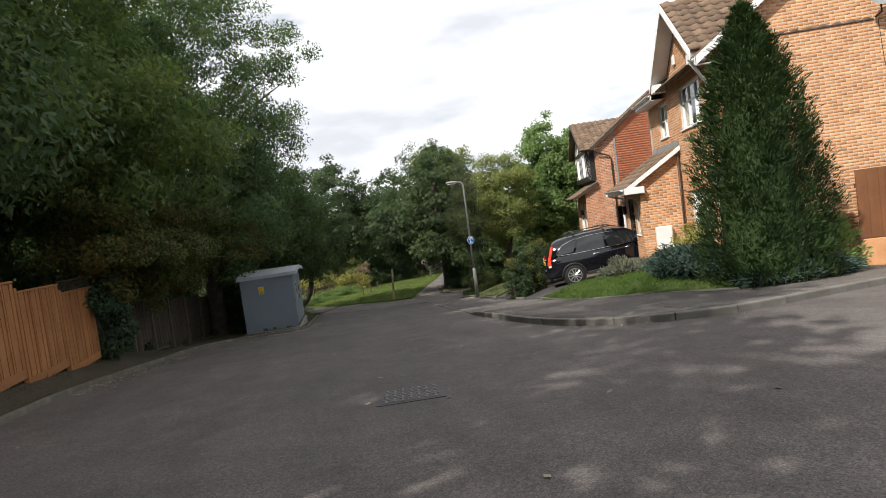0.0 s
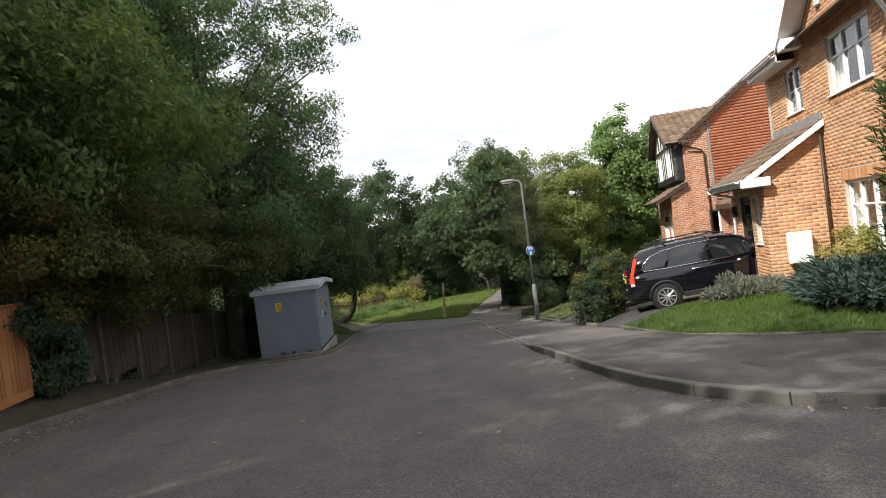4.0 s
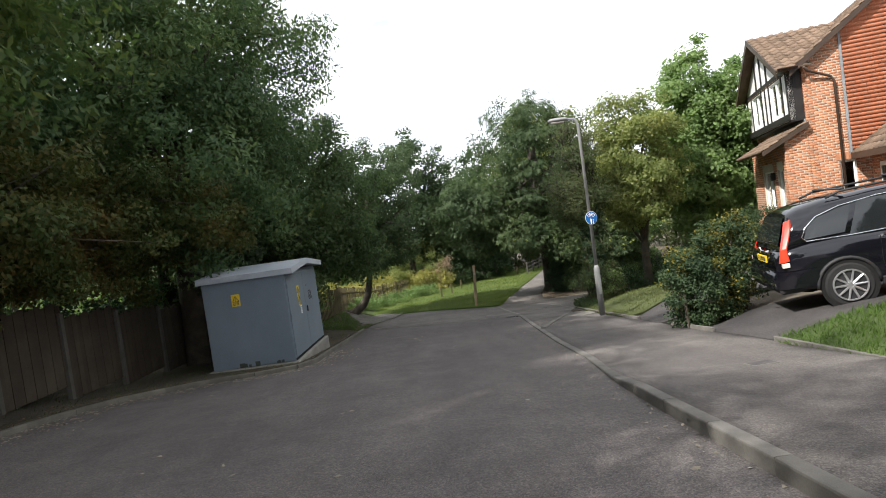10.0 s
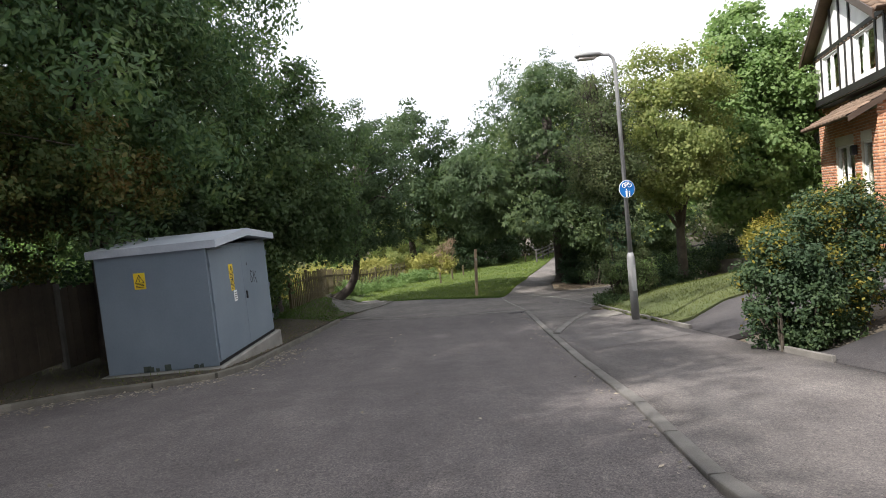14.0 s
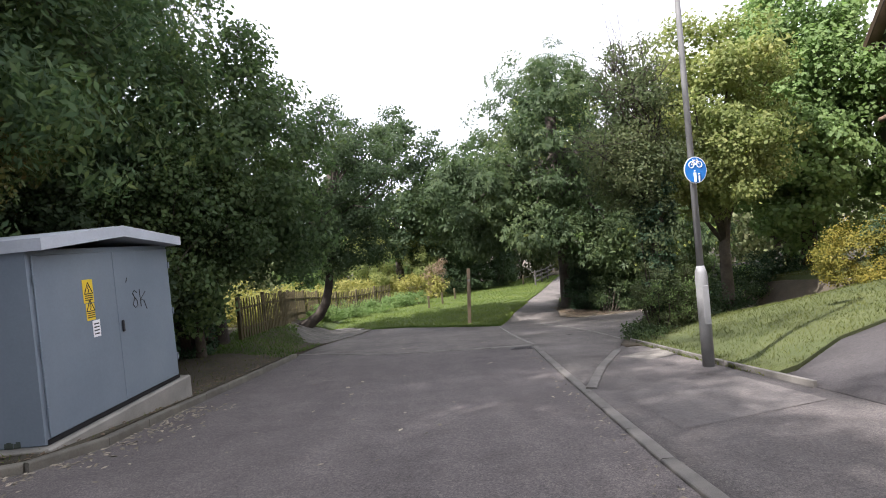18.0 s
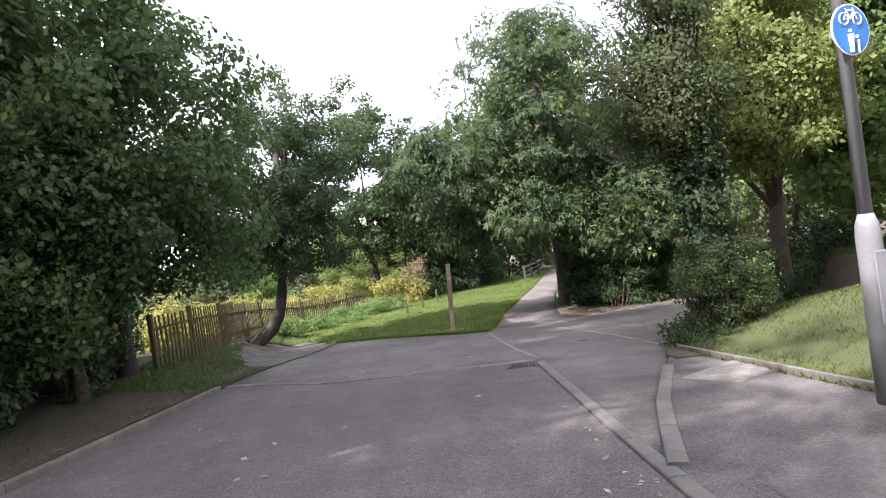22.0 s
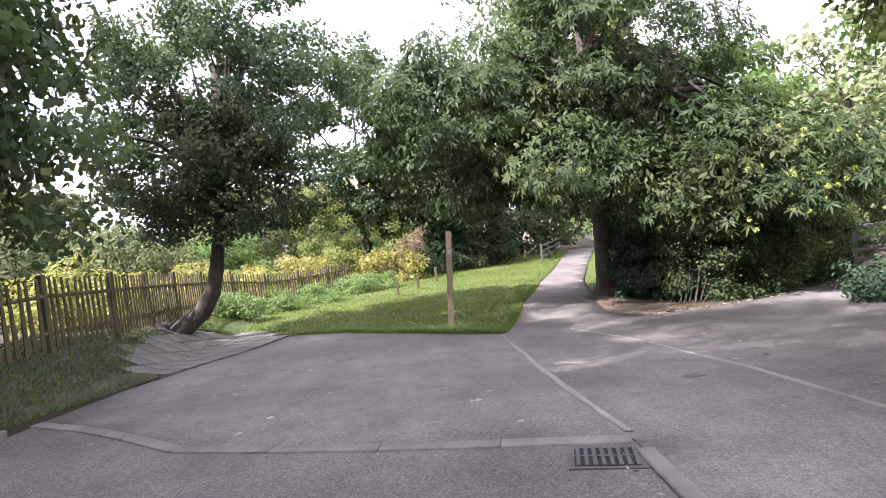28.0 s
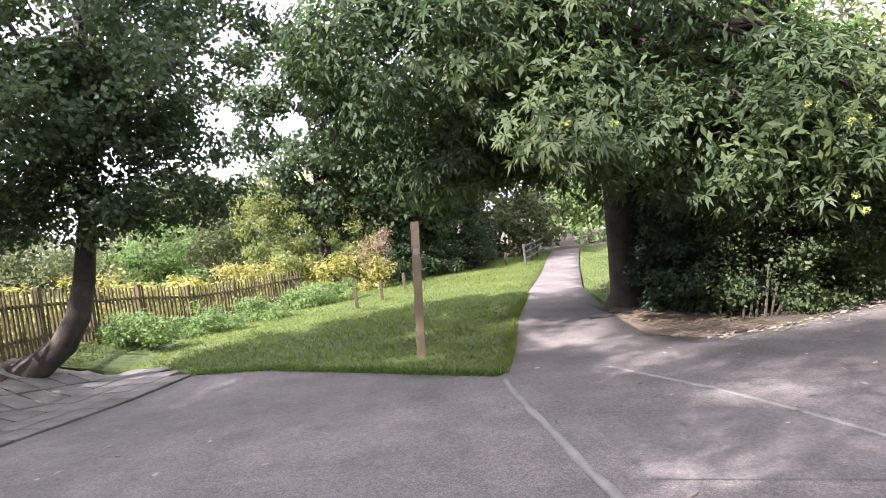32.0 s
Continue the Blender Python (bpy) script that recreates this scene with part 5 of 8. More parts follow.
def panel_fence():
    """Brown close-boarded fence beside the near house's end wall."""
    t = thing("fence_panel", HOUSE_FRAME)
    x = 7.55
    k = 0
    while x < 15:
        part("board", box(x, x + 0.122, 14.1 + (0.012 if k % 2 else 0), 14.125 + (0.012 if k % 2 else 0), -0.4, 1.16), M_FENCE_BROWN, t)
        x += 0.118
        k += 1
    part("gravel_board", box(7.55, 15, 14.09, 14.15, -1.1, -0.42, 0.01), M_BRICK, t, "low brick plinth")
    part("rail", box(7.55, 15, 14.15, 14.2, 0.75, 0.85), M_FENCE_BROWN, t)
    tagged(t, "brown close-boarded fence on a low brick plinth", "fence")


M_FENCE_BROWN = surface("brown_fence_wood", (0.13, 0.05, 0.02), (0.19, 0.08, 0.032), 1.2, 40.0, 0.8, 0.3, per_object=0.1)
panel_fence()


# ---- street furniture ----
def substation():
    """Grey steel electricity kiosk on a concrete plinth; local x runs along the doors, y into the box."""
    t = thing("substation", pose(-0.376, 23.05, -2.1, 0, 0, 84.8))
    W, D, H = 2.91, 1.96, 2.06
    part("plinth", box(-0.1, W + 0.18, -0.08, D + 0.1, -0.55, 0.0, 0.02), M_CONCRETE, t, "worn concrete plinth")
    part("body", box(0, W, 0.012, D, 0.004, H, 0.012), M_SUB, t)
    for k, (a, b) in enumerate(((0.05, W / 2 - 0.004), (W / 2 + 0.004, W - 0.05))):
        d = part("door", box(a, b, -0.012, 0.008, 0.07, H - 0.06, 0.006), M_SUB, t)
        for z in (0.3, 1.0, 1.7):
            u = a - 0.02 if k == 0 else b - 0.01
            part("hinge", box(u, u + 0.03, -0.03, -0.004, z, z + 0.1, 0.006), M_SUB, d)
    part("handle", box(W / 2 + 0.05, W / 2 + 0.08, -0.045, -0.014, 0.95, 1.1, 0.008), M_BLACKPLASTIC, t)
    # Solid near-black strip in place of the shade below the doors
    part("door_gap_shade", box(0.02, W - 0.02, -0.006, 0.01, 0.01, 0.06), M_DARK, t, "dark strip for the shaded gap under the doors")
    # shallow double-pitched roof with a front fascia
    prof = [(-0.05, H - 0.02), (W / 2, H + 0.12), (W + 0.06, H - 0.02), (W + 0.06, H + 0.11), (W / 2, H + 0.26), (-0.05, H + 0.11)]
    part("roof", prism(prof, D + 0.3, "y", at=-0.2), M_SUBROOF, t, "pale grey pitched steel roof")
    # rust and moss patches low on the side
    rng = random.Random(4)
    for k in range(9):
        y = 0.1 + rng.random() * 1.2
        part("rust_patch", box(-0.004, 0.0, y, y + rng.uniform(0.04, 0.14), 0.01, 0.01 + rng.uniform(0.03, 0.12)), M_RUST, t)

    def warning(parent, m, h=0.28, w=0.19):
        s = part("warning_sign", box(-w / 2, w / 2, -0.004, 0.0, 0, h, 0.002, m=m), M_YELLOW, parent, "yellow danger of death sign")
        bm = bmesh.new()
        tri3 = [(-0.075, 0.11), (0.075, 0.11), (0.0, 0.245)]
        for (x0, z0), (x1, z1) in zip(tri3, tri3[1:] + tri3[:1]):
            tube([(x0, -0.005, z0), (x1, -0.005, z1)], 0.006, 4, bm)
        tube([(0.012, -0.005, 0.21), (-0.012, -0.005, 0.17), (0.012, -0.005, 0.165), (-0.006, -0.005, 0.125)], 0.006, 4, bm)
        for z in (0.03, 0.055, 0.08):
            box(-0.07, 0.07, -0.0065, -0.0045, z, z + 0.012, 0, bm)
        bmesh.ops.transform(bm, matrix=m, verts=bm.verts[:])
        part("pictogram", bm, M_BLACKINK, s)
    warning(t, Matrix.Translation((0.9, -0.013, 1.4)))
    warning(t, Matrix.Translation((0.91, -0.013, 1.19)), 0.2, 0.16)
    part("notice", box(0.92, 1.06, -0.017, -0.013, 0.98, 1.18, 0.001), M_WHITE, t, "white paper notice")
    bm = bmesh.new()
    for k in range(4):
        box(0.94, 1.04, -0.019, -0.0175, 1.01 + k * 0.04, 1.025 + k * 0.04, 0, bm)
    part("notice_text", bm, M_BLACKINK, t)
    warning(t, Matrix.Translation((0.0, 1.2, 1.45)) @ pose(0, 0, 0, 0, 0, -90), 0.28, 0.2)
    # scrawled marks
    def scrawl(points):
        return tube([(x - 0.05, -0.0135, z + 0.22) for x, z in points], 0.007, 4)
    part("scrawl", scrawl([(1.98, 1.2), (1.93, 1.24), (1.88, 1.2), (1.92, 1.14), (1.97, 1.1), (1.98, 1.03), (1.92, 1.0), (1.87, 1.05), (1.92, 1.13)]), M_BLACKINK, t)
    part("scrawl", scrawl([(2.05, 1.24), (2.06, 1.0)]), M_BLACKINK, t)
    part("scrawl", scrawl([(2.2, 1.2), (2.06, 1.1), (2.14, 1.08), (2.2, 0.95)]), M_BLACKINK, t)
    part("scrawl", scrawl([(1.75, 1.36), (1.78, 1.42)]), M_BLACKINK, t)
    tagged(t, "grey-painted steel electricity substation on concrete plinth", "substation")


M_RUST = surface("rust_and_moss", (0.03, 0.045, 0.04), (0.07, 0.08, 0.06), 9.0, 60.0, 0.9, 0.4)
substation()


def street_lamp():
    x, y = 7.27, 23.92
    z = -2.21
    t = thing("street_lamp", Matrix.Translation((x, y, z)))
    part("base_column", tube([(0, 0, -0.1), (0, 0, 1.05), (0, 0, 1.12), (0, 0, 1.2)], [0.076, 0.076, 0.07, 0.046], 16), M_GALV, t, smooth=True)
    part("shaft", tube([(0, 0, 1.18), (0, 0, 4.78), (-0.03, 0, 4.9), (-0.1, 0.0, 4.97), (-0.32, 0.0, 4.99)], [0.044, 0.034, 0.033, 0.03, 0.028], 14), M_GALV, t, smooth=True)
    part("inspection_door", box(-0.045, 0.045, -0.082, -0.07, 0.45, 0.95, 0.006), M_GALV, t)
    bm = bmesh.new()
    secs = [(-0.24, 0.045, 0.03), (-0.31, 0.1, 0.055), (-0.5, 0.12, 0.068), (-0.7, 0.1, 0.055), (-0.75, 0.05, 0.025)]
    rows = []
    for sx, hw, hh in secs:
        rows.append([bm.verts.new((sx, hw * math.cos(a), 4.985 + (hh if math.sin(a) > 0 else hh * 0.8) * math.sin(a))) for a in [2 * math.pi * k / 12 for k in range(12)]])
    for a, b in zip(rows, rows[1:]):
        for k in range(12):
            bm.faces.new((a[k], a[(k + 1) % 12], b[(k + 1) % 12], b[k]))
    bm.faces.new(rows[0])
    bm.faces.new(rows[-1][::-1])
    bmesh.ops.recalc_face_normals(bm, faces=bm.faces[:])
    hd = part("lantern_head", bm, M_GALV, t, smooth=True)
    part("lens", box(-0.7, -0.36, -0.08, 0.08, 4.905, 4.945, 0.015), M_CLEARLAMP, hd)
    tagged(t, "grey galvanised street lamp column with side lantern", "street lamp")
    # round blue sign strapped to the column
    s = thing("path_sign", Matrix.Translation((x, y, z + 2.42)) @ pose(0, 0, 0, 0, 0, 12) @ Matrix.Scale(0.92, 4))
    def disc(r, y0, y1, n=36):
        return prism([(r * math.cos(2 * math.pi * k / n), r * math.sin(2 * math.pi * k / n)) for k in range(n)], y1 - y0, "y", at=y0)
    part("rim", disc(0.185, -0.07, -0.062), M_WHITE, s)
    part("face", disc(0.174, -0.074, -0.0705), M_BLUE, s)
    part("bracket", box(-0.06, 0.06, -0.061, 0.05, -0.02, 0.02), M_GALV, s)
    bm = bmesh.new()
    def ring(cx, cz, r):
        tube([(cx + r * math.cos(2 * math.pi * k / 16), -0.0755, cz + r * math.sin(2 * math.pi * k / 16)) for k in range(17)], 0.007, 4, bm, cap=False)
    ring(-0.065, 0.075, 0.042)
    ring(0.065, 0.075, 0.042)
    for a, b in (((-0.065, 0.075), (-0.03, 0.135)), ((-0.03, 0.135), (0.04, 0.135)), ((0.04, 0.135), (0.065, 0.075)), ((-0.03, 0.135), (0.0, 0.075)), ((0.0, 0.075), (0.04, 0.135)), ((-0.065, 0.075), (0.0, 0.075)), ((0.04, 0.135), (0.03, 0.155)), ((-0.03, 0.135), (-0.04, 0.15))):
        tube([(a[0], -0.0755, a[1]), (b[0], -0.0755, b[1])], 0.006, 4, bm)
    part("cycle_symbol", bm, M_WHITE, s)
    bm = bmesh.new()
    for cx, h in ((-0.02, 0.13), (0.045, 0.085)):
        tube([(cx, -0.0755, -0.165), (cx, -0.0755, -0.165 + h)], [h * 0.12, h * 0.2], 6, bm)
        tube([(cx, -0.0755, -0.16 + h + 0.012), (cx, -0.0755, -0.16 + h + 0.03)], 0.013, 6, bm)
    part("walker_symbol", bm, M_WHITE, s)
    tagged(s, "round blue shared cycle and footpath sign on lamp column", "road sign")


street_lamp()


def waymark_post():
    x, y = 5.68, 37.6
    t = thing("waymark_post", Matrix.Translation((x, y, slope(x, y))) @ pose(0, 0, 0, 0, 4, 0))
    bm = box(-0.06, 0.06, -0.05, 0.05, -0.2, 1.98, 0.008)
    for v in bm.verts:
        if v.co.z > 1.9:
            v.co.z += 0.06 * (0.06 - v.co.y) / 0.12
    part("post", bm, M_POSTWOOD, t)
    part("waymark", box(-0.045, 0.045, -0.056, -0.051, 1.55, 1.64), M_RAILWOOD, t)
    tagged(t, "square wooden waymark post standing in grass", "post")


waymark_post()


def left_fences():
    """Orange close-boarded panels, then ivy and old weathered boards with concrete posts, behind the verge."""
    y = 2.2
    n = 0
    while y < 13.6:
        p = thing("fence_panel")
        z0 = land(-4.85, y + 0.9) + 0.06
        p.matrix_world = Matrix.Translation((-4.85, y, z0))
        last = y + 1.9 > 14.2
        for k in range(16):
            part("board", box(-0.01 + (0.014 if k % 2 else 0), 0.012 + (0.014 if k % 2 else 0), k * 0.113, k * 0.113 + 0.118, 0.12, 1.62), M_FENCE, p)
        part("gravel_board", box(-0.02, 0.03, 0, 1.8, -0.05, 0.118, 0.008), M_FENCE, p)
        for k in (1, 2, 3):
            part("batten", box(0.028, 0.05, k * 0.45, k * 0.45 + 0.04, 0.12, 1.62, 0.005), M_FENCE, p)
        part("cap_rail", box(-0.03, 0.05, 0, 1.8, 1.624, 1.665, 0.006), M_FENCE, p)
        if last:
            bm = bmesh.new()
            for k in range(20):
                u = 0.03 + k * 0.09
                tube([(0.01, u, 1.66), (0.01, u + 0.05, 1.76), (0.01, u, 1.88)], 0.008, 4, bm)
            box(0.0, 0.02, 0, 1.8, 1.88, 1.9, 0, bm)
            part("trellis_top", bm, M_FENCE_OLD, p, "weathered wavy trellis top")
        part("post", box(-0.05, 0.05, -0.06, 0.03, -0.3, 1.72, 0.008), M_FENCE, p)
        tagged(p, "orange-brown close-boarded fence panel beside the verge", "fence", "orange fence panels")
        y += 1.86
        n += 1
    # Last two panels are added to keep the gap behind the kiosk dark
    pts = [(-4.9, 16.2), (-4.85, 18.0), (-4.75, 19.8), (-4.6, 21.6), (-4.4, 23.4), (-4.2, 25.2), (-3.95, 27.0), (-3.7, 28.8)]
    for (x0, y0), (x1, y1) in zip(pts, pts[1:]):
        p = thing("fence_panel", Matrix.Translation((x0, y0, land(x0, y0) + 0.05)) @ pose(0, 0, 0, 0, 0, math.degrees(math.atan2(y1 - y0, x1 - x0))))
        d = math.hypot(x1 - x0, y1 - y0)
        k, u = 0, 0.07
        while u < d - 0.05:
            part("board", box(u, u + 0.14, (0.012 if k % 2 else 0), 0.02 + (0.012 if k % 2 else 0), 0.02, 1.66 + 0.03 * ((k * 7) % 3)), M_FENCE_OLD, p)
            u += 0.138
            k += 1
        part("post", box(-0.05, 0.05, -0.06, 0.05, -0.25, 1.8, 0.008), M_POSTGREY, p, "grey concrete fence post")
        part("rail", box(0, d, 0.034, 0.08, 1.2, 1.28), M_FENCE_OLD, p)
        tagged(p, "dark weathered board fence panel under the trees", "fence", "old fence panels")


left_fences()


def picket_run(name, label, pts, height=1.15, spacing=0.155, group=""):
    """Picket fence along points in plan: posts, two rails and pickets."""
    bm = box(-0.044, 0.044, -0.011, 0.011, 0, height)
    for v in bm.verts:
        if v.co.z > height - 0.01:
            v.co.x *= 0.45
    me = bpy.data.meshes.new("picket")
    bm.to_mesh(me)
    bm.free()
    me.materials.append(M_PICKET)
    rng = random.Random(7)
    for (x0, y0), (x1, y1) in zip(pts, pts[1:]):
        d = math.hypot(x1 - x0, y1 - y0)
        z0, z1 = land(x0, y0), land(x1, y1)
        p = thing(name, Matrix.Translation((x0, y0, z0)) @ pose(0, 0, 0, 0, 0, math.degrees(math.atan2(y1 - y0, x1 - x0))))
        g = (z1 - z0) / d
        u = 0.12
        while u < d - 0.08:
            o = new("picket", me)
            o.parent = p
            o.matrix_local = Matrix.Translation((u, -0.05, 0.06 + g * u + rng.uniform(-0.02, 0.02))) @ pose(0, 0, 0, 0, rng.uniform(-2, 2), 0)
            u += spacing
        for h in (0.32, 0.92):
            part("rail", tube([(0, -0.015, h), (d, -0.015, h + g * d)], 0.035, 5), M_PICKET, p)
        part("post", box(-0.055, 0.055, -0.045, 0.055, -0.3, height + 0.12, 0.01), M_PICKET, p)
        tagged(p, label, "fence", group)


picket_run("picket_fence", "weathered wooden picket fence in the long grass", [(-1.35, 33.7), (-1.0, 35.2), (-0.85, 37.1), (-1.0, 39.0), (-1.15, 41.0), (-1.1, 42.9), (-0.8, 44.8), (-0.1, 46.5), (0.8, 48.2), (1.7, 49.8), (2.6, 51.3)], group="picket fence runs")
for px, py in ((11.6, 56.0), (5.4, 47.8), (6.3, 50.2), (4.6, 46.4)):
    t = thing("short_post", Matrix.Translation((px, py, slope(px, py))))
    part("post", box(-0.05, 0.05, -0.05, 0.05, -0.2, 0.66, 0.01), M_PICKET, t)
    tagged(t, "short weathered wooden post in the grass", "post", "short posts")


def rail_fence(name, label, pts, h=0.95, rails=(0.3, 0.6, 0.88)):
    for (x0, y0), (x1, y1) in zip(pts, pts[1:]):
        d = math.hypot(x1 - x0, y1 - y0)
        p = thing(name, Matrix.Translation((x0, y0, slope(x0, y0))) @ pose(0, 0, 0, 0, 0, math.degrees(math.atan2(y1 - y0, x1 - x0))))
        g = slope(x1, y1) - slope(x0, y0)
        part("post", box(-0.06, 0.06, -0.05, 0.05, -0.2, h + 0.05, 0.01), M_FARRAIL, p)
        for r in rails:
            bm = box(0.06, d, -0.02, 0.02, r - 0.04, r + 0.04)
            for v in bm.verts:
                v.co.z += g * v.co.x / d
            part("rail", bm, M_FARRAIL, p)
        tagged(p, label, "fence", "rail fence runs")


rail_fence("rail_fence", "grey post and rail fence beside the footpath", [(12.1, 54.4), (13.1, 56.7), (14.1, 59.0), (15.2, 61.4)])


def field_gate():
    x, y = 15.3, 38.1
    t = thing("field_gate", Matrix.Translation((x, y, slope(x, y))) @ pose(0, 0, 0, 0, 0, 12))
    for u in (0, 3.2):
        part("gate_post", box(u - 0.09, u + 0.09, -0.09, 0.09, -0.3, 1.45, 0.015), M_FARRAIL, t)
    for z in (0.2, 0.42, 0.66, 0.92, 1.2):
        part("bar", box(0.1, 3.1, -0.025, 0.025, z - 0.04, z + 0.04, 0.006), M_FARRAIL, t)
    for a, b in (((0.12, 0.2), (1.6, 1.2)), ((1.6, 1.2), (3.08, 0.2)), ((1.6, 0.2), (1.6, 1.2))):
        part("brace", tube([(a[0], 0.04, a[1]), (b[0], 0.04, b[1])], 0.035, 5), M_FARRAIL, t)
    tagged(t, "wooden five-bar field gate beyond the hedge", "gate")


field_gate()


def ironwork():
    z = lambda x, y: slope(x, y)
    ang = -math.degrees(math.atan(0.09))
    # chequered manhole cover in the road
    t = thing("manhole_cover", Matrix.Translation((0.93, 5.9, z(0.93, 5.9) + 0.004)) @ pose(0, 0, 0, -4.7, 0, -10))
    part("frame", box(-0.35, 0.35, -0.35, 0.35, -0.03, 0.004), M_IRON, t)
    part("cover", box(-0.3, 0.3, -0.3, 0.3, -0.02, 0.006), M_IRON, t)
    bm = bmesh.new()
    for i in range(7):
        for k in range(7):
            a, b = -0.252 + i * 0.084, -0.252 + k * 0.084
            if (i + k) % 2:
                box(a - 0.036, a + 0.036, b - 0.012, b + 0.012, 0.005, 0.012, 0, bm)
            else:
                box(a - 0.012, a + 0.012, b - 0.036, b + 0.036, 0.005, 0.012, 0, bm)
    part("tread_pattern", bm, M_STEELWORN, t)
    tagged(t, "square chequered iron manhole cover in the road", "manhole cover")
    # gully grate by the kerb's corner
    t = thing("gully_grate", Matrix.Translation((5.87, 29.03, z(5.87, 29.03) + 0.006)) @ pose(0, 0, 0, -4.7, 0, -16))
    part("frame", box(-0.24, 0.24, -0.2, 0.2, -0.05, 0.004), M_IRON, t)
    # Near-black block gives the shaded depth between the bars
    part("pit_shade", box(-0.2, 0.2, -0.16, 0.16, -0.03, 0.007), M_DARK, t)
    for i in range(8):
        part("bar", box(-0.19 + i * 0.052, -0.165 + i * 0.052, -0.16, 0.16, 0.004, 0.014), M_IRON, t)
    part("bar", box(-0.2, 0.2, -0.012, 0.012, 0.004, 0.0145), M_IRON, t)
    tagged(t, "iron gully grate at the corner of the flush kerb", "drain grate")
    for x, y, w, d, r, mat, lab in ((5.95, 9.45, 1.2, 0.62, -8, M_COVER, "tarmac-filled inspection cover in the pavement"), (6.4, 8.2, 1.15, 0.5, -12, M_COVER, "tarmac-filled inspection cover in the pavement"), (7.4, 26.05, 1.1, 0.72, 21, M_COBBLE, "worn concrete inspection cover beside the grass"), (6.15, 15.6, 0.3, 0.2, 0, M_IRON, "small iron stopcock cover in the pavement"), (7.45, 30.9, 0.18, 0.14, 10, M_IRON, "small round iron cover in the path")):
        zz = pave_z(x, y) if y < 27 else slope(x, y) + 0.012
        t = thing("inspection_cover", Matrix.Translation((x, y, zz + 0.004)) @ pose(0, 0, 0, -4.7, 0, r))
        part("frame", box(-w / 2, w / 2, -d / 2, d / 2, -0.03, 0.002), M_KERB, t)
        part("cover", box(-w / 2 + 0.02, w / 2 - 0.02, -d / 2 + 0.02, d / 2 - 0.02, -0.02, 0.005), mat, t)
        tagged(t, lab, "inspection cover")


M_STEELWORN = surface("worn_steel", (0.095, 0.09, 0.09), (0.165, 0.16, 0.16), 4.0, 60.0, 0.55, 0.2, metal=0.3)
M_COVER = asphalt_material("cover_infill", (0.075, 0.07, 0.068), (0.105, 0.1, 0.096), 260.0, 0.4)
ironwork()


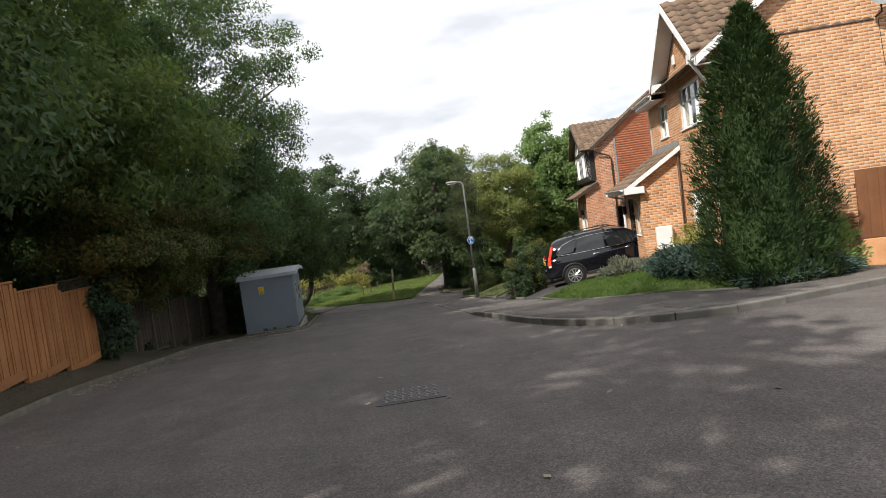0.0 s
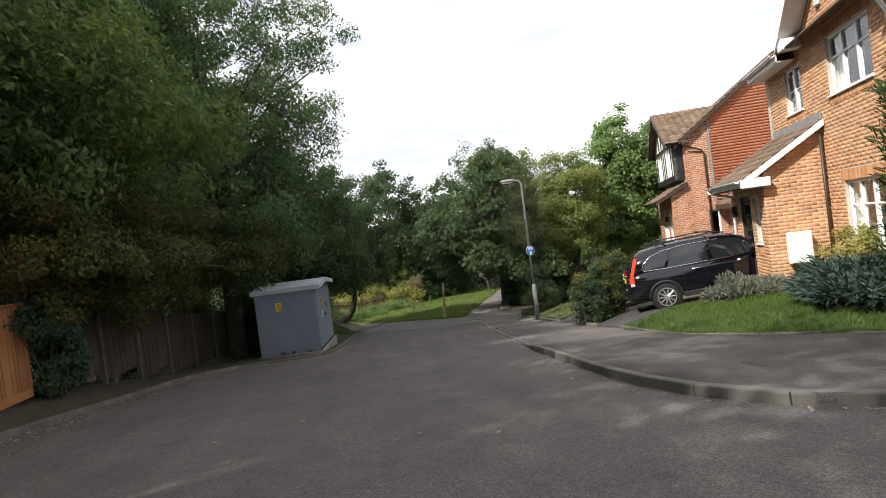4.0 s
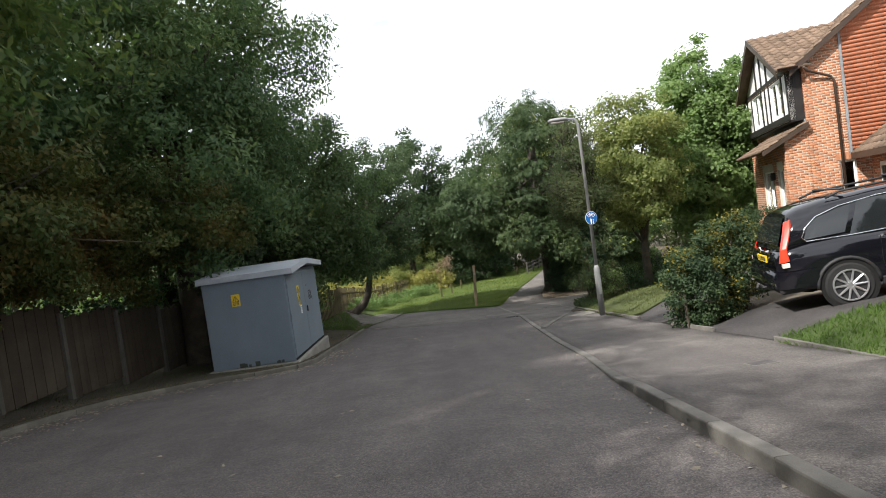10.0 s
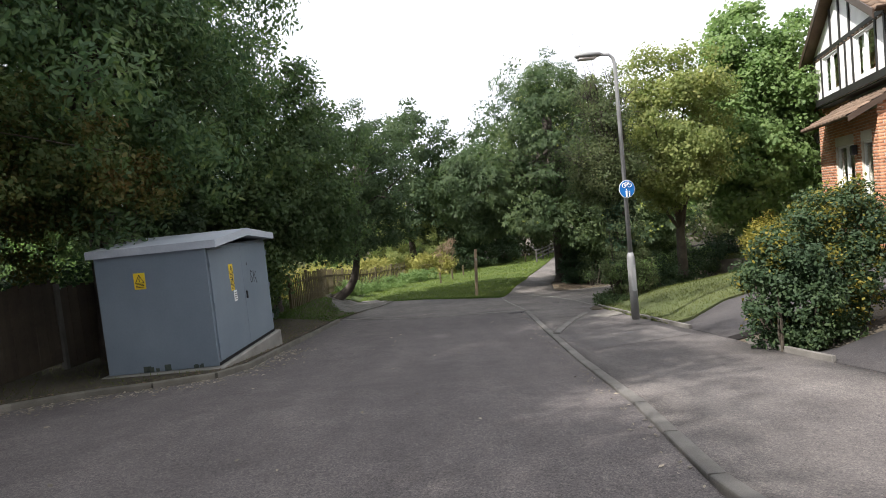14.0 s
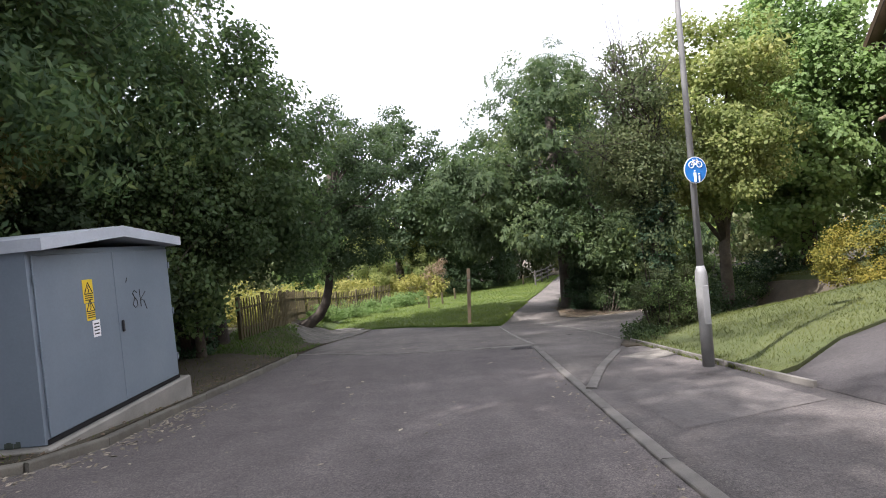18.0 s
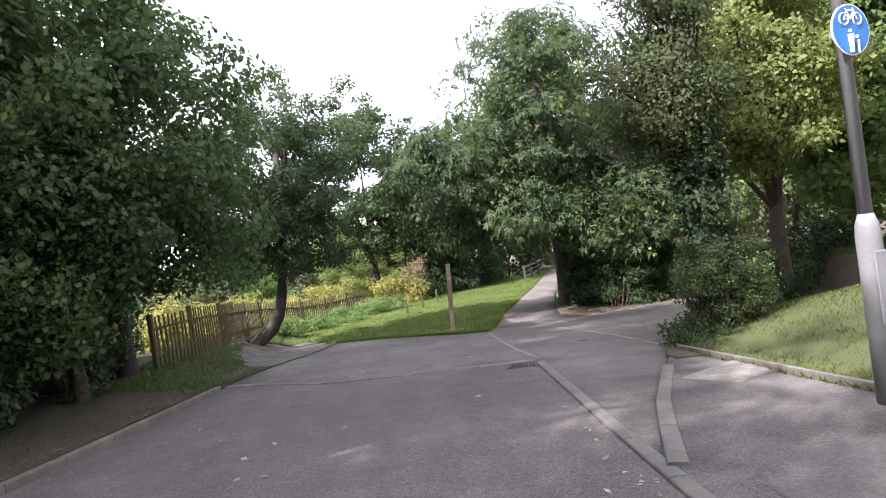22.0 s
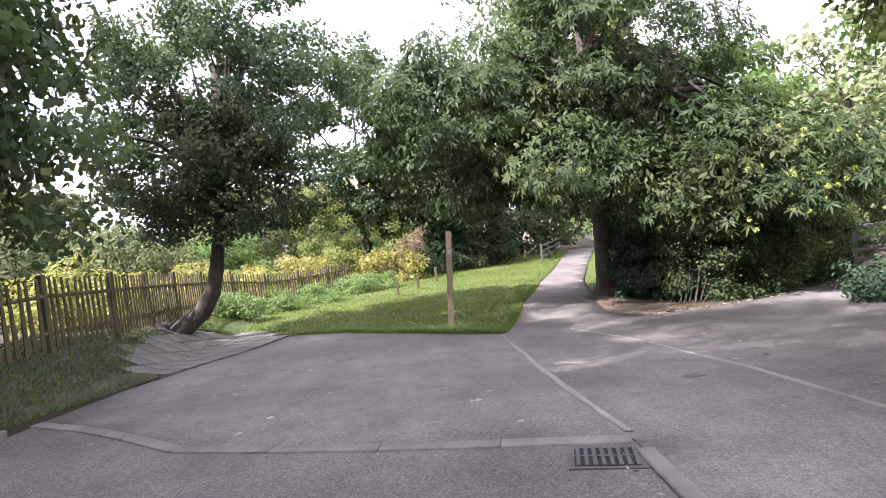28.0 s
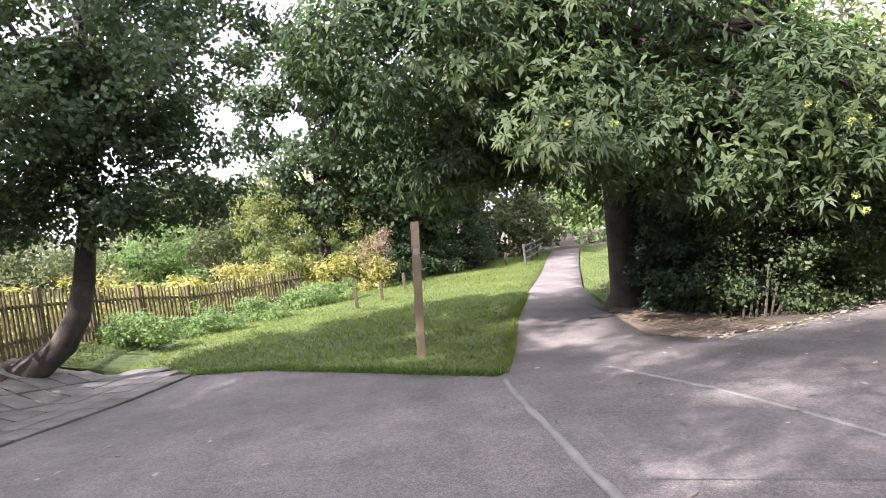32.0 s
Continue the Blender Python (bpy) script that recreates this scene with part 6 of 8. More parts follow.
def car():
    size, head, rear = 0.97, radians(-20), Vector((8.27, 18.47, 0))
    fwd = Vector((math.cos(head), math.sin(head), 0))
    g0 = land(*(rear + fwd * 0.87 * size).xy) + 0.024
    g1 = land(*(rear + fwd * 3.49 * size).xy) + 0.024
    rise = (g1 - g0) / (2.62 * size)
    t = thing("car", Matrix.Translation((rear.x, rear.y, g0 - rise * 0.87 * size)) @ Euler((0, -math.atan(rise), head)).to_matrix().to_4x4() @ Matrix.Scale(size, 4))
    # lower body: x, half width, sill height, shoulder height
    ST = [(0.0, 0.70, 0.52, 0.86), (0.06, 0.80, 0.42, 0.95), (0.2, 0.86, 0.36, 1.02), (0.5, 0.895, 0.32, 1.06), (0.95, 0.91, 0.30, 1.06), (1.5, 0.905, 0.27, 1.04), (2.4, 0.905, 0.27, 1.02), (3.2, 0.905, 0.28, 1.02), (3.6, 0.90, 0.30, 1.02), (4.0, 0.87, 0.33, 0.98), (4.35, 0.79, 0.36, 0.86), (4.52, 0.66, 0.42, 0.72)]

    def ring_low(x, w, a, b):
        return [(x, s * k, z) for s, seq in ((-1, [(w * 0.9, a), (w * 0.985, a + 0.1), (w, a + (b - a) * 0.45), (w * 0.995, a + (b - a) * 0.75), (w * 0.96, b - 0.02), (w * 0.9, b)]),) for k, z in seq] + [(x, k, z) for k, z in reversed([(w * 0.9, a), (w * 0.985, a + 0.1), (w, a + (b - a) * 0.45), (w * 0.995, a + (b - a) * 0.75), (w * 0.96, b - 0.02), (w * 0.9, b)])]

    def loft(rows, material, name, label="", closed=True):
        bm = bmesh.new()
        vr = [[bm.verts.new(q) for q in r] for r in rows]
        n = len(vr[0])
        for a, b in zip(vr, vr[1:]):
            for k in range(n if closed else n - 1):
                bm.faces.new((a[k], a[(k + 1) % n], b[(k + 1) % n], b[k]))
        if closed:
            bm.faces.new(vr[0])
            bm.faces.new(vr[-1][::-1])
        bmesh.ops.recalc_face_normals(bm, faces=bm.faces[:])
        return part(name, bm, material, t, label, smooth=True)

    loft([ring_low(*s) for s in ST], M_CARPAINT, "body")
    # cabin: x at the shoulder, x at the roof, half widths
    CAB = [(0.1, 0.34, 0.77, 0.52, 1.54), (0.18, 0.52, 0.81, 0.58, 1.60), (0.46, 0.85, 0.845, 0.60, 1.645), (1.2, 1.5, 0.865, 0.63, 1.665), (2.0, 2.0, 0.865, 0.64, 1.66), (2.8, 2.5, 0.86, 0.62, 1.62), (3.35, 2.8, 0.84, 0.58, 1.57), (3.6, 2.92, 0.80, 0.52, 1.53)]

    def ring_cab(xb, xr, wb, wr, zr):
        zb = 1.0
        half = [(xb, wb, zb), (xb + (xr - xb) * 0.5, wb + (wr + 0.05 - wb) * 0.5, zb + (zr - zb) * 0.5), (xb + (xr - xb) * 0.86, wr + 0.055, zb + (zr - zb) * 0.88), (xr, wr - 0.03, zr - 0.015), (xr, wr * 0.5, zr + 0.012)]
        return [(x, -w, z) for x, w, z in half] + [(x, w, z) for x, w, z in reversed(half)]
    loft([ring_cab(*c) for c in CAB], M_CARPAINT, "cabin")

    def side_point(s, u, v):
        """On the cabin's flank: u along it from 0 to 1, v up it."""
        f = u * (len(CAB) - 1)
        i = min(int(f), len(CAB) - 2)
        w = f - i
        c = [a + (b - a) * w for a, b in zip(CAB[i], CAB[i + 1])]
        h = [(c[0], c[2], 1.0), (c[0] + (c[1] - c[0]) * 0.5, c[2] + (c[3] + 0.05 - c[2]) * 0.5, 1.0 + (c[4] - 1.0) * 0.5), (c[0] + (c[1] - c[0]) * 0.86, c[3] + 0.055, 1.0 + (c[4] - 1.0) * 0.88)]
        k = v / 0.88 * 2 if v < 0.88 else 2
        j = min(int(k), 1)
        q = [a + (b - a) * (k - j) for a, b in zip(h[j], h[j + 1])]
        return Vector((q[0], s * (q[1] + 0.006), q[2]))
    for s in (-1, 1):
        for u0, u1, v0, v1 in ((0.235, 0.375, 0.16, 0.76), (0.39, 0.585, 0.10, 0.80), (0.605, 0.86, 0.08, 0.80)):
            bm = bmesh.new()
            grid = [[bm.verts.new(side_point(s, u0 + (u1 - u0) * i / 6, v0 + (v1 - v0) * k / 3 * (1 if u0 > 0.3 else (0.55 + 0.45 * i / 6)))) for k in range(4)] for i in range(7)]
            for i in range(6):
                for k in range(3):
                    bm.faces.new((grid[i][k], grid[i + 1][k], grid[i + 1][k + 1], grid[i][k + 1]))
            part("side_window", bm, M_CARGLASS, t, "dark tinted side window", smooth=True)
        line = [side_point(s, u, v) for u, v in ((0.865, 0.06), (0.6, 0.06), (0.39, 0.08), (0.26, 0.12), (0.215, 0.22), (0.22, 0.40), (0.27, 0.62), (0.34, 0.77), (0.45, 0.83), (0.62, 0.84), (0.75, 0.84))]
        part("window_trim", tube(line, 0.012, 6), M_CHROME, t, "chrome window trim", smooth=True)
        for x in (1.62, 2.72):
            part("door_handle", tube([(x, s * 0.915, 0.92), (x + 0.05, s * 0.935, 0.925), (x + 0.17, s * 0.935, 0.93), (x + 0.22, s * 0.915, 0.93)], 0.014, 6), M_CHROME, t, "chrome door handle")
        for x in (1.38, 2.42, 3.4):
            part("door_seam", tube([(x, s * 0.911, 0.36), (x - 0.02, s * 0.913, 0.65), (x + 0.02, s * 0.888, 0.98)], 0.004, 4), M_DARK, t)
        part("roof_rail", tube([(0.9, s * 0.6, 1.66), (1.1, s * 0.61, 1.72), (2.4, s * 0.61, 1.72), (2.6, s * 0.6, 1.66)], 0.02, 6), M_BLACKPLASTIC, t, smooth=True)
        part("sill_trim", box(0.87 + 0.42, 3.49 - 0.42, s * 0.905 - 0.03, s * 0.905 + 0.018, 0.26, 0.38, 0.012), M_BLACKPLASTIC, t)
        # tail lamp: tall and narrow, wrapping round the rear pillar
        bm = bmesh.new()
        low = [(Vector((0.03, s * 0.80, 0.83)), Vector((0.07, s * 0.835, 0.83)), Vector((0.15, s * 0.862, 0.84)))]
        rows = [[bm.verts.new(q) for q in low[0]]]
        for v, wide in ((0.05, 0.11), (0.3, 0.1), (0.55, 0.085), (0.78, 0.06)):
            a, b, c2 = side_point(s, 0.0, v), side_point(s, wide * 0.45, v), side_point(s, wide, v)
            rows.append([bm.verts.new(q + Vector((-0.012, s * 0.012, 0))) for q in (a + Vector((0.0, -s * 0.05, 0)), a.lerp(b, 0.5), c2)])
        for a, b in zip(rows, rows[1:]):
            for k in range(2):
                bm.faces.new((a[k], a[k + 1], b[k + 1], b[k]))
        got = bmesh.ops.extrude_face_region(bm, geom=bm.faces[:])
        bmesh.ops.translate(bm, verts=[v for v in got["geom"] if isinstance(v, bmesh.types.BMVert)], vec=(0.05, -s * 0.03, 0))
        bmesh.ops.recalc_face_normals(bm, faces=bm.faces[:])
        part("tail_lamp", bm, M_REDLAMP, t, "tall red tail lamp")
        part("reversing_lamp", box(0.025, 0.2, s * 0.79, s * 0.868 if s > 0 else s * 0.868, 0.75, 0.82, 0.0) if s > 0 else box(0.06, 0.16, -0.862, -0.81, 0.75, 0.82, 0.0), M_CLEARLAMP, t, "clear lower lamp lens")
        part("mirror", box(3.0, 3.2, s * 0.92 if s > 0 else -1.08, 1.08 if s > 0 else -0.92, 1.02, 1.18, 0.03), M_CARPAINT, t)
    for x in (1.15, 2.2):
        part("roof_bar", box(x - 0.03, x + 0.03, -0.62, 0.62, 1.735, 1.765, 0.01), M_BLACKPLASTIC, t)
    # rear: window, plate, emblem bar, bumper
    bm = bmesh.new()
    rows = [[bm.verts.new((x, y, z)) for y in (-w, -w * 0.5, 0, w * 0.5, w)] for x, w, z in ((0.105, 0.65, 1.08), (0.21, 0.59, 1.32), (0.295, 0.52, 1.49))]
    for a, b in zip(rows, rows[1:]):
        for k in range(4):
            bm.faces.new((a[k], a[k + 1], b[k + 1], b[k]))
    part("rear_window", bm, M_CARGLASS, t, "dark rear window", smooth=True)
    part("wiper", tube([(0.1, 0.0, 1.1), (0.12, -0.3, 1.13)], 0.01, 5), M_BLACKPLASTIC, t)
    part("tailgate_grip", box(-0.012, 0.06, -0.3, 0.3, 0.955, 1.0, 0.012), M_CHROME, t, "chrome tailgate grip")
    part("badge", tube([(0.0, 0, 1.0), (-0.02, 0, 1.0)], 0.05, 12), M_CHROME, t)
    pl = part("number_plate", box(-0.014, 0.01, -0.26, 0.26, 0.80, 0.912, 0.003), M_YELLOW, t, "yellow rear number plate")
    cu = bpy.data.curves.new("plate_text", "FONT")
    cu.body, cu.size, cu.align_x, cu.extrude = "EC05", 0.105, "CENTER", 0.001
    tx = new("plate_text", cu)
    tx.parent = pl
    tx.matrix_local = Matrix(((0, 0, -1, -0.016), (-1, 0, 0, 0.1), (0, 1, 0, 0.818), (0, 0, 0, 1)))
    cu.materials.append(M_BLACKINK)
    bm = bmesh.new()
    for k in range(3):
        box(-0.017, -0.013, -0.2 + k * 0.075, -0.15 + k * 0.075, 0.825, 0.89, 0, bm)
    part("plate_bars", bm, M_BLACKINK, pl)
    bm = bmesh.new()
    rows = []
    for x, w in ((-0.06, 0.74), (0.02, 0.86), (0.2, 0.915), (0.5, 0.925)):
        rows.append((x, w))
    vr = []
    for x, w in rows:
        vr.append([bm.verts.new((x, y, z)) for y, z in ((-w, 0.42), (-w - 0.01, 0.55), (-w, 0.68))])
    vr2 = [[bm.verts.new((x, -y, z)) for y, z in ((-w, 0.42), (-w - 0.01, 0.55), (-w, 0.68))] for x, w in rows]
    for q in (vr, vr2):
        for a, b in zip(q, q[1:]):
            for k in range(2):
                bm.faces.new((a[k], a[k + 1], b[k + 1], b[k]))
    for k in range(2):
        bm.faces.new((vr[0][k], vr[0][k + 1], vr2[0][k + 1], vr2[0][k]))
    bm.faces.new((vr[0][2], vr[1][2], vr2[1][2], vr2[0][2]))
    bmesh.ops.recalc_face_normals(bm, faces=bm.faces[:])
    part("rear_bumper", bm, M_CARPAINT, t, smooth=True)
    part("bumper_trim", box(-0.068, -0.02, -0.72, 0.72, 0.46, 0.5, 0.008), M_CHROME, t)
    part("bumper_skirt", box(-0.03, 0.4, -0.8, 0.8, 0.33, 0.45, 0.03), M_BLACKPLASTIC, t)
    part("tow_bar", tube([(0.1, 0, 0.36), (-0.1, 0, 0.36), (-0.14, 0, 0.42)], 0.025, 6), M_BLACKPLASTIC, t)
    # wheels
    for x in (0.87, 3.49):
        for s in (-1, 1):
            y = s * 0.80
            arch = part("wheel_arch", tube([(x + 0.41 * math.cos(a), s * 0.912, 0.34 + 0.41 * math.sin(a)) for a in [math.pi * k / 14 for k in range(15)]], 0.03, 6), M_BLACKPLASTIC, t, smooth=True)
            # Flat near-black disc on the flank paints the shade inside the arch
            well = prism([(x + 0.39 * math.cos(2 * math.pi * k / 24), 0.34 + 0.39 * math.sin(2 * math.pi * k / 24)) for k in range(24)], 0.004, "y", at=s * 0.914 if s > 0 else s * 0.918)
            part("wheel_well_shade", well, M_DARK, t)
            w = part("wheel", tube([(x, s * 0.72, 0.34), (x, s * 0.74, 0.34), (x, s * 0.91, 0.34), (x, s * 0.935, 0.34)], [0.31, 0.345, 0.345, 0.305], 28), M_RUBBER, t, "black tyre")
            part("rim", tube([(x, s * 0.937, 0.34), (x, s * 0.942, 0.34)], [0.238, 0.232], 28), M_BLACKPLASTIC, w)
            bm = bmesh.new()
            for k in range(10):
                a = 2 * math.pi * k / 10
                c, d = math.cos(a), math.sin(a)
                tube([(x + 0.03 * c, s * 0.955, 0.34 + 0.03 * d), (x + 0.22 * c, s * 0.952, 0.34 + 0.22 * d)], [0.02, 0.014], 5, bm)
            tube([(x + 0.228 * math.cos(2 * math.pi * k / 28), s * 0.95, 0.34 + 0.228 * math.sin(2 * math.pi * k / 28)) for k in range(29)], 0.014, 5, bm, cap=False)
            tube([(x, s * 0.945, 0.34), (x, s * 0.965, 0.34)], 0.045, 12, bm)
            part("spokes", bm, M_ALLOY, w, "bright ten-spoke alloy")
    tagged(t, "black sport utility car parked on the sloping driveway", "car")


car()


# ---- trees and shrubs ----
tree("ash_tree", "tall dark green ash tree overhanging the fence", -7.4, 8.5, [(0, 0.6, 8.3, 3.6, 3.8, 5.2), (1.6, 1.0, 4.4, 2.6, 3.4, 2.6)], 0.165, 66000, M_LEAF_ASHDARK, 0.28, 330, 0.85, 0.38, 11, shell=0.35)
tree("ash_tree", "tall dark green ash tree overhanging the fence", -7.2, 16.0, [(0, 0, 9.0, 4.3, 4.6, 5.4), (2.6, 0.5, 5.6, 3.1, 3.6, 2.6)], 0.17, 98000, M_LEAF_ASHGOLD, 0.32, 420, 0.8, 0.38, 12, shell=0.35)
tree("ash_tree", "tall ash tree with a feathery crown beside the kiosk", -3.7, 26.4, [(0.5, 0, 11.0, 4.2, 4.3, 6.3), (1.1, -1.6, 6.2, 3.6, 3.4, 3.2), (1.2, 1.5, 5.4, 2.9, 3.0, 2.8)], 0.15, 116000, M_LEAF_ASH, 0.34, 400, 0.75, 0.38, 13, shell=0.35, twigs=60)
tree("ash_tree", "tall ash tree rising behind the hazels", -6.2, 31.2, [(0, 0, 9.4, 4.0, 4.0, 5.8), (0.5, 0, 4.5, 3.0, 3.0, 2.4)], 0.2, 50000, M_LEAF_ASH, 0.34, 300, 0.8, 0.38, 27, shell=0.35)
tree("ash_tree", "tall dark green ash tree overhanging the fence", -7.0, 20.8, [(0, 0, 11.0, 4.0, 4.6, 6.2), (1.4, 0.3, 5.4, 2.6, 3.0, 2.6)], 0.22, 40000, M_LEAF_ASH, 0.33, 320, 0.8, 0.38, 28, shell=0.35)
# Out of view; added only to throw dappled shade on road and pavement
tree("ash_tree", "unseen tall ash added to shade the road and pavement", -9.6, 3.4, [(0, 0, 12.0, 4.4, 4.6, 7.0), (1.0, 0, 5.0, 3.2, 3.6, 3.2)], 0.27, 19000, M_LEAF_ASH, 0.36, 150, 1.0, 0.38, 29, shell=0.35)
tree("hawthorn", "hawthorn with rusty autumn leaves over the old fence", -4.9, 18.5, [(0.9, 0, 3.2, 1.9, 2.8, 1.4), (0.8, 3.2, 3.2, 2.0, 2.2, 1.3), (0.4, -2.6, 3.3, 1.7, 2.0, 1.4), (2.3, 3.8, 3.2, 1.5, 1.5, 1.0), (1.6, 1.6, 2.7, 1.2, 1.5, 0.9), (1.4, 5.4, 3.0, 1.5, 1.6, 0.9), (0.3, 0, 2.25, 1.1, 3.0, 0.8), (0.4, 4.2, 2.2, 1.1, 2.4, 0.8), (0.9, 6.0, 2.5, 1.3, 1.4, 0.8), (0.5, 6.6, 1.7, 0.8, 1.2, 0.9), (3.0, 5.7, 2.75, 0.95, 1.3, 0.5)], 0.092, 84000, M_LEAF_HAW, 0.12, 360, 0.42, 0.55, 14, limbs=20, shell=0.35)
tree("hazel_tree", "dense hazel with broad dark green leaves", -1.6, 31.2, [(0.3, 0, 4.9, 3.0, 3.2, 3.4), (1.2, 0.1, 3.6, 2.0, 1.9, 1.7), (0, -2.2, 3.4, 1.8, 1.8, 2.0)], 0.115, 72000, M_LEAF_HAZEL, 0.16, 360, 0.6, 0.75, 15, stems=4, limbs=28, shell=0.4, twigs=60)
tree("hazel_tree", "old hazel stem with hanging leaves at the fence end", -1.75, 33.2, [(-0.2, 0, 3.6, 1.5, 1.5, 1.3), (-0.5, -0.3, 1.2, 0.7, 0.8, 1.0)], 0.1, 12000, M_LEAF_HAZEL, 0.2, 80, 0.42, 0.75, 34, limbs=12, shell=0.4, bark=M_BARK_IVY)
tree("hazel_tree", "dark hazel thicket behind the kiosk", -2.8, 28.6, [(0, 0, 2.6, 1.8, 2.2, 2.5)], 0.12, 22000, M_LEAF_LIME, 0.1, 110, 0.5, 0.75, 16, stems=3, shell=0.4)
tree("leaning_tree", "tree with a curved leaning trunk beside the picket fence", -0.6, 39.1, [(1.6, 0.6, 5.8, 3.2, 3.0, 2.9), (1.0, 0.2, 4.0, 2.7, 2.4, 1.7), (0.3, 0.0, 2.75, 1.1, 1.2, 0.8), (2.5, 0.5, 2.7, 1.2, 1.1, 0.75), (1.2, -0.3, 2.5, 0.8, 0.7, 0.6)], 0.1, 56000, M_LEAF_LIME, 0.23, 270, 0.5, 0.7, 17, bark=M_BARK_IVY, limbs=34, shell=0.3, twigs=70, path=[(0, 0, 0), (0.32, 0, 0.16), (0.7, 0.02, 0.42), (0.98, 0.03, 0.85), (1.14, 0.05, 1.4), (1.24, 0.08, 2.0), (1.4, 0.15, 2.9), (1.6, 0.3, 6.0)])
tree("sweet_chestnut", "broad sweet chestnut with spiky husks over the path", 10.25, 40.1, [(-0.3, -0.2, 6.6, 3.3, 3.6, 4.0), (-3.6, -0.7, 4.8, 2.6, 2.6, 1.9), (2.5, -2.4, 2.9, 2.4, 2.0, 1.5), (0.3, -2.9, 3.1, 2.3, 1.5, 1.3), (-1.8, -2.2, 3.5, 1.4, 1.4, 0.9), (-2.8, -0.6, 3.3, 1.9, 1.6, 0.6)], 0.19, 13000, M_LEAF_CHEST, 0.48, 330, 0.6, 0.3, 18, bark=M_BARK_IVY, limbs=44, shell=0.55, rosette=7, inner=(26000, 0.17), path=[(0, 0, 0), (0.02, 0, 0.4), (0, 0.02, 1.2), (-0.05, 0, 2.2), (-0.1, 0, 3.4), (-0.2, 0, 8.0)])
tree("ivy_clad_tree", "ivy-clad thorn tree at the path junction", 8.95, 28.75, [(-0.1, 0.1, 4.6, 0.75, 0.8, 1.7), (0.0, 0.0, 2.2, 0.34, 0.34, 1.4), (-0.35, 0.2, 3.7, 0.95, 1.0, 0.9)], 0.07, 25000, M_LEAF_THORN, 0.19, 170, 0.4, 0.6, 19, bark=M_BARK_IVY, limbs=20, shell=0.35, fork=0.6, fringe=([(-0.6, 0.3, 3.9, 1.1, 1.1, 1.0), (-0.2, 0.2, 5.6, 0.9, 1.0, 1.0)], 6500, 44, 0.06))
tree("field_maple", "field maple with yellowing leaves behind the bank", 11.6, 30.8, [(0, 0, 5.3, 1.8, 1.8, 2.3), (-0.5, -0.3, 3.9, 1.5, 1.4, 1.1)], 0.1, 42000, M_LEAF_YELLOW, 0.16, 220, 0.5, 0.7, 20, limbs=20, shell=0.35)
tree("sycamore", "bright green sycamore beside the far house", 15.8, 33.4, [(0, 0, 5.6, 2.2, 2.2, 3.8), (-0.3, -0.3, 3.8, 2.5, 2.4, 3.2)], 0.15, 56000, M_LEAF_BRIGHT, 0.24, 300, 0.6, 0.8, 21, shell=0.3)
tree("sycamore", "green sycamore in the gap between trees", 14.6, 42.5, [(0, 0, 4.2, 2.6, 2.6, 3.0)], 0.17, 22000, M_LEAF_BRIGHT, 0.22, 160, 0.6, 0.8, 22, shell=0.4)
tree("sycamore", "tall sunlit yellow-green tree behind the chestnut", 14.4, 48.6, [(-1.4, 0, 8.8, 2.9, 2.6, 3.0), (0.2, -0.5, 6.4, 2.4, 2.2, 2.4), (-2.6, 0.2, 6.8, 1.8, 1.8, 1.8)], 0.19, 24000, M_LEAF_YELLOW, 0.26, 190, 0.65, 0.75, 35, shell=0.4)
tree("oak_tree", "oak tree closing the view behind the meadow", 3.2, 56.5, [(0, 0, 7.6, 4.6, 3.4, 5.2), (2.8, -1, 5, 3, 2.4, 3.6)], 0.22, 30000, M_LEAF_LIME, 0.3, 200, 0.85, 0.7, 23, shell=0.4)
tree("oak_tree", "oak tree closing the view behind the meadow", 8.6, 58.0, [(0, 0, 6.6, 4.0, 3.4, 4.4), (-1.5, -1, 3, 3, 2.4, 2.2)], 0.22, 26000, M_LEAF_LIME, 0.3, 180, 0.85, 0.7, 24, shell=0.4)
tree("willow", "pale green willow beyond the picket fence", -4.0, 60.0, [(0, 0, 3.6, 4.2, 3.4, 3.0), (4, 1, 2.6, 3.0, 2, 2.2)], 0.19, 26000, M_LEAF_PALE, 0.25, 150, 0.85, 0.35, 25, shell=0.4)
for k, (fx, fy, hz, r, mat) in enumerate(((1.2, 54.0, 3.4, 1.7, M_LEAF_YELLOW), (-2.6, 52.0, 2.6, 1.6, M_LEAF_BRIGHT), (4.6, 55.2, 3.0, 1.5, M_LEAF_YELLOW), (-6.0, 50.5, 2.8, 1.8, M_LEAF_PALE))):
    tree("sapling", "sunlit yellow-green young tree behind the picket fence", fx, fy, [(0, 0, hz, r, r * 0.8, hz * 0.55), (0.5, -0.4, hz * 0.5, r * 0.9, r * 0.7, hz * 0.42)], 0.13, 9000, mat, 0.07, 110, 0.42, 0.5, 150 + k, limbs=10, shell=0.35)
far = random.Random(5)
for k, fx in enumerate(range(-46, 70, 7)):
    fy = 72 + far.uniform(-5, 9) - abs(fx - 8) * 0.12
    hh = far.uniform(4.0, 5.8)
    tree("background_tree", "broadleaved tree in the distant wood", fx + far.uniform(-2, 2), fy, [(0, 0, hh, far.uniform(3.6, 5), 3.6, hh * 0.85)], 0.46, 3600, (M_LEAF_FAR, M_LEAF_LIME, M_LEAF_PALE, M_LEAF_YELLOW)[k % 4], 0.3, 80, 1.2, 0.7, 40 + k, limbs=6)
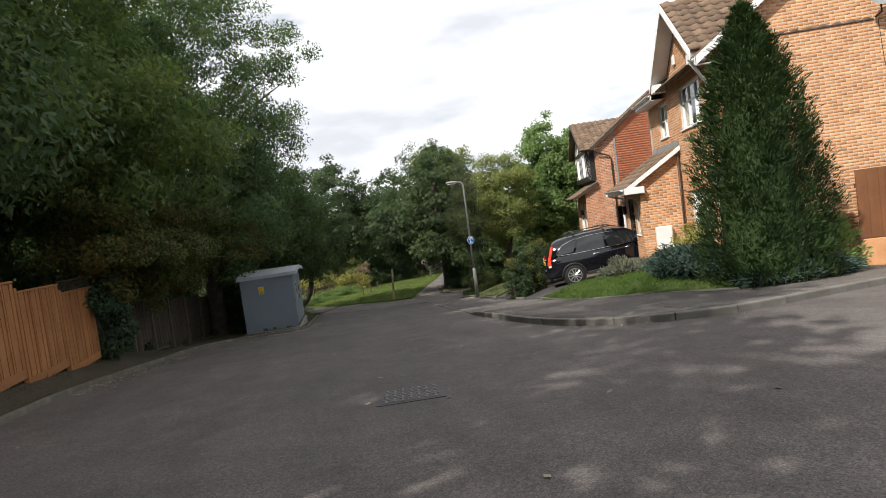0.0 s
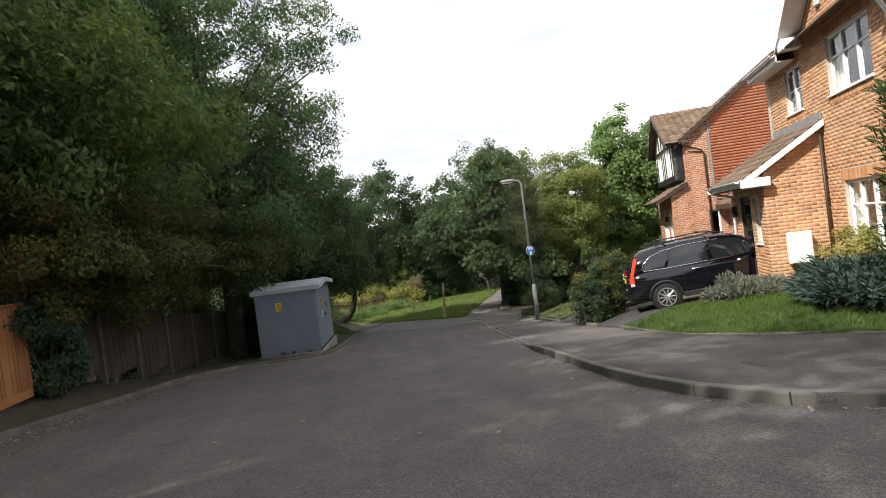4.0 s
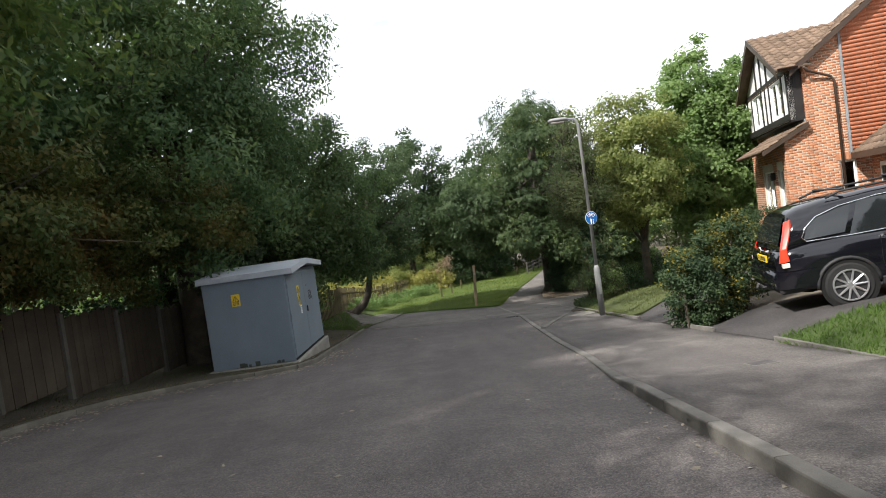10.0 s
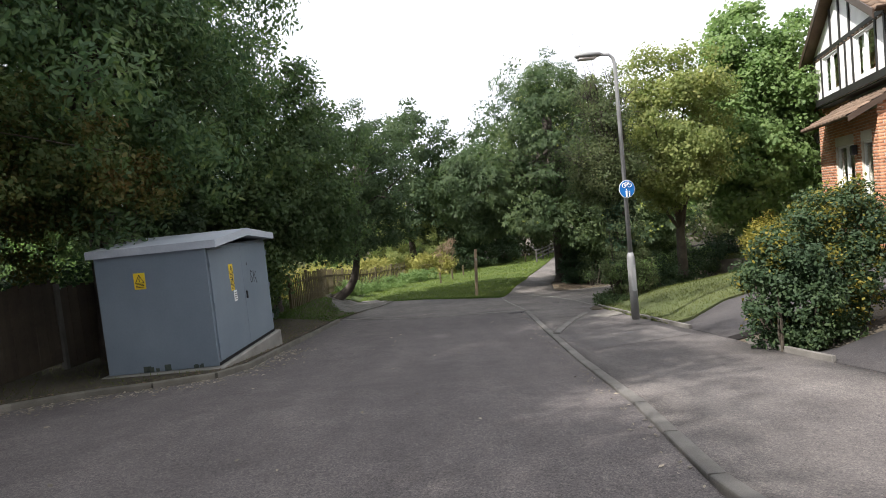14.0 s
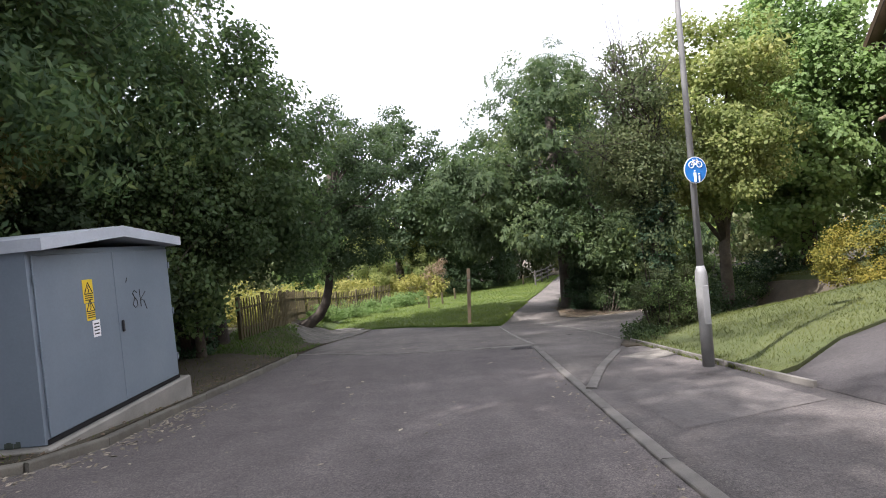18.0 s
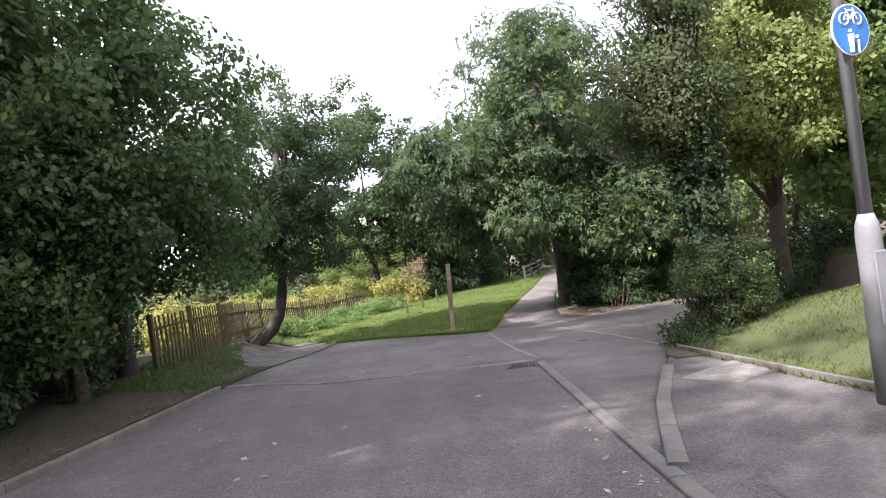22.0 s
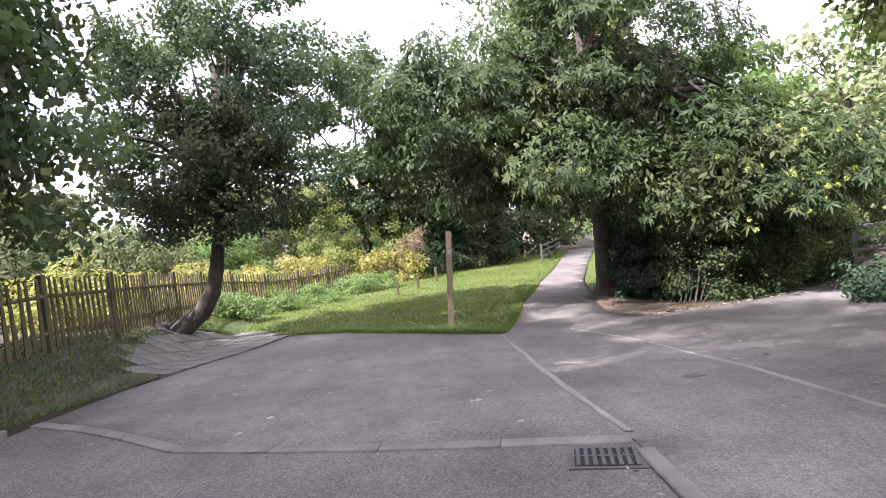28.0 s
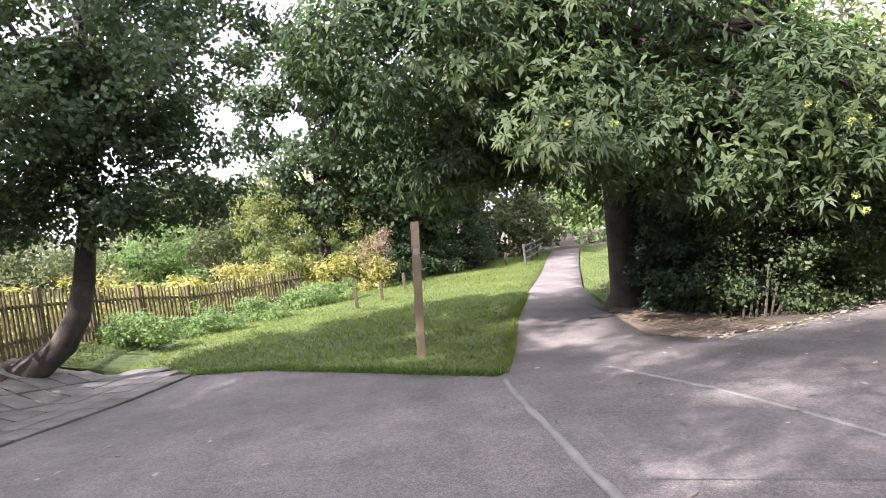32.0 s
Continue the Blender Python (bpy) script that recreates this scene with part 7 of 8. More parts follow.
# The two at negative y are out of view, added to shade the road
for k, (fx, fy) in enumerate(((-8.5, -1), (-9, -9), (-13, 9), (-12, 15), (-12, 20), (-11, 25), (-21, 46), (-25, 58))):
    tree("background_tree", "dark tree of the belt, partly unseen and kept for shade", fx, fy, [(0, 0, 7.4, 4.4, 5.0, 7.0)], 0.58, 8500, M_LEAF_ASHDARK, 0.3, 90, 1.1, 0.4, 70 + k, limbs=8)
for k, (fx, fy) in enumerate(((22, 44), (27, 52), (20, 55), (34, 46), (30, 60))):
    tree("background_tree", "sunlit tree in the field beyond the gate", fx, fy, [(0, 0, 4.6, 3.6, 3.6, 4.0)], 0.29, 6000, (M_LEAF_PALE, M_LEAF_BRIGHT)[k % 2], 0.25, 80, 1.0, 0.6, 80 + k, limbs=8)

for k, (fx, fy, rz) in enumerate(((-8, 52, 2.6), (-12, 47, 3.0), (-16, 42, 3.4), (-7, 57, 2.4), (-12, 56, 3.0), (0, 62, 2.6), (6, 64, 3.0), (13, 63, 3.4), (20, 66, 3.6), (26, 40, 2.6), (24, 47, 3.0))):
    tree("thicket", "pale sunlit thicket beyond the fences", fx, fy, [(0, 0, rz * 0.75, 3.2, 2.4, rz * 0.85), (2, 0.5, rz * 0.5, 2.4, 2.0, rz * 0.6)], 0.31, 4500, (M_LEAF_PALE, M_LEAF_FAR, M_LEAF_BRIGHT)[k % 3], 0.12, 110, 0.8, 0.5, 130 + k, limbs=6, shell=0.4)


def husks():
    """Spiky chestnut husks in small bunches at the ends of the low sprays."""
    rng = np.random.default_rng(77)
    shared = []
    for j in range(3):
        V, F = [], []
        for i in range(90):
            d = rng.normal(0, 1, 3)
            d /= np.linalg.norm(d)
            s = np.cross(d, rng.normal(0, 1, 3))
            s /= np.linalg.norm(s)
            b = len(V)
            V += [s * 0.012, -s * 0.012, d * rng.uniform(0.05, 0.07)]
            F.append((b, b + 1, b + 2))
        core = raw("chestnut_husk", V, F, M_HUSK)
        shared.append(core.data)
        at = CROWNS["sweet_chestnut"][np.argsort(CROWNS["sweet_chestnut"][:, 1])[40 + 9 * j]]
        core.matrix_world = Matrix.Translation((float(at[0]), float(at[1]), float(at[2])))
        tagged(core, "yellow-green spiky chestnut husk among the leaves", "husk", "chestnut husks")
    pts = CROWNS["sweet_chestnut"]
    near = pts[(pts[:, 1] < 37.0) & (pts[:, 2] < 4.0)]
    near = near[np.argsort(near[:, 1] + 0.25 * rng.normal(0, 1, len(near)))][:260]
    for x, y, z in near[rng.choice(len(near), 52, replace=False)]:
        y -= 0.06
        for i in range(int(rng.integers(1, 4))):
            o = new("chestnut_husk", shared[int(rng.integers(3))])
            o.matrix_world = Matrix.Translation((x + rng.normal(0, 0.07), y + rng.normal(0, 0.07), z + rng.normal(0, 0.07))) @ pose(0, 0, 0, rng.uniform(0, 360), 0, rng.uniform(0, 360))
            tagged(o, "yellow-green spiky chestnut husk among the leaves", "husk", "chestnut husks")


M_HUSK = surface("husk", (0.26, 0.32, 0.07), (0.40, 0.44, 0.12), 9.0, 60.0, 0.8, 0.0)
husks()


def conifer():
    """Narrow cypress: upswept flat sprays in a tapering column."""
    x, y = 9.2, 9.75
    rng = np.random.default_rng(31)
    t = thing("cypress", Matrix.Translation((x, y, land(x, y) - 0.05)))
    n = 36000
    h = rng.random(n) ** 0.85
    top = 5.55
    a = rng.uniform(0, 6.283, n)
    prof = np.interp(h, (0, 0.08, 0.3, 0.6, 0.85, 1.0), (1.0, 1.18, 1.2, 0.98, 0.52, 0.05))
    lump = 1 + 0.13 * np.sin(a * 5 + h * 17) + 0.1 * np.sin(a * 9 - h * 31) + 0.05 * rng.normal(0, 1, n)
    r = prof * lump * (0.72 + 0.28 * rng.random(n) ** 0.5)
    c = np.column_stack([r * np.cos(a), r * np.sin(a), 0.05 + h * top + 0.12 * rng.normal(0, 1, n)])
    c[:, 2] = np.maximum(c[:, 2], 0.04)
    out = np.column_stack([np.cos(a), np.sin(a), np.full(n, 0.3)])
    d = np.column_stack([np.cos(a) * 0.55, np.sin(a) * 0.55, np.full(n, 0.85)]) + rng.normal(0, 0.33, (n, 3))
    d /= np.linalg.norm(d, axis=1)[:, None]
    s = np.cross(d, out + rng.normal(0, 0.6, (n, 3)))
    s /= np.linalg.norm(s, axis=1)[:, None]
    L, W = rng.uniform(0.07, 0.15, n)[:, None], rng.uniform(0.008, 0.016, n)[:, None]
    v = np.stack([c - d * L * 0.5, c + s * W, c + d * L * 0.5, c - s * W], 1).reshape(-1, 3)
    raw("sprays", v, np.arange(n * 4).reshape(-1, 4), M_LEAF_CONIFER, t)
    m = 1500
    hf, af = rng.random(m) ** 0.85, rng.uniform(0, 6.283, m)
    rf = np.interp(hf, (0, 0.08, 0.3, 0.6, 0.85, 1.0), (1.0, 1.18, 1.2, 0.98, 0.52, 0.05)) * (1 + 0.13 * np.sin(af * 5 + hf * 17) + 0.1 * np.sin(af * 9 - hf * 31)) * 0.97
    V = []
    for k in range(m):
        base = np.array([rf[k] * math.cos(af[k]), rf[k] * math.sin(af[k]), 0.15 + hf[k] * top])
        fd = np.array([math.cos(af[k]) * 0.7, math.sin(af[k]) * 0.7, 0.45]) + rng.normal(0, 0.22, 3)
        fd /= np.linalg.norm(fd)
        side = np.cross(fd, [0, 0, 1.0]) + rng.normal(0, 0.35, 3)
        side -= fd * side.dot(fd)
        side /= np.linalg.norm(side)
        L = rng.uniform(0.16, 0.3)
        for q in np.linspace(0.12, 1.0, 7):
            for e in (-1, 1):
                p = base + fd * L * (q - 0.35) + np.array([0, 0, -0.1 * L * q * q])
                d2 = fd * 0.75 + side * e * 0.8
                l2 = L * 0.42 * (1.15 - q * 0.75)
                w2 = np.cross(d2, np.cross(side, fd)) * 0.012
                V += [p, p + d2 * l2 * 0.5 + w2, p + d2 * l2, p + d2 * l2 * 0.5 - w2]
    raw("fronds", np.array(V), np.arange(len(V)).reshape(-1, 4), M_LEAF_CONIFER, t)
    part("trunk", tube([(0, 0, -0.1), (0, 0, 3), (0, 0, 5.4)], [0.16, 0.1, 0.02], 8), M_BARK, t, smooth=True)
    core = bmesh.new()
    tube([(0, 0, 0.05), (0, 0, 0.5), (0, 0, 1.7), (0, 0, 3.4), (0, 0, 4.7), (0, 0, 5.3)], [0.6, 0.76, 0.76, 0.58, 0.28, 0.05], 14, core)
    part("inner_growth", core, M_LEAF_CONIFER, t, "dense dark growth inside the cypress")
    tagged(t, "tall dense green cypress at the corner garden", "tree")


conifer()


def sprays(name, label, x, y, blobs, n, material, seed, size=(0.12, 0.26), z=None, flat=0.35):
    rng = np.random.default_rng(seed)
    t = thing(name, Matrix.Translation((x, y, (land(x, y) if z is None else z))))
    p, out, c = blob_points(rng, blobs, 50, 0.3, n, 0.6, floor=0.02)
    d = out * np.array([1, 1, flat]) + rng.normal(0, 0.35, (n, 3))
    d /= np.linalg.norm(d, axis=1)[:, None]
    s = np.cross(d, rng.normal(0, 1, (n, 3)))
    s /= np.linalg.norm(s, axis=1)[:, None]
    L, W = rng.uniform(*size, n)[:, None], rng.uniform(0.012, 0.025, n)[:, None]
    v = np.stack([p - d * L * 0.5, p + s * W, p + d * L * 0.5, p - s * W], 1).reshape(-1, 3)
    raw("sprays", v, np.arange(n * 4).reshape(-1, 4), material, t)
    bm = bmesh.new()
    for k in range(8):
        tip = Vector(c[k])
        tube([(0, 0, -0.05), (tip.x * 0.5, tip.y * 0.5, tip.z * 0.7), tip], [0.025, 0.016, 0.006], 5, bm)
    part("stems", bm, M_BARK, t)
    return tagged(t, label, "shrub")


sprays("juniper", "spreading blue-green juniper along the garden edge", 8.5, 11.2, [(0, 0, 0.22, 0.8, 0.7, 0.28), (0.2, 0.6, 0.2, 0.6, 0.6, 0.22), (0.4, -0.6, 0.22, 0.6, 0.5, 0.26)], 9000, M_LEAF_JUNIPER, 51)
sprays("juniper", "spreading blue-green juniper along the garden edge", 9.4, 12.5, [(0, 0, 0.24, 0.7, 0.7, 0.26), (0.5, 0.4, 0.2, 0.6, 0.6, 0.22)], 7000, M_LEAF_JUNIPER, 52)
sprays("juniper", "low juniper skirting the foot of the cypress", 9.0, 9.35, [(0, 0, 0.15, 0.9, 0.4, 0.18), (1.0, -0.1, 0.15, 0.7, 0.3, 0.18)], 5000, M_LEAF_JUNIPER, 53)
sprays("laurel", "yellow-green shrub beside the cypress", 10.6, 9.75, [(0, 0, 0.6, 0.6, 0.6, 0.65)], 5000, M_LEAF_BRIGHT, 54, (0.06, 0.14), flat=0.9)
shrub("golden_shrub", "golden variegated shrub against the house", 10.35, 13.4, [(0, 0, 0.55, 0.5, 0.5, 0.55)], 0.06, 4500, M_LEAF_GOLD, 40, 0.22, seed=55)
sprays("lavender", "grey-green lavender bushes by the porch", 9.75, 15.9, [(0, 0, 0.2, 0.55, 0.45, 0.24), (-0.5, -0.5, 0.18, 0.55, 0.45, 0.2), (0.2, -1.2, 0.2, 0.5, 0.5, 0.24)], 13000, M_LEAF_LAVENDER, 56, (0.06, 0.13), flat=1.2)
shrub("clipped_hedge", "clipped dark green hedge between the driveways", 7.75, 20.1, [(0, 0, 0.62, 0.42, 0.62, 0.66), (0, 0, 1.08, 0.4, 0.6, 0.5), (0.45, 0.1, 0.8, 0.5, 0.6, 0.82)], 0.055, 19000, M_LEAF_HEDGE, 240, 0.17, 0.6, 57, 0.85, "hedge", stems=20, extra=(M_LEAF_HEDGEGOLD, 0.1))
shrub("clipped_hedge", "clipped hedge with golden leaf tips by the car", 8.75, 20.35, [(0, 0, 0.8, 0.5, 0.5, 0.85), (0.05, 0, 1.3, 0.5, 0.5, 0.5)], 0.05, 13000, M_LEAF_HEDGE, 140, 0.17, 0.6, 58, 0.85, "hedge", stems=12, extra=(M_LEAF_HEDGEGOLD, 0.6))
shrub("rounded_bush", "rounded golden-brown bush at the top of the bank", 13.2, 28.2, [(0, 0, 0.7, 0.95, 0.9, 0.78)], 0.05, 14000, M_LEAF_HEDGEGOLD, 120, 0.25, 0.6, 59, 0.85)
shrub("rounded_bush", "green rounded bush beside the far house", 13.9, 27.3, [(0, 0, 0.8, 1.1, 1.0, 0.85)], 0.06, 9000, M_LEAF_HEDGE, 90, 0.25, 0.6, 60, 0.85, extra=(M_LEAF_HEDGEGOLD, 0.2))
shrub("ivy_hedge", "ragged ivy hedge at the foot of the tree", 8.85, 28.65, [(0, 0, 0.8, 0.5, 0.55, 0.8), (0.3, 0.3, 0.95, 0.5, 0.55, 0.95), (0.4, -0.1, 0.7, 0.45, 0.45, 0.75)], 0.038, 30000, M_LEAF_THORN, 240, 0.18, 0.7, 61, 0.6, "hedge", stems=60, extra=(M_LEAF_BRIGHT, 0.2))
shrub("ivy", "dark ivy sheathing the thorn tree's trunk", 8.95, 28.75, [(0, 0, 1.3, 0.3, 0.3, 1.2), (-0.02, 0, 2.5, 0.36, 0.36, 1.0)], 0.06, 12000, M_LEAF_IVY, 130, 0.16, 0.8, 66, 0.7, "ivy")
shrub("ground_ivy", "low ivy creeping over the path's edge", 8.0, 28.15, [(0.1, 0, 0.02, 0.34, 0.4, 0.06), (0.4, 0.55, 0.03, 0.4, 0.4, 0.09), (0.55, -0.2, 0.03, 0.35, 0.3, 0.07)], 0.045, 2300, M_LEAF_WOODHEDGE, 60, 0.12, 0.8, 67, 0.5, "ivy")
shrub("ivy_hedge", "clipped ivy hedge running back from the junction", 10.9, 30.7, [(-1.3, -1.2, 0.55, 0.6, 0.6, 0.62), (-0.5, -0.5, 0.55, 0.65, 0.6, 0.62), (0.4, 0.3, 0.55, 0.65, 0.6, 0.62), (1.3, 1.1, 0.55, 0.65, 0.6, 0.6), (2.1, 1.9, 0.5, 0.65, 0.6, 0.55)], 0.055, 17000, M_LEAF_HEDGE, 170, 0.22, 0.7, 62, 0.75, "hedge", stems=20, extra=(M_LEAF_BRIGHT, 0.1))
# Bright leaves mixed into both hedgerows stand for light on their faces
shrub("hedgerow", "ragged green hedge under the chestnut", 10.2, 36.8, [(1.4, 0.4, 0.95, 1.0, 0.7, 1.05), (2.6, 0.8, 1.1, 1.1, 0.7, 1.25), (3.9, 1.3, 1.2, 1.0, 0.7, 1.35), (1.3, 1.0, 1.2, 1.3, 0.8, 1.3), (2.0, 0.9, 1.7, 1.2, 0.6, 1.4), (3.2, 1.1, 0.6, 1.2, 0.6, 0.7), (1.0, 0.75, 0.35, 0.8, 0.5, 0.45), (2.0, 0.55, 0.4, 0.9, 0.5, 0.5)], 0.066, 58000, M_LEAF_WOODHEDGE, 430, 0.32, 0.6, 63, 0.55, "hedge", stems=24, extra=(M_LEAF_BRIGHT, 0.2))
shrub("hedgerow", "leafy green hedge along the back of the junction", 13.4, 37.7, [(-0.6, 0.1, 0.7, 0.9, 0.6, 0.8), (0.5, 0.5, 0.75, 0.9, 0.6, 0.9), (1.6, 0.9, 0.8, 1.0, 0.6, 0.95), (0.3, 0.6, 1.6, 1.2, 0.6, 0.8)], 0.066, 30000, M_LEAF_HAZEL, 240, 0.3, 0.6, 69, 0.6, "hedge", stems=20, extra=(M_LEAF_BRIGHT, 0.45))
# Dark leaves fill the hollow at the trunk in place of its deep shade
shrub("ivy", "dark ivy standing in for the shaded hollow under the chestnut", 10.35, 38.3, [(-0.1, 0.3, 0.9, 0.5, 0.6, 1.0), (0.3, -0.2, 0.8, 0.6, 0.6, 0.9), (0.2, 0.3, 1.7, 0.6, 0.6, 0.7), (0.9, -0.3, 0.7, 0.6, 0.6, 0.8)], 0.07, 20000, M_LEAF_IVY, 170, 0.24, 0.7, 70, 0.6, "ivy", stems=16)
shrub("ivy", "dark ivy and dead stems beside the chestnut trunk", 10.45, 39.0, [(0, 0.4, 1.2, 0.4, 0.6, 1.3), (0.55, 0.4, 1.4, 0.6, 0.7, 1.5), (1.3, 0.3, 1.2, 0.7, 0.8, 1.3), (0.35, -0.1, 0.5, 0.5, 0.5, 0.65)], 0.07, 21000, M_LEAF_IVY, 150, 0.25, 0.7, 65, 0.5, "ivy", stems=40)
# Dark shrubs added to stand for the shade beneath the canopy
for k, (sx, sy, r) in enumerate(((6.4, 54.6, 1.3), (8.3, 55.6, 1.4), (10.0, 57.0, 1.3), (10.9, 59.2, 1.2))):
    shrub("shade_undergrowth", "dark undergrowth added for the shade at the meadow's far side", sx, sy, [(0, 0, 0.9, r, r * 0.8, 1.0), (0.2, 0.3, 1.9, r * 0.8, r * 0.7, 0.9)], 0.12, 5000, M_LEAF_HEDGE, 70, 0.4, 0.6, 160 + k, 0.5)
for k, (sx, sy) in enumerate(((14.4, 33.2), (13.6, 34.8))):
    shrub("bramble", "low dark bramble behind the bank", sx, sy, [(0, 0, 0.35, 1.1, 0.8, 0.5)], 0.08, 4000, M_LEAF_IVY, 60, 0.35, 0.7, 170 + k, 0.6)
# Added dark foliage gives the shaded mass under the hazel
shrub("ivy", "dark ivy added for the shaded mass round the hazel stems", -1.75, 31.2, [(0, 0, 0.9, 0.5, 0.55, 1.1), (0.1, -0.3, 1.9, 0.55, 0.6, 0.9), (-0.4, 0.4, 1.2, 0.6, 0.6, 1.2)], 0.075, 12000, M_LEAF_IVY, 120, 0.25, 0.8, 68, 0.6, "ivy", stems=20)
shrub("ivy", "dark ivy hanging over the fence end", -4.75, 15.9, [(0, 0, 1.1, 0.4, 0.7, 0.9), (-0.1, -0.3, 1.7, 0.4, 0.8, 0.5)], 0.07, 15000, M_LEAF_IVY, 110, 0.25, 0.8, 64, 0.7)
for k, (sx, sy, r) in enumerate(((-2.9, 26.9, 0.9), (-2.3, 27.4, 1.1), (-2.4, 28.8, 1.2), (-3.2, 30.4, 1.3), (-2.6, 32.8, 0.9), (-3.2, 34.4, 1.2), (-3.8, 36.6, 1.2))):
    shrub("bramble", "dark bramble thicket under the trees", sx, sy, [(0, 0, 0.7, r * 0.8, r, 0.8), (0.1, 0.3, 1.4, r * 0.6, r * 0.7, 0.7)], 0.1, 4500, M_LEAF_IVY, 70, 0.35, 0.7, 90 + k, 0.6)
for k, (sx, sy) in enumerate(((-7.0, 30), (-7.5, 27), (-6.5, 33))):
    shrub("bramble", "dark bramble thicket under the trees", sx, sy, [(0, 0, 1.2, 1.6, 1.8, 1.4)], 0.13, 3000, M_LEAF_IVY, 60, 0.45, 0.7, 100 + k, 0.6)
for k, (sx, sy) in enumerate(((-2.4, 46.5), (-1.6, 49.2), (0.2, 51.6), (2.2, 53.2), (4.4, 52.6), (-3.0, 43.2), (-3.0, 39.8), (-3.4, 52.5))):
    shrub("bracken", "golden bracken behind the picket fence", sx, sy, [(0, 0, 0.65, 1.7, 1.0, 0.95)], 0.14, 4600, M_LEAF_GOLD, 60, 0.45, 0.4, 110 + k, 0.5)
shrub("dead_shrub", "rusty brown dying shrub by the meadow", 5.3, 52.5, [(0, 0, 1.3, 0.7, 0.6, 1.0), (0.4, 0.2, 1.9, 0.5, 0.5, 0.7)], 0.1, 1500, M_LEAF_BROWN, 40, 0.3, 0.45, 117, 0.4)
for k, (sx, sy) in enumerate(((1.7, 47.0), (2.8, 48.9), (3.9, 49.6), (0.6, 45.2), (-0.2, 42.6))):
    shrub("nettles", "green nettles along the picket fence", sx, sy, [(0, 0, 0.35, 0.9, 0.7, 0.4)], 0.1, 2500, M_LEAF_BRIGHT, 40, 0.3, 0.45, 120 + k, 0.4)


# ---- grass ----
tufts("lawn_grass", "bright green uncut lawn blades", LAWN_1, 26000, M_GRASS, lambda x, y: land(x, y) + 0.07, 201)
tufts("verge_grass", "short grass between the path and the chestnut", PATH_SIDE, 12000, M_MEADOWGRASS, lambda x, y: land(x, y) + 0.025, 206, (0.03, 0.07), 0.011)
tufts("bank_grass", "dry green grass on the bank", BANK, 30000, M_BANKGRASS, lambda x, y: land(x, y) + 0.05, 202, (0.03, 0.07), 0.006)
tufts("meadow_grass", "short green meadow grass beside the path", MEADOW, 70000, M_MEADOWGRASS, lambda x, y: land(x, y) + 0.03, 203, (0.03, 0.075), 0.011)
tufts("verge_grass", "lush green grass at the end of the verge", [(0.35, 31.0), (0.76, 34.6), (0.1, 35.35), (-0.35, 36.7), (-0.6, 38.4), (-2.4, 37.5), (-1.6, 31.0)], 8500, M_GRASS, verge_z, 205, (0.03, 0.1), 0.008)
tufts("verge_grass", "straggling grass on the shaded verge", VERGE, 9000, M_BANKGRASS, verge_z, 204, (0.025, 0.08), 0.007)


def edge_tufts(label, line, width, count, material, seed):
    """Ragged grass creeping over the edge of the tarmac, along a line in plan."""
    left, right = [], []
    for (x0, y0), (x1, y1) in zip(line, line[1:]):
        d = math.hypot(x1 - x0, y1 - y0)
        nx, ny = -(y1 - y0) / d * width, (x1 - x0) / d * width
        for x, y in ((x0, y0), (x1, y1)):
            left.append((x + nx, y + ny))
            right.append((x - nx, y - ny))
    tufts("edge_grass", label, left + right[::-1], count, material, lambda x, y: max(land(x, y), slope(x, y)) + 0.012, seed, (0.03, 0.1), 0.009)


edge_tufts("ragged grass along the end of the tarmac", [(6.45, 35.72), (5.2, 36.92), (3.4, 38.42), (2.1, 38.92)], 0.1, 2600, M_GRASS, 211)
edge_tufts("ragged grass along the footpath", [(6.47, 35.8), (7.0, 37.4), (7.75, 40.1), (9.3, 44.6)], 0.08, 2200, M_MEADOWGRASS, 212)
edge_tufts("weeds along the edge of the lawn", [(7.3, 16.9), (6.93, 13.7), (7.0, 11.6)], 0.06, 1500, M_GRASS, 213)
edge_tufts("weeds along the foot of the bank", [(7.72, 23.4), (7.8, 26), (7.87, 27.6)], 0.06, 1100, M_BANKGRASS, 214)


# ---- cracked paving by the leaning tree ----
M_SLAB = surface("old_paving", (0.085, 0.08, 0.07), (0.16, 0.15, 0.132), 2.0, 60.0, 0.95, 0.4, per_object=0.15)


def slabs():
    o = np.array(SLAB)
    t = tagged(patch("paving_base", SLAB, M_EARTH, lambda x, y: land(x, y) + 0.004, 0.3, "earth under broken paving", "pavement", skirt=0.1))
    rng = random.Random(9)

    def inside(x, y):
        c = False
        for (x0, y0), (x1, y1) in zip(SLAB, SLAB[1:] + SLAB[:1]):
            if (y0 > y) != (y1 > y) and x < (x1 - x0) * (y - y0) / (y1 - y0) + x0:
                c = not c
        return c
    for i in range(-6, 12):
        for k in range(-4, 14):
            x, y = -0.6 + i * 0.441 + k * 0.131, 35.6 + k * 0.441 - i * 0.131
            if inside(x, y):
                w, d = 0.221 + rng.uniform(-0.01, 0.005), 0.221 + rng.uniform(-0.01, 0.005)
                lift, turn = rng.uniform(-0.003, 0.004), math.radians(-16.5 + rng.uniform(-1.2, 1.2))
                bm = box(-w, w, -d, d, -0.03, 0.0, 0.006)
                for v in bm.verts:
                    gx, gy = v.co.x * math.cos(turn) - v.co.y * math.sin(turn), v.co.x * math.sin(turn) + v.co.y * math.cos(turn)
                    v.co = Vector((gx, gy, v.co.z + land(x + gx, y + gy) - land(x, y)))
                o2 = part("paving_slab", bm, M_SLAB, t)
                o2.matrix_world = Matrix.Translation((x, y, land(x, y) + 0.034 + lift))


slabs()


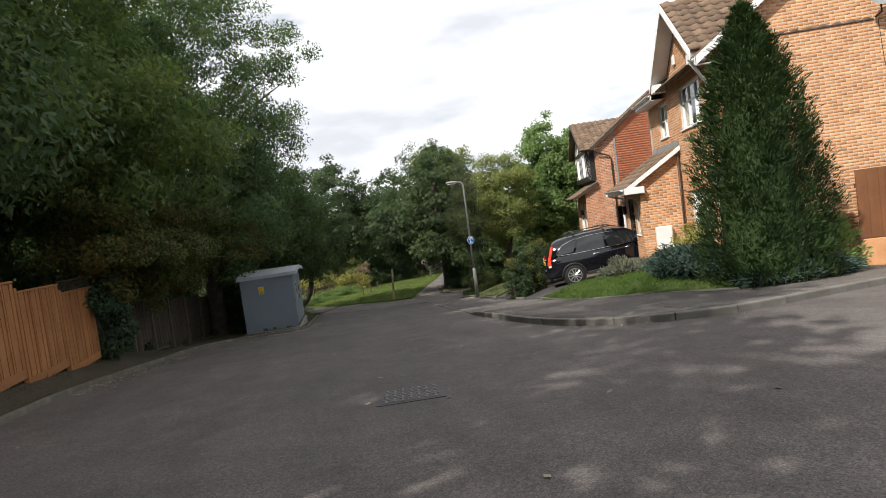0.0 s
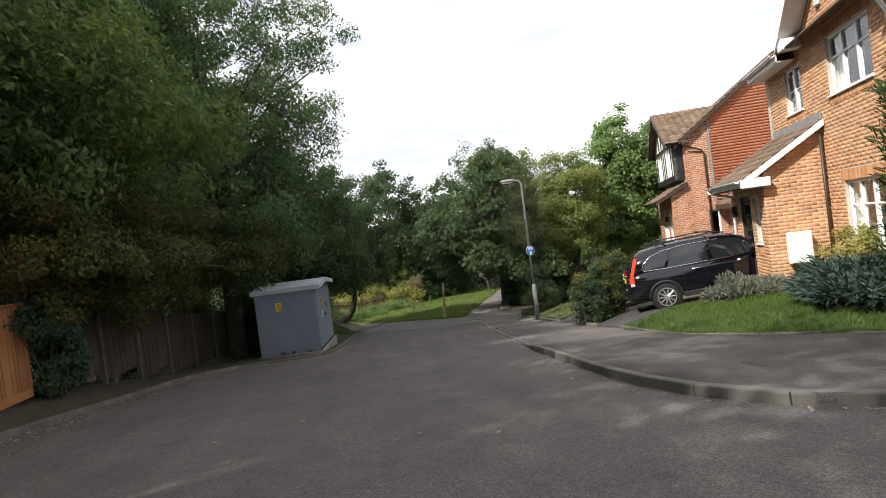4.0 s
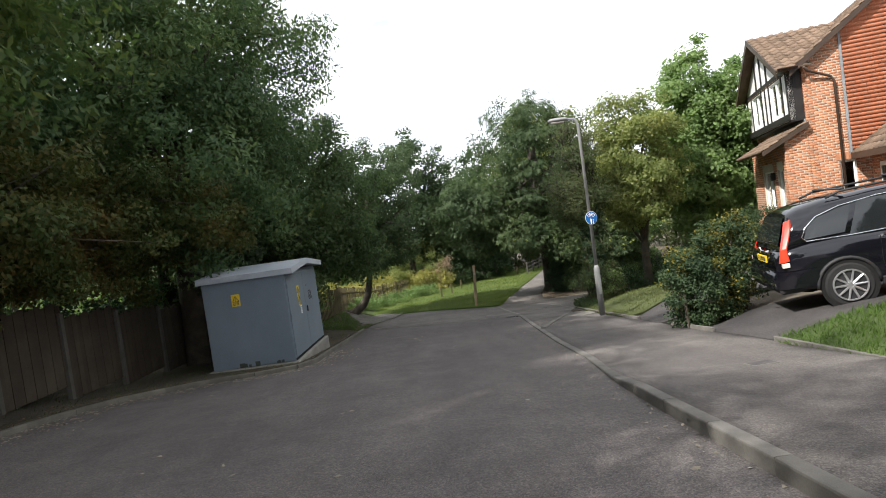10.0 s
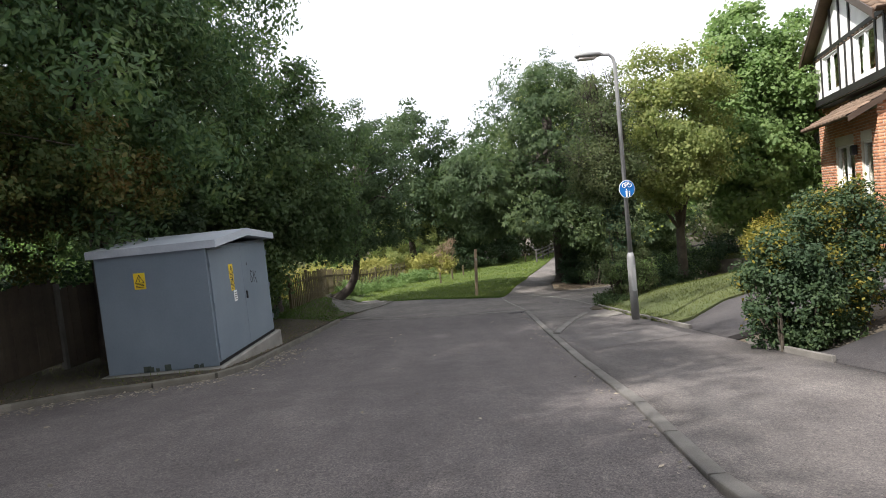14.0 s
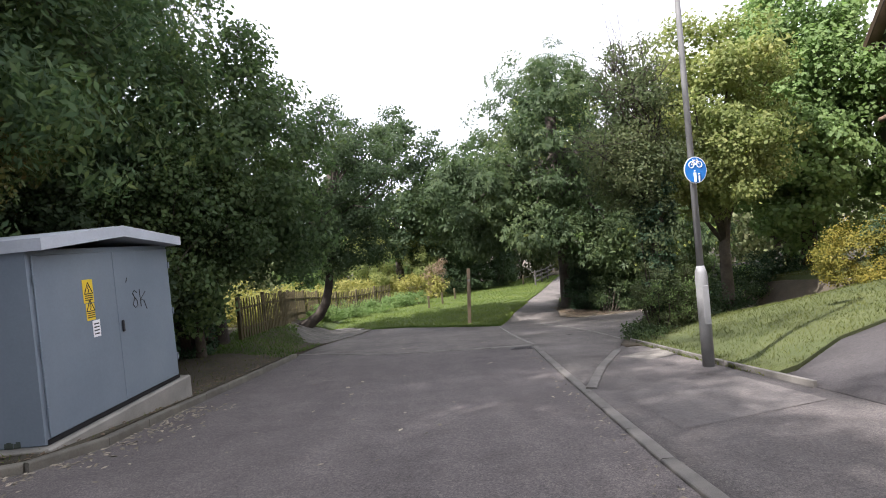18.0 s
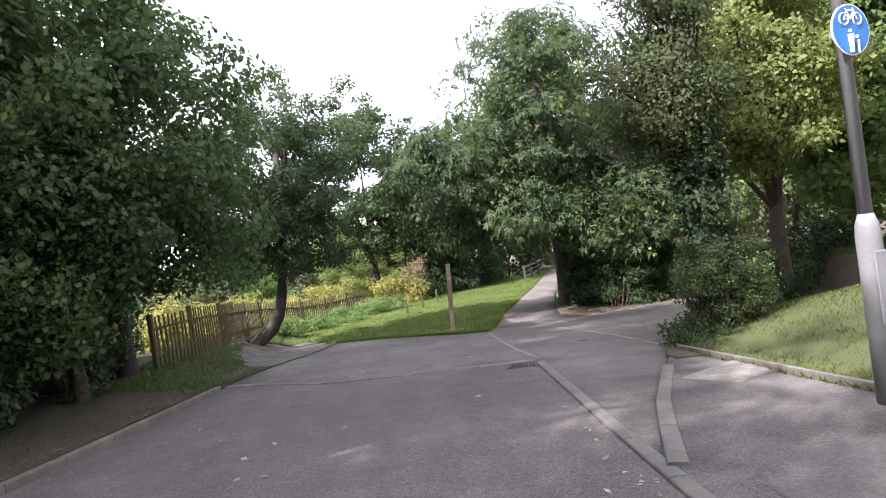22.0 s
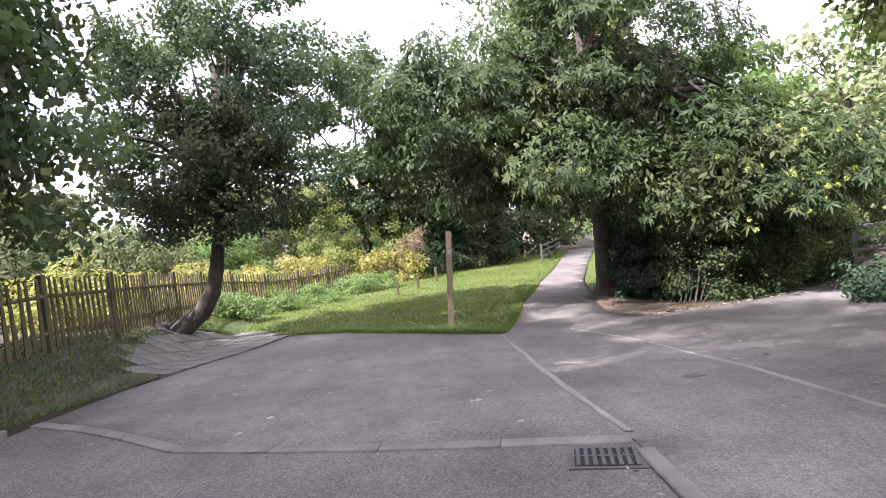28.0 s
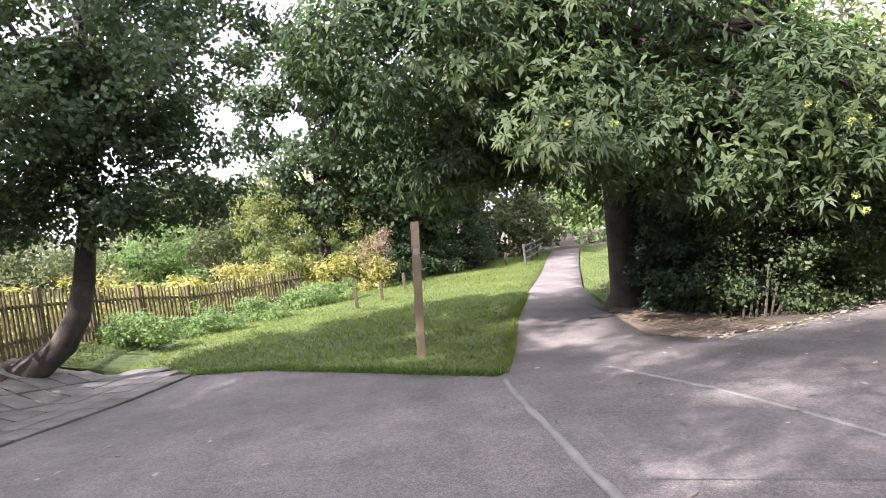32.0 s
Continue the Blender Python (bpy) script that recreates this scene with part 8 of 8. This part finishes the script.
# ---- fallen leaves and litter ----
def litter(name, label, n, seed, where, size=(0.02, 0.05), material=None):
    rng = np.random.default_rng(seed)
    V, F = [], []
    for k in range(n):
        x, y, z = where(rng)
        a = rng.uniform(0, 6.28)
        L = rng.uniform(*size)
        c, s = math.cos(a) * L, math.sin(a) * L
        w = rng.uniform(0.35, 0.7)
        b = len(V)
        V += [(x - c, y - s, z + 0.003), (x + s * w, y - c * w, z + 0.004 + rng.uniform(0, 0.012)), (x + c, y + s, z + 0.003 + rng.uniform(0, 0.015)), (x - s * w, y + c * w, z + 0.004 + rng.uniform(0, 0.01))]
        F.append((b, b + 1, b + 2, b + 3))
    tagged(raw(name, V, F, material or M_DEADLEAF), label, "fallen leaves", kind="stuff")


def by_left_kerb(rng):
    m = KL_MARKS[rng.integers(len(KL_MARKS))]
    off = abs(rng.normal(0, 0.35)) + 0.07
    x, y = m[0] + math.sin(m[2]) * off, m[1] - math.cos(m[2]) * off
    return x, y, slope(x, y)


KL_MARKS = [m for m in along(KERB_LEFT[2:], 0.05) if m[1] < 25.5]
litter("fallen_leaves", "pale fallen leaves gathered along the kerb", 1700, 301, by_left_kerb, (0.016, 0.046))


def on_road(rng):
    y = rng.uniform(2, 28)
    x = rng.uniform(-3.6, float(np.interp(y, KERB_Y, KERB_X)) - 0.2) if y > 9 else rng.uniform(-3.6, 6)
    if -2.4 < y - 24 and x < 0.4:
        x = rng.uniform(0.6, 4)
    return x, y, slope(x, y)


litter("fallen_leaves", "scattered dry leaves on the road", 120, 302, on_road, (0.02, 0.05))


def on_apron(rng):
    y = rng.uniform(29.5, 36)
    x = rng.uniform(1.2 if y < 34 else 2.2, 6.2 if y < 35 else 5.2) if rng.random() < 0.5 else rng.uniform(6.3, 11)
    return x, y, slope(x, y) + 0.012


litter("fallen_leaves", "scattered dry leaves on the apron", 110, 303, on_apron, (0.02, 0.055))


def on_verge(rng):
    y = rng.uniform(9, 34)
    x = float(np.interp(y, [p[1] for p in KERB_LEFT], [p[0] for p in KERB_LEFT])) - 0.1 - abs(rng.normal(0, 0.5))
    return x, y, verge_z(x, y) + 0.01


litter("fallen_leaves", "leaf litter on the shaded verge", 1600, 304, on_verge, (0.015, 0.045), M_LITTER)


def by_right_kerb(rng):
    m = KR_MARKS[rng.integers(len(KR_MARKS))]
    off = abs(rng.normal(0, 0.12)) + 0.09
    x, y = m[0] - math.sin(m[2]) * -off * -1, m[1] + math.cos(m[2]) * off
    x = m[0] - math.sin(m[2]) * off
    return x, y, slope(x, y)


KR_MARKS = along(KERB_RIGHT[4:], 0.05)
litter("fallen_leaves", "dry leaves and grit in the gutter", 260, 305, by_right_kerb, (0.01, 0.03))


# ---- joints and patches in the tarmac ----
def strip(name, label, pts, width, material, lift, category="joint"):
    """A thin flush strip along points in plan."""
    rng = random.Random(3)
    marks = along(pts, 0.25)
    V, F = [], []
    for x, y, h in marks:
        w = width * rng.uniform(0.7, 1.2) / 2
        nx, ny = -math.sin(h) * w, math.cos(h) * w
        j = rng.uniform(-0.006, 0.006)
        for s in (1, -1):
            for dz in (lift, lift - 0.03):
                V.append((x + nx * s + j, y + ny * s, slope(x, y) + dz))
    for i in range(len(marks) - 1):
        a, b = i * 4, i * 4 + 4
        F += [(a, b, b + 2, a + 2), (a + 1, b + 1, b, a), (a + 2, b + 2, b + 3, a + 3)]
    tagged(raw(name, V, F, material), label, category, kind="structure")


strip("joint", "narrow concrete edging strip across the apron", [(6.2, 29.45), (6.2, 31.0), (6.24, 32.6), (6.36, 34.9), (6.44, 35.6)], 0.07, M_CONCRETE, 0.022)
strip("joint", "mossy joint across the tarmac", [(8.05, 28.9), (8.12, 31.0), (7.98, 33.6), (7.6, 35.4)], 0.055, M_CONCRETE, 0.02)
M_PATCH = asphalt_material("patched_asphalt", (0.093, 0.086, 0.083), (0.124, 0.115, 0.11), 260.0, 0.35)
patch("repair_patch", [(6.5, 32.2), (8.0, 31.5), (8.05, 32.9), (7.6, 33.4), (6.6, 33.3)], M_PATCH, lambda x, y: slope(x, y) + 0.0155, 0.3, "darker tarmac repair patch on the path", "pavement")
patch("repair_patch", [(5.75, 21.6), (7.4, 22.0), (7.45, 23.6), (6.6, 23.7), (5.9, 23.3)], M_PATCH, lambda x, y: pave_z(x, y) + 0.005, 0.6, "darker tarmac repair patch in the pavement", "pavement")


def back_edging():
    cache = {}
    marks = along(PAVE_BACK, 0.914)
    for (x, y, h), (x2, y2, _) in zip(marks, marks[1:]):
        if not (9.0 < y < 28.2) or 17.1 < y < 19.3 or 21.3 < y < 23.3 or x > 11:
            continue
        z, z2 = land(x, y) + 0.085, land(x2, y2) + 0.085
        d = math.hypot(x2 - x, y2 - y)
        key = round(d, 2)
        if key not in cache:
            bm = box(0.005, d - 0.005, -0.025, 0.025, -0.15, 0.0, 0.006)
            me = bpy.data.meshes.new("edging_stone")
            bm.to_mesh(me)
            bm.free()
            me.materials.append(M_KERB)
            cache[key] = me
        ob = new("edging_stone", cache[key])
        ob.matrix_world = Matrix.Translation((x, y, z)) @ Euler((0, -math.atan2(z2 - z, d), math.atan2(y2 - y, x2 - x))).to_matrix().to_4x4()
        tagged(ob, "thin concrete edging stone behind the pavement", "edging", "edging stones", "structure")


back_edging()


patch("bare_earth", [(7.5, 27.35), (7.56, 27.75), (7.97, 28.52), (8.42, 29.32), (8.9, 29.15), (8.5, 28.7), (7.95, 27.9), (7.92, 27.2)], M_EARTH, lambda x, y: max(slope(x, y) + 0.03, land(x, y) + 0.03), 0.4, "bare earth at the junction of path and bank", "ground", skirt=0.12)


def under_chestnut(rng):
    x, y = rng.uniform(8.9, 10.6), rng.uniform(36.2, 40.5)
    if x < np.interp(y, (36.2, 39.7), (9.0, 9.4)):
        x = 9.4 + rng.random()
    return x, y, land(x, y) + 0.03


litter("fallen_leaves", "brown leaf litter under the chestnut", 1500, 306, under_chestnut, (0.02, 0.055), M_LITTER)


def hedge_foot(rng):
    x = rng.uniform(9.3, 15)
    y = float(np.interp(x, (9.3, 10.6, 12.8, 15), (36.2, 36.2, 36.9, 37.6))) - abs(rng.normal(0, 0.22)) + 0.1
    return x, y, slope(x, y) + 0.014


litter("fallen_leaves", "pale fallen leaves along the hedge foot", 420, 307, hedge_foot, (0.02, 0.06))
